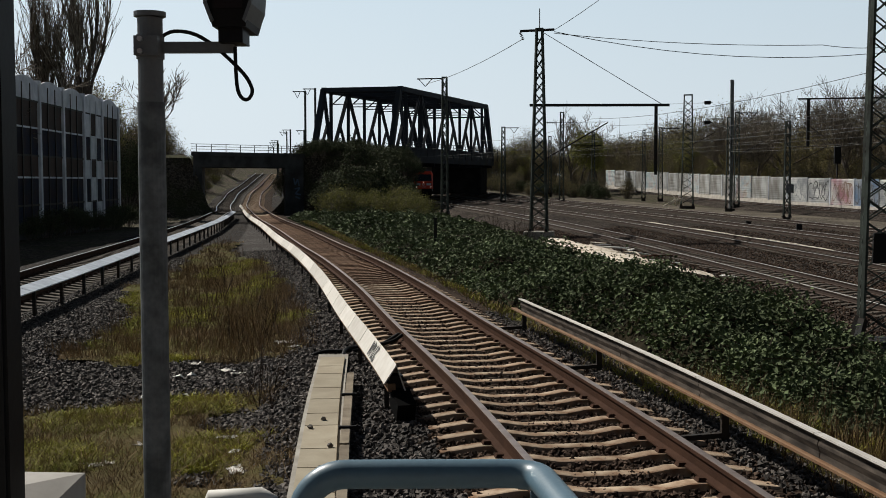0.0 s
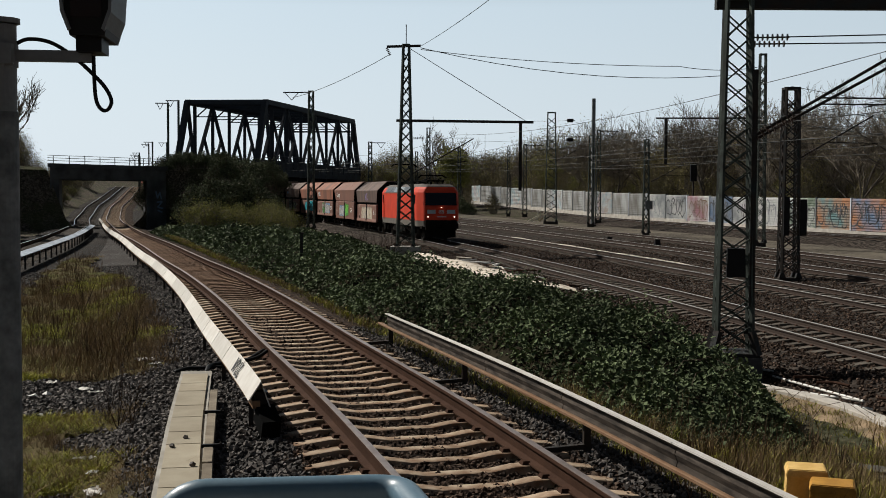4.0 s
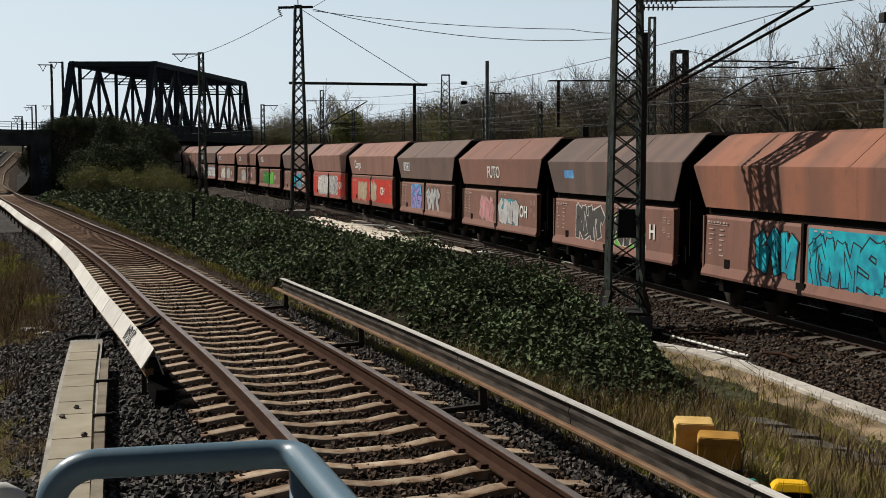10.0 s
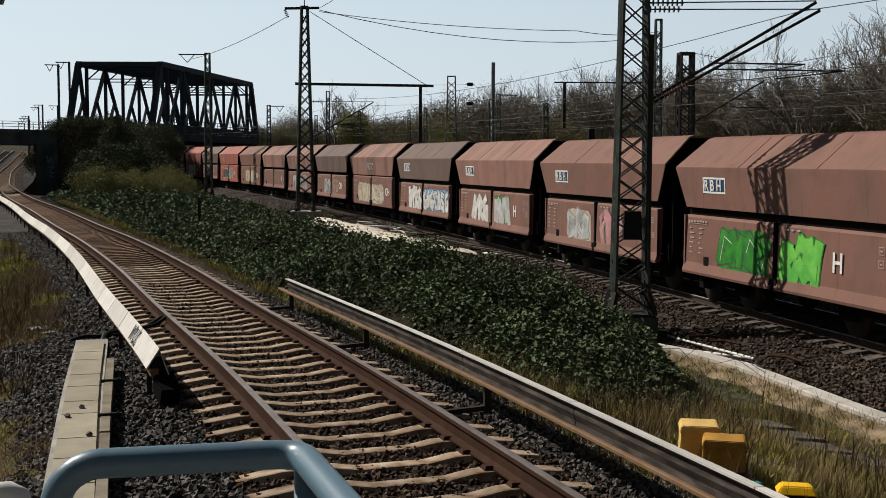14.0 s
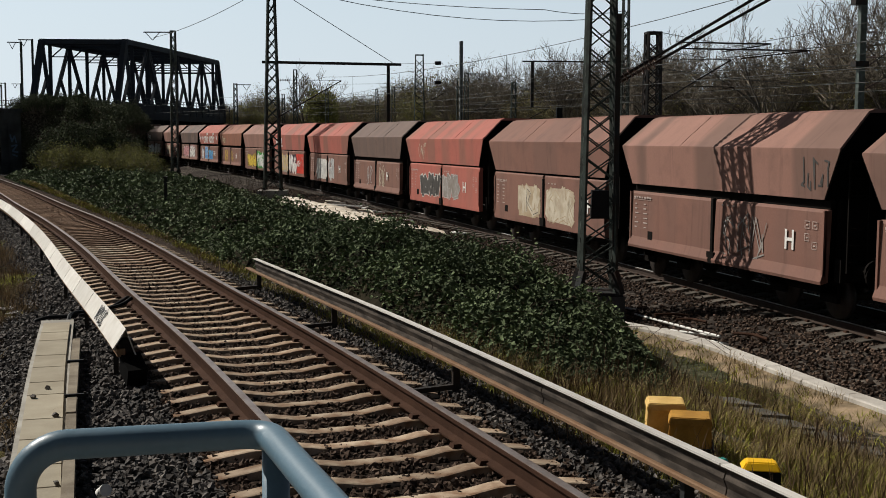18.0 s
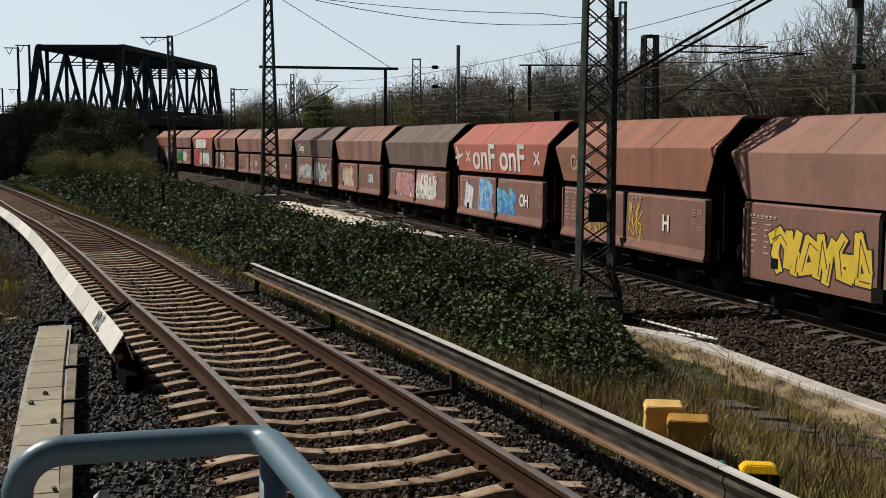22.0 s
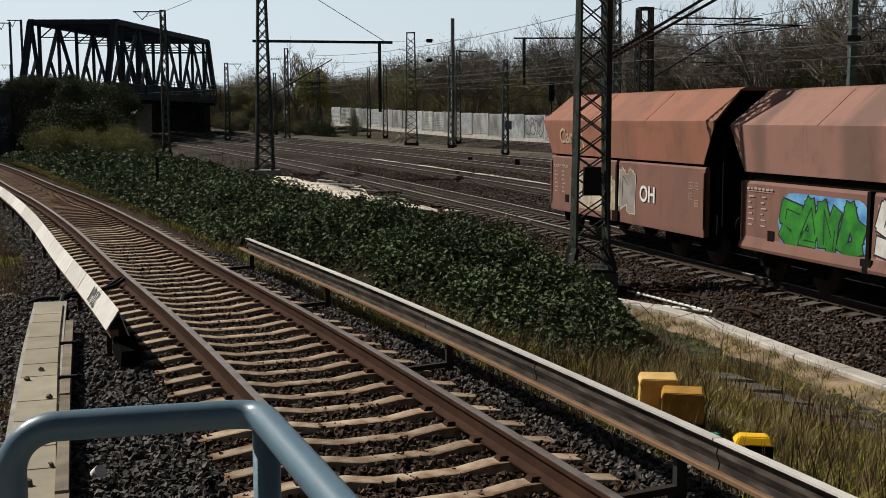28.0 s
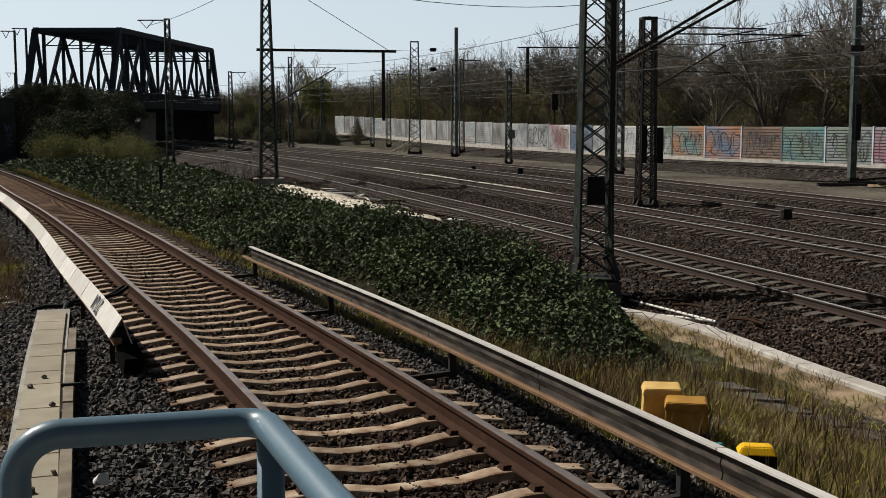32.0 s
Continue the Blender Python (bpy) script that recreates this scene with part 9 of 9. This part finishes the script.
for x, y, L, a in ((10.2, 22.7, 0.7, -50), (10.6, 20.8, 0.8, -65), (10.9, 20.3, 0.5, 60), (10.0, 23.4, 1.0, 4)):
    scrap(x, y, -1.55, L, a, 0.03, RUST, "bent rusty rod on dark cinder", 0.08, "scrap_rod")
for j in range(9):
    q = main_point(88 - j * 3.6, 9.75 + 0.12 * math.sin(j * 1.9))
    q2 = main_point(88 - j * 3.6 - 3.5, 9.75 + 0.12 * math.sin((j + 1) * 1.9))
    lc = thing("cable_length", "pale weathered cable conduit lying between two tracks", "conduit", "trackside conduits", m=Matrix.Translation((q.x, q.y, q.z - 0.26)))
    e = q2 - q
    part("conduit", Solid().tube([(0, 0, 0.06), (e.x * 0.5 + 0.08, e.y * 0.5, 0.07 + e.z * 0.5), (e.x, e.y, e.z + 0.06)], 0.026 if j % 3 else 0.045, 6), RUBBLE, lc)
tim = thing("timber_stack", "loose pile of pale timbers under a mast", "timber", m=pose(23.6, 123.5, -0.5))
for k in range(7):
    part("timber", Solid().beam((rr.uniform(-1.5, 0.3), rr.uniform(-0.3, 0.3), 0.05), (rr.uniform(-0.3, 1.5), rr.uniform(-0.3, 0.3), rr.uniform(0.5, 1.5)), 0.12), RUBBLE, tim)
for k, (x, y, w) in enumerate(((40.5, 62.5, 1.6), (38.0, 60.8, 1.4), (42.0, 60.5, 1.5))):
    t = thing("rail_pile", "low pile of dark scrap rails on the ground", "scrap", "trackside scrap", m=pose(x, y, main_z(y) - 0.34, 0, 0, -20))
    for j in range(4):
        part("old_rail", Solid().beam((-w, j * 0.22, 0.08 + 0.05 * (j % 2)), (w, j * 0.2 + 0.1, 0.08), 0.1, 0.14), DARK_STEEL, t)
for x, y in ((20.9, 82, ), (23.3, 78), (22.9, 40.5)):
    t = thing("track_relay_box", "small dark relay box between tracks", "equipment box", "trackside boxes", m=pose(x, y, main_z(y) - 0.3))
    part("body", Solid().box(-0.2, 0.2, -0.15, 0.15, 0, 0.42, taper=0.03), BLACK, t, bevel=0.02)
    part("lid", Solid().box(-0.22, 0.22, -0.17, 0.17, 0.42, 0.47, taper=0.03), DARK_STEEL, t)
mp = thing("marker_post", "short dark marker post in the brambles", "post", m=pose(-0.7, 40.5, -0.4))
part("post", Solid().box(-0.06, 0.06, -0.06, 0.06, 0, 1.35, taper=0.01), DARK_STEEL, mp)
part("cap", Solid().box(-0.08, 0.08, -0.08, 0.08, 1.35, 1.4), DARK_STEEL, mp)
# litter in the grass
for k, (x, y, s) in enumerate(((-2.71, 17.9, 0.15), (-2.5, 17.5, 0.1), (-3.19, 15.8, 0.12), (-3.0, 15.6, 0.1), (-3.76, 16.4, 0.1), (-3.13, 11.3, 0.1), (-3.31, 10.5, 0.11), (-2.02, 10.3, 0.12), (-2.36, 11.65, 0.11), (-2.2, 11.6, 0.07))):
    t = thing("plastic_litter", "crumpled torn piece of white plastic film on the ground", "litter", "litter", m=pose(x, y, top_z(x, y) + 0.02, 0, 0, k * 67))
    v = [(s * (i / 4 - 1) * (1 + 0.3 * noise.noise((j * 0.9, k, 2))), s * 0.6 * (j / 3 - 1), s * 0.28 * (1 + noise.noise((i * 0.8, j * 0.9, k * 3.1)))) for j in range(7) for i in range(9)]
    part("film", Solid().add(v, [(j * 9 + i, j * 9 + i + 1, j * 9 + i + 10, j * 9 + i + 9) for j in range(6) for i in range(8)]), COVER, t)
for k in range(14):
    y = rr.uniform(9, 16)
    x = rr.uniform(path_x(PATH_B, y) + 5, path_x(PATH_A, y) - 3.0)
    t = thing("litter", "crumpled pale scrap of paper in the grass", "litter", "litter", m=pose(x, y, top_z(x, y) + 0.02, rr.uniform(-20, 20), rr.uniform(-20, 20), rr.uniform(0, 180)))
    s = rr.uniform(0.03, 0.07)
    part("scrap", Solid().add([(-s, -s, 0), (s, -s * 0.7, 0.02), (s * 1.1, s, 0), (-s * 0.8, s * 0.9, 0.03), (0, 0, s * 0.9)], [(0, 1, 4), (1, 2, 4), (2, 3, 4), (3, 0, 4), (3, 2, 1, 0)]), WHITE, t)


# ---- loose ballast stones ----
def stones(name, label, n, where, size, mat, seed):
    r = np.random.default_rng(seed)
    pos = []
    while len(pos) < n:
        p = where(r)
        if p is not None:
            pos.append(p)
    pos = np.array(pos)
    base = np.array([(1, 0, 0), (-1, 0, 0), (0, 1, 0), (0, -1, 0), (0, 0, 1), (0, 0, -1)], float)
    rot = r.normal(size=(n, 3, 3))
    q, _ = np.linalg.qr(rot)
    sc = size * r.uniform(0.55, 1.25, (n, 1, 1)) * r.uniform(0.6, 1.15, (n, 6, 1))
    v = (base[None] * sc) @ q + pos[:, None]
    f = np.array([(0, 2, 4), (2, 1, 4), (1, 3, 4), (3, 0, 4), (2, 0, 5), (1, 2, 5), (3, 1, 5), (0, 3, 5)])
    faces = (np.arange(n)[:, None, None] * 6 + f).reshape(-1, 3)
    return stuff(name, label, "ballast", v.reshape(-1, 3).tolist(), faces.tolist(), mat)


def around_a(o0, o1, y0, y1, dens=1.0):
    def where(r):
        y = y0 + (y1 - y0) * r.random() ** dens
        o = o0 + (o1 - o0) * r.random()
        x = path_x(PATH_A, y) + o
        return (x, y, top_z(x, y) + 0.008 + r.random() * 0.02 - (0.004 if abs(o) < 1.3 else 0))
    return where


stones("ballast_stones_track", "rust-stained loose stones between the sleepers", 16000, around_a(-1.35, 1.35, 4.5, 24, 1.25), 0.032, STONE_RUST, 1)
stones("ballast_stones_left", "dark grey loose stones beside the track", 26000, around_a(-3.3, -1.3, 4.5, 42, 1.4), 0.037, STONE, 2)
stones("ballast_stones_right", "dark loose stones under the conductor rail", 8000, around_a(1.3, 2.4, 4.5, 22, 1.2), 0.034, STONE, 3)


def left_gravel(r):
    y = 5.5 + 32 * r.random() ** 1.5
    b = path_x(PATH_B, y)
    x = b + 1.4 + r.random() * (path_x(PATH_A, y) - 2.9 - b - 1.4)
    return (x, y, top_z(x, y) + 0.012) if turf(x, y) < 0.03 else None


stones("gravel_left", "grey loose stones between the two tracks", 24000, left_gravel, 0.038, STONE, 4)


def main_shoulder(r):
    y = 12 + 70 * r.random() ** 1.3
    o = -1.8 + 24 * r.random() ** 1.5
    p = main_point(y, o)
    z = float(np.interp(o, (-2.2, -0.5, -0.1, 3.0, 3.3, 4.4, 5.7, 6.0, 9.2, 9.5, 10.6, 11.8, 12.1, 15.2, 15.6, 16.6, 17.7, 18.1, 21.1, 21.5, 24.5),
                        (-0.75, -0.28, -0.25, -0.25, -0.24, -0.38, -0.24, -0.25, -0.25, -0.24, -0.38, -0.24, -0.25, -0.25, -0.24, -0.38, -0.24, -0.25, -0.25, -0.24, -0.6)))
    return (p.x, p.y, p.z + z + 0.015)


stones("ballast_stones_main_line", "brown loose stones on the main line shoulder", 90000, main_shoulder, 0.05, STONE_RUST, 5)

# black hose beside the cable trough
hose = thing("cable_hose", "black cable hoses crossing the ballast at the trough", "hose")
for k, pts in enumerate((((-2.1, 16.6, -0.24), (-1.9, 16.75, -0.2), (-1.5, 16.8, -0.2), (-1.15, 17.3, -0.18), (-0.9, 17.9, -0.1)), ((-1.62, 16.3, -0.2), (-1.6, 16.75, -0.16), (-1.35, 17.1, -0.18), (-1.0, 17.35, -0.15), (-0.8, 17.6, -0.05)))):
    part("hose", Solid().tube(smooth_path(pts), 0.028, 8), BLACK, hose, smooth=True)


# pale sandy patches in the yard
for k, (x, y, w, d) in enumerate(((41.5, 64.0, 2.6, 1.1), (45.0, 61.0, 3.0, 1.3), (36.5, 66.5, 1.6, 0.6), (33.0, 57.0, 2.4, 0.5), (30.5, 73.0, 2.2, 0.6), (27.0, 88.0, 2.6, 0.6), (22.6, 60.0, 0.5, 3.5), (22.0, 72.0, 0.5, 4.5))):
    q = [(x + w * (1 + 0.3 * noise.noise((k, a, 1))) * math.cos(a), y + d * (1 + 0.4 * noise.noise((a, k, 5))) * math.sin(a)) for a in np.linspace(0, 6.28, 18)[:-1]]
    zt = lambda px, py: max(ground_z(px, py), main_z(py) - 0.36 if px < main_x(py) + 23 else -9)
    zs = max(zt(*p) for p in q) + 0.03
    tagged(part("sand_patch", Solid().add([(px, py, zt(px, py) + 0.03) for px, py in q] + [(x, y, zs + 0.03)], [(i, (i + 1) % 17, 17) for i in range(17)]), SAND, smooth=True), "pale patch of sand between the tracks", "sand", kind="structure")

# long pale planks on the rubble
for k in range(5):
    y = 40.5 + k * 1.5
    pl = thing("plank", "pale weathered plank lying on the rubble", "plank", "planks", m=pose(7.5 - k * 0.2, y, main_z(y) - 0.06, 0, 0, 96 + k * 7))
    part("board", Solid().box(-1.6, 1.6, -0.07, 0.07, -0.02, 0.03), RUBBLE, pl)
# stones and clamps on the cable trough
for k, (u, o) in enumerate(((7.0, 0.05), (7.9, -0.06), (8.3, 0.09), (9.6, 0.02), (10.4, 0.11), (11.2, -0.08), (11.6, 0.05))):
    q = rr.uniform(0.018, 0.032)
    st = thing("stone", "dark loose stone lying on the trough lid", "stone", "loose stones", m=pose(-0.05 - u * 0.117 + o, u, -0.135 + q * 0.4, rr.uniform(0, 90), rr.uniform(0, 90), rr.uniform(0, 90)))
    part("stone", Solid().box(-q, q, -q * 0.8, q * 0.8, -q * 0.6, q * 0.6, taper=q * 0.35), STONE, st)
for u in (7.2, 9.0, 10.9, 12.6):
    cl = thing("cable_clamp", "black clamp strap across the trough edging", "clamp", "cable clamps", m=pose(-0.14 - u * 0.083, u, -0.06, 0, 0, 5))
    part("strap", Solid().box(-0.09, 0.12, -0.018, 0.018, -0.02, 0.012), BLACK, cl)
    part("bolt", Solid().disc((0.09, 0, 0.016), (0, 0, 1), 0.012, 0.02, 8), DARK_STEEL, cl)


motions()
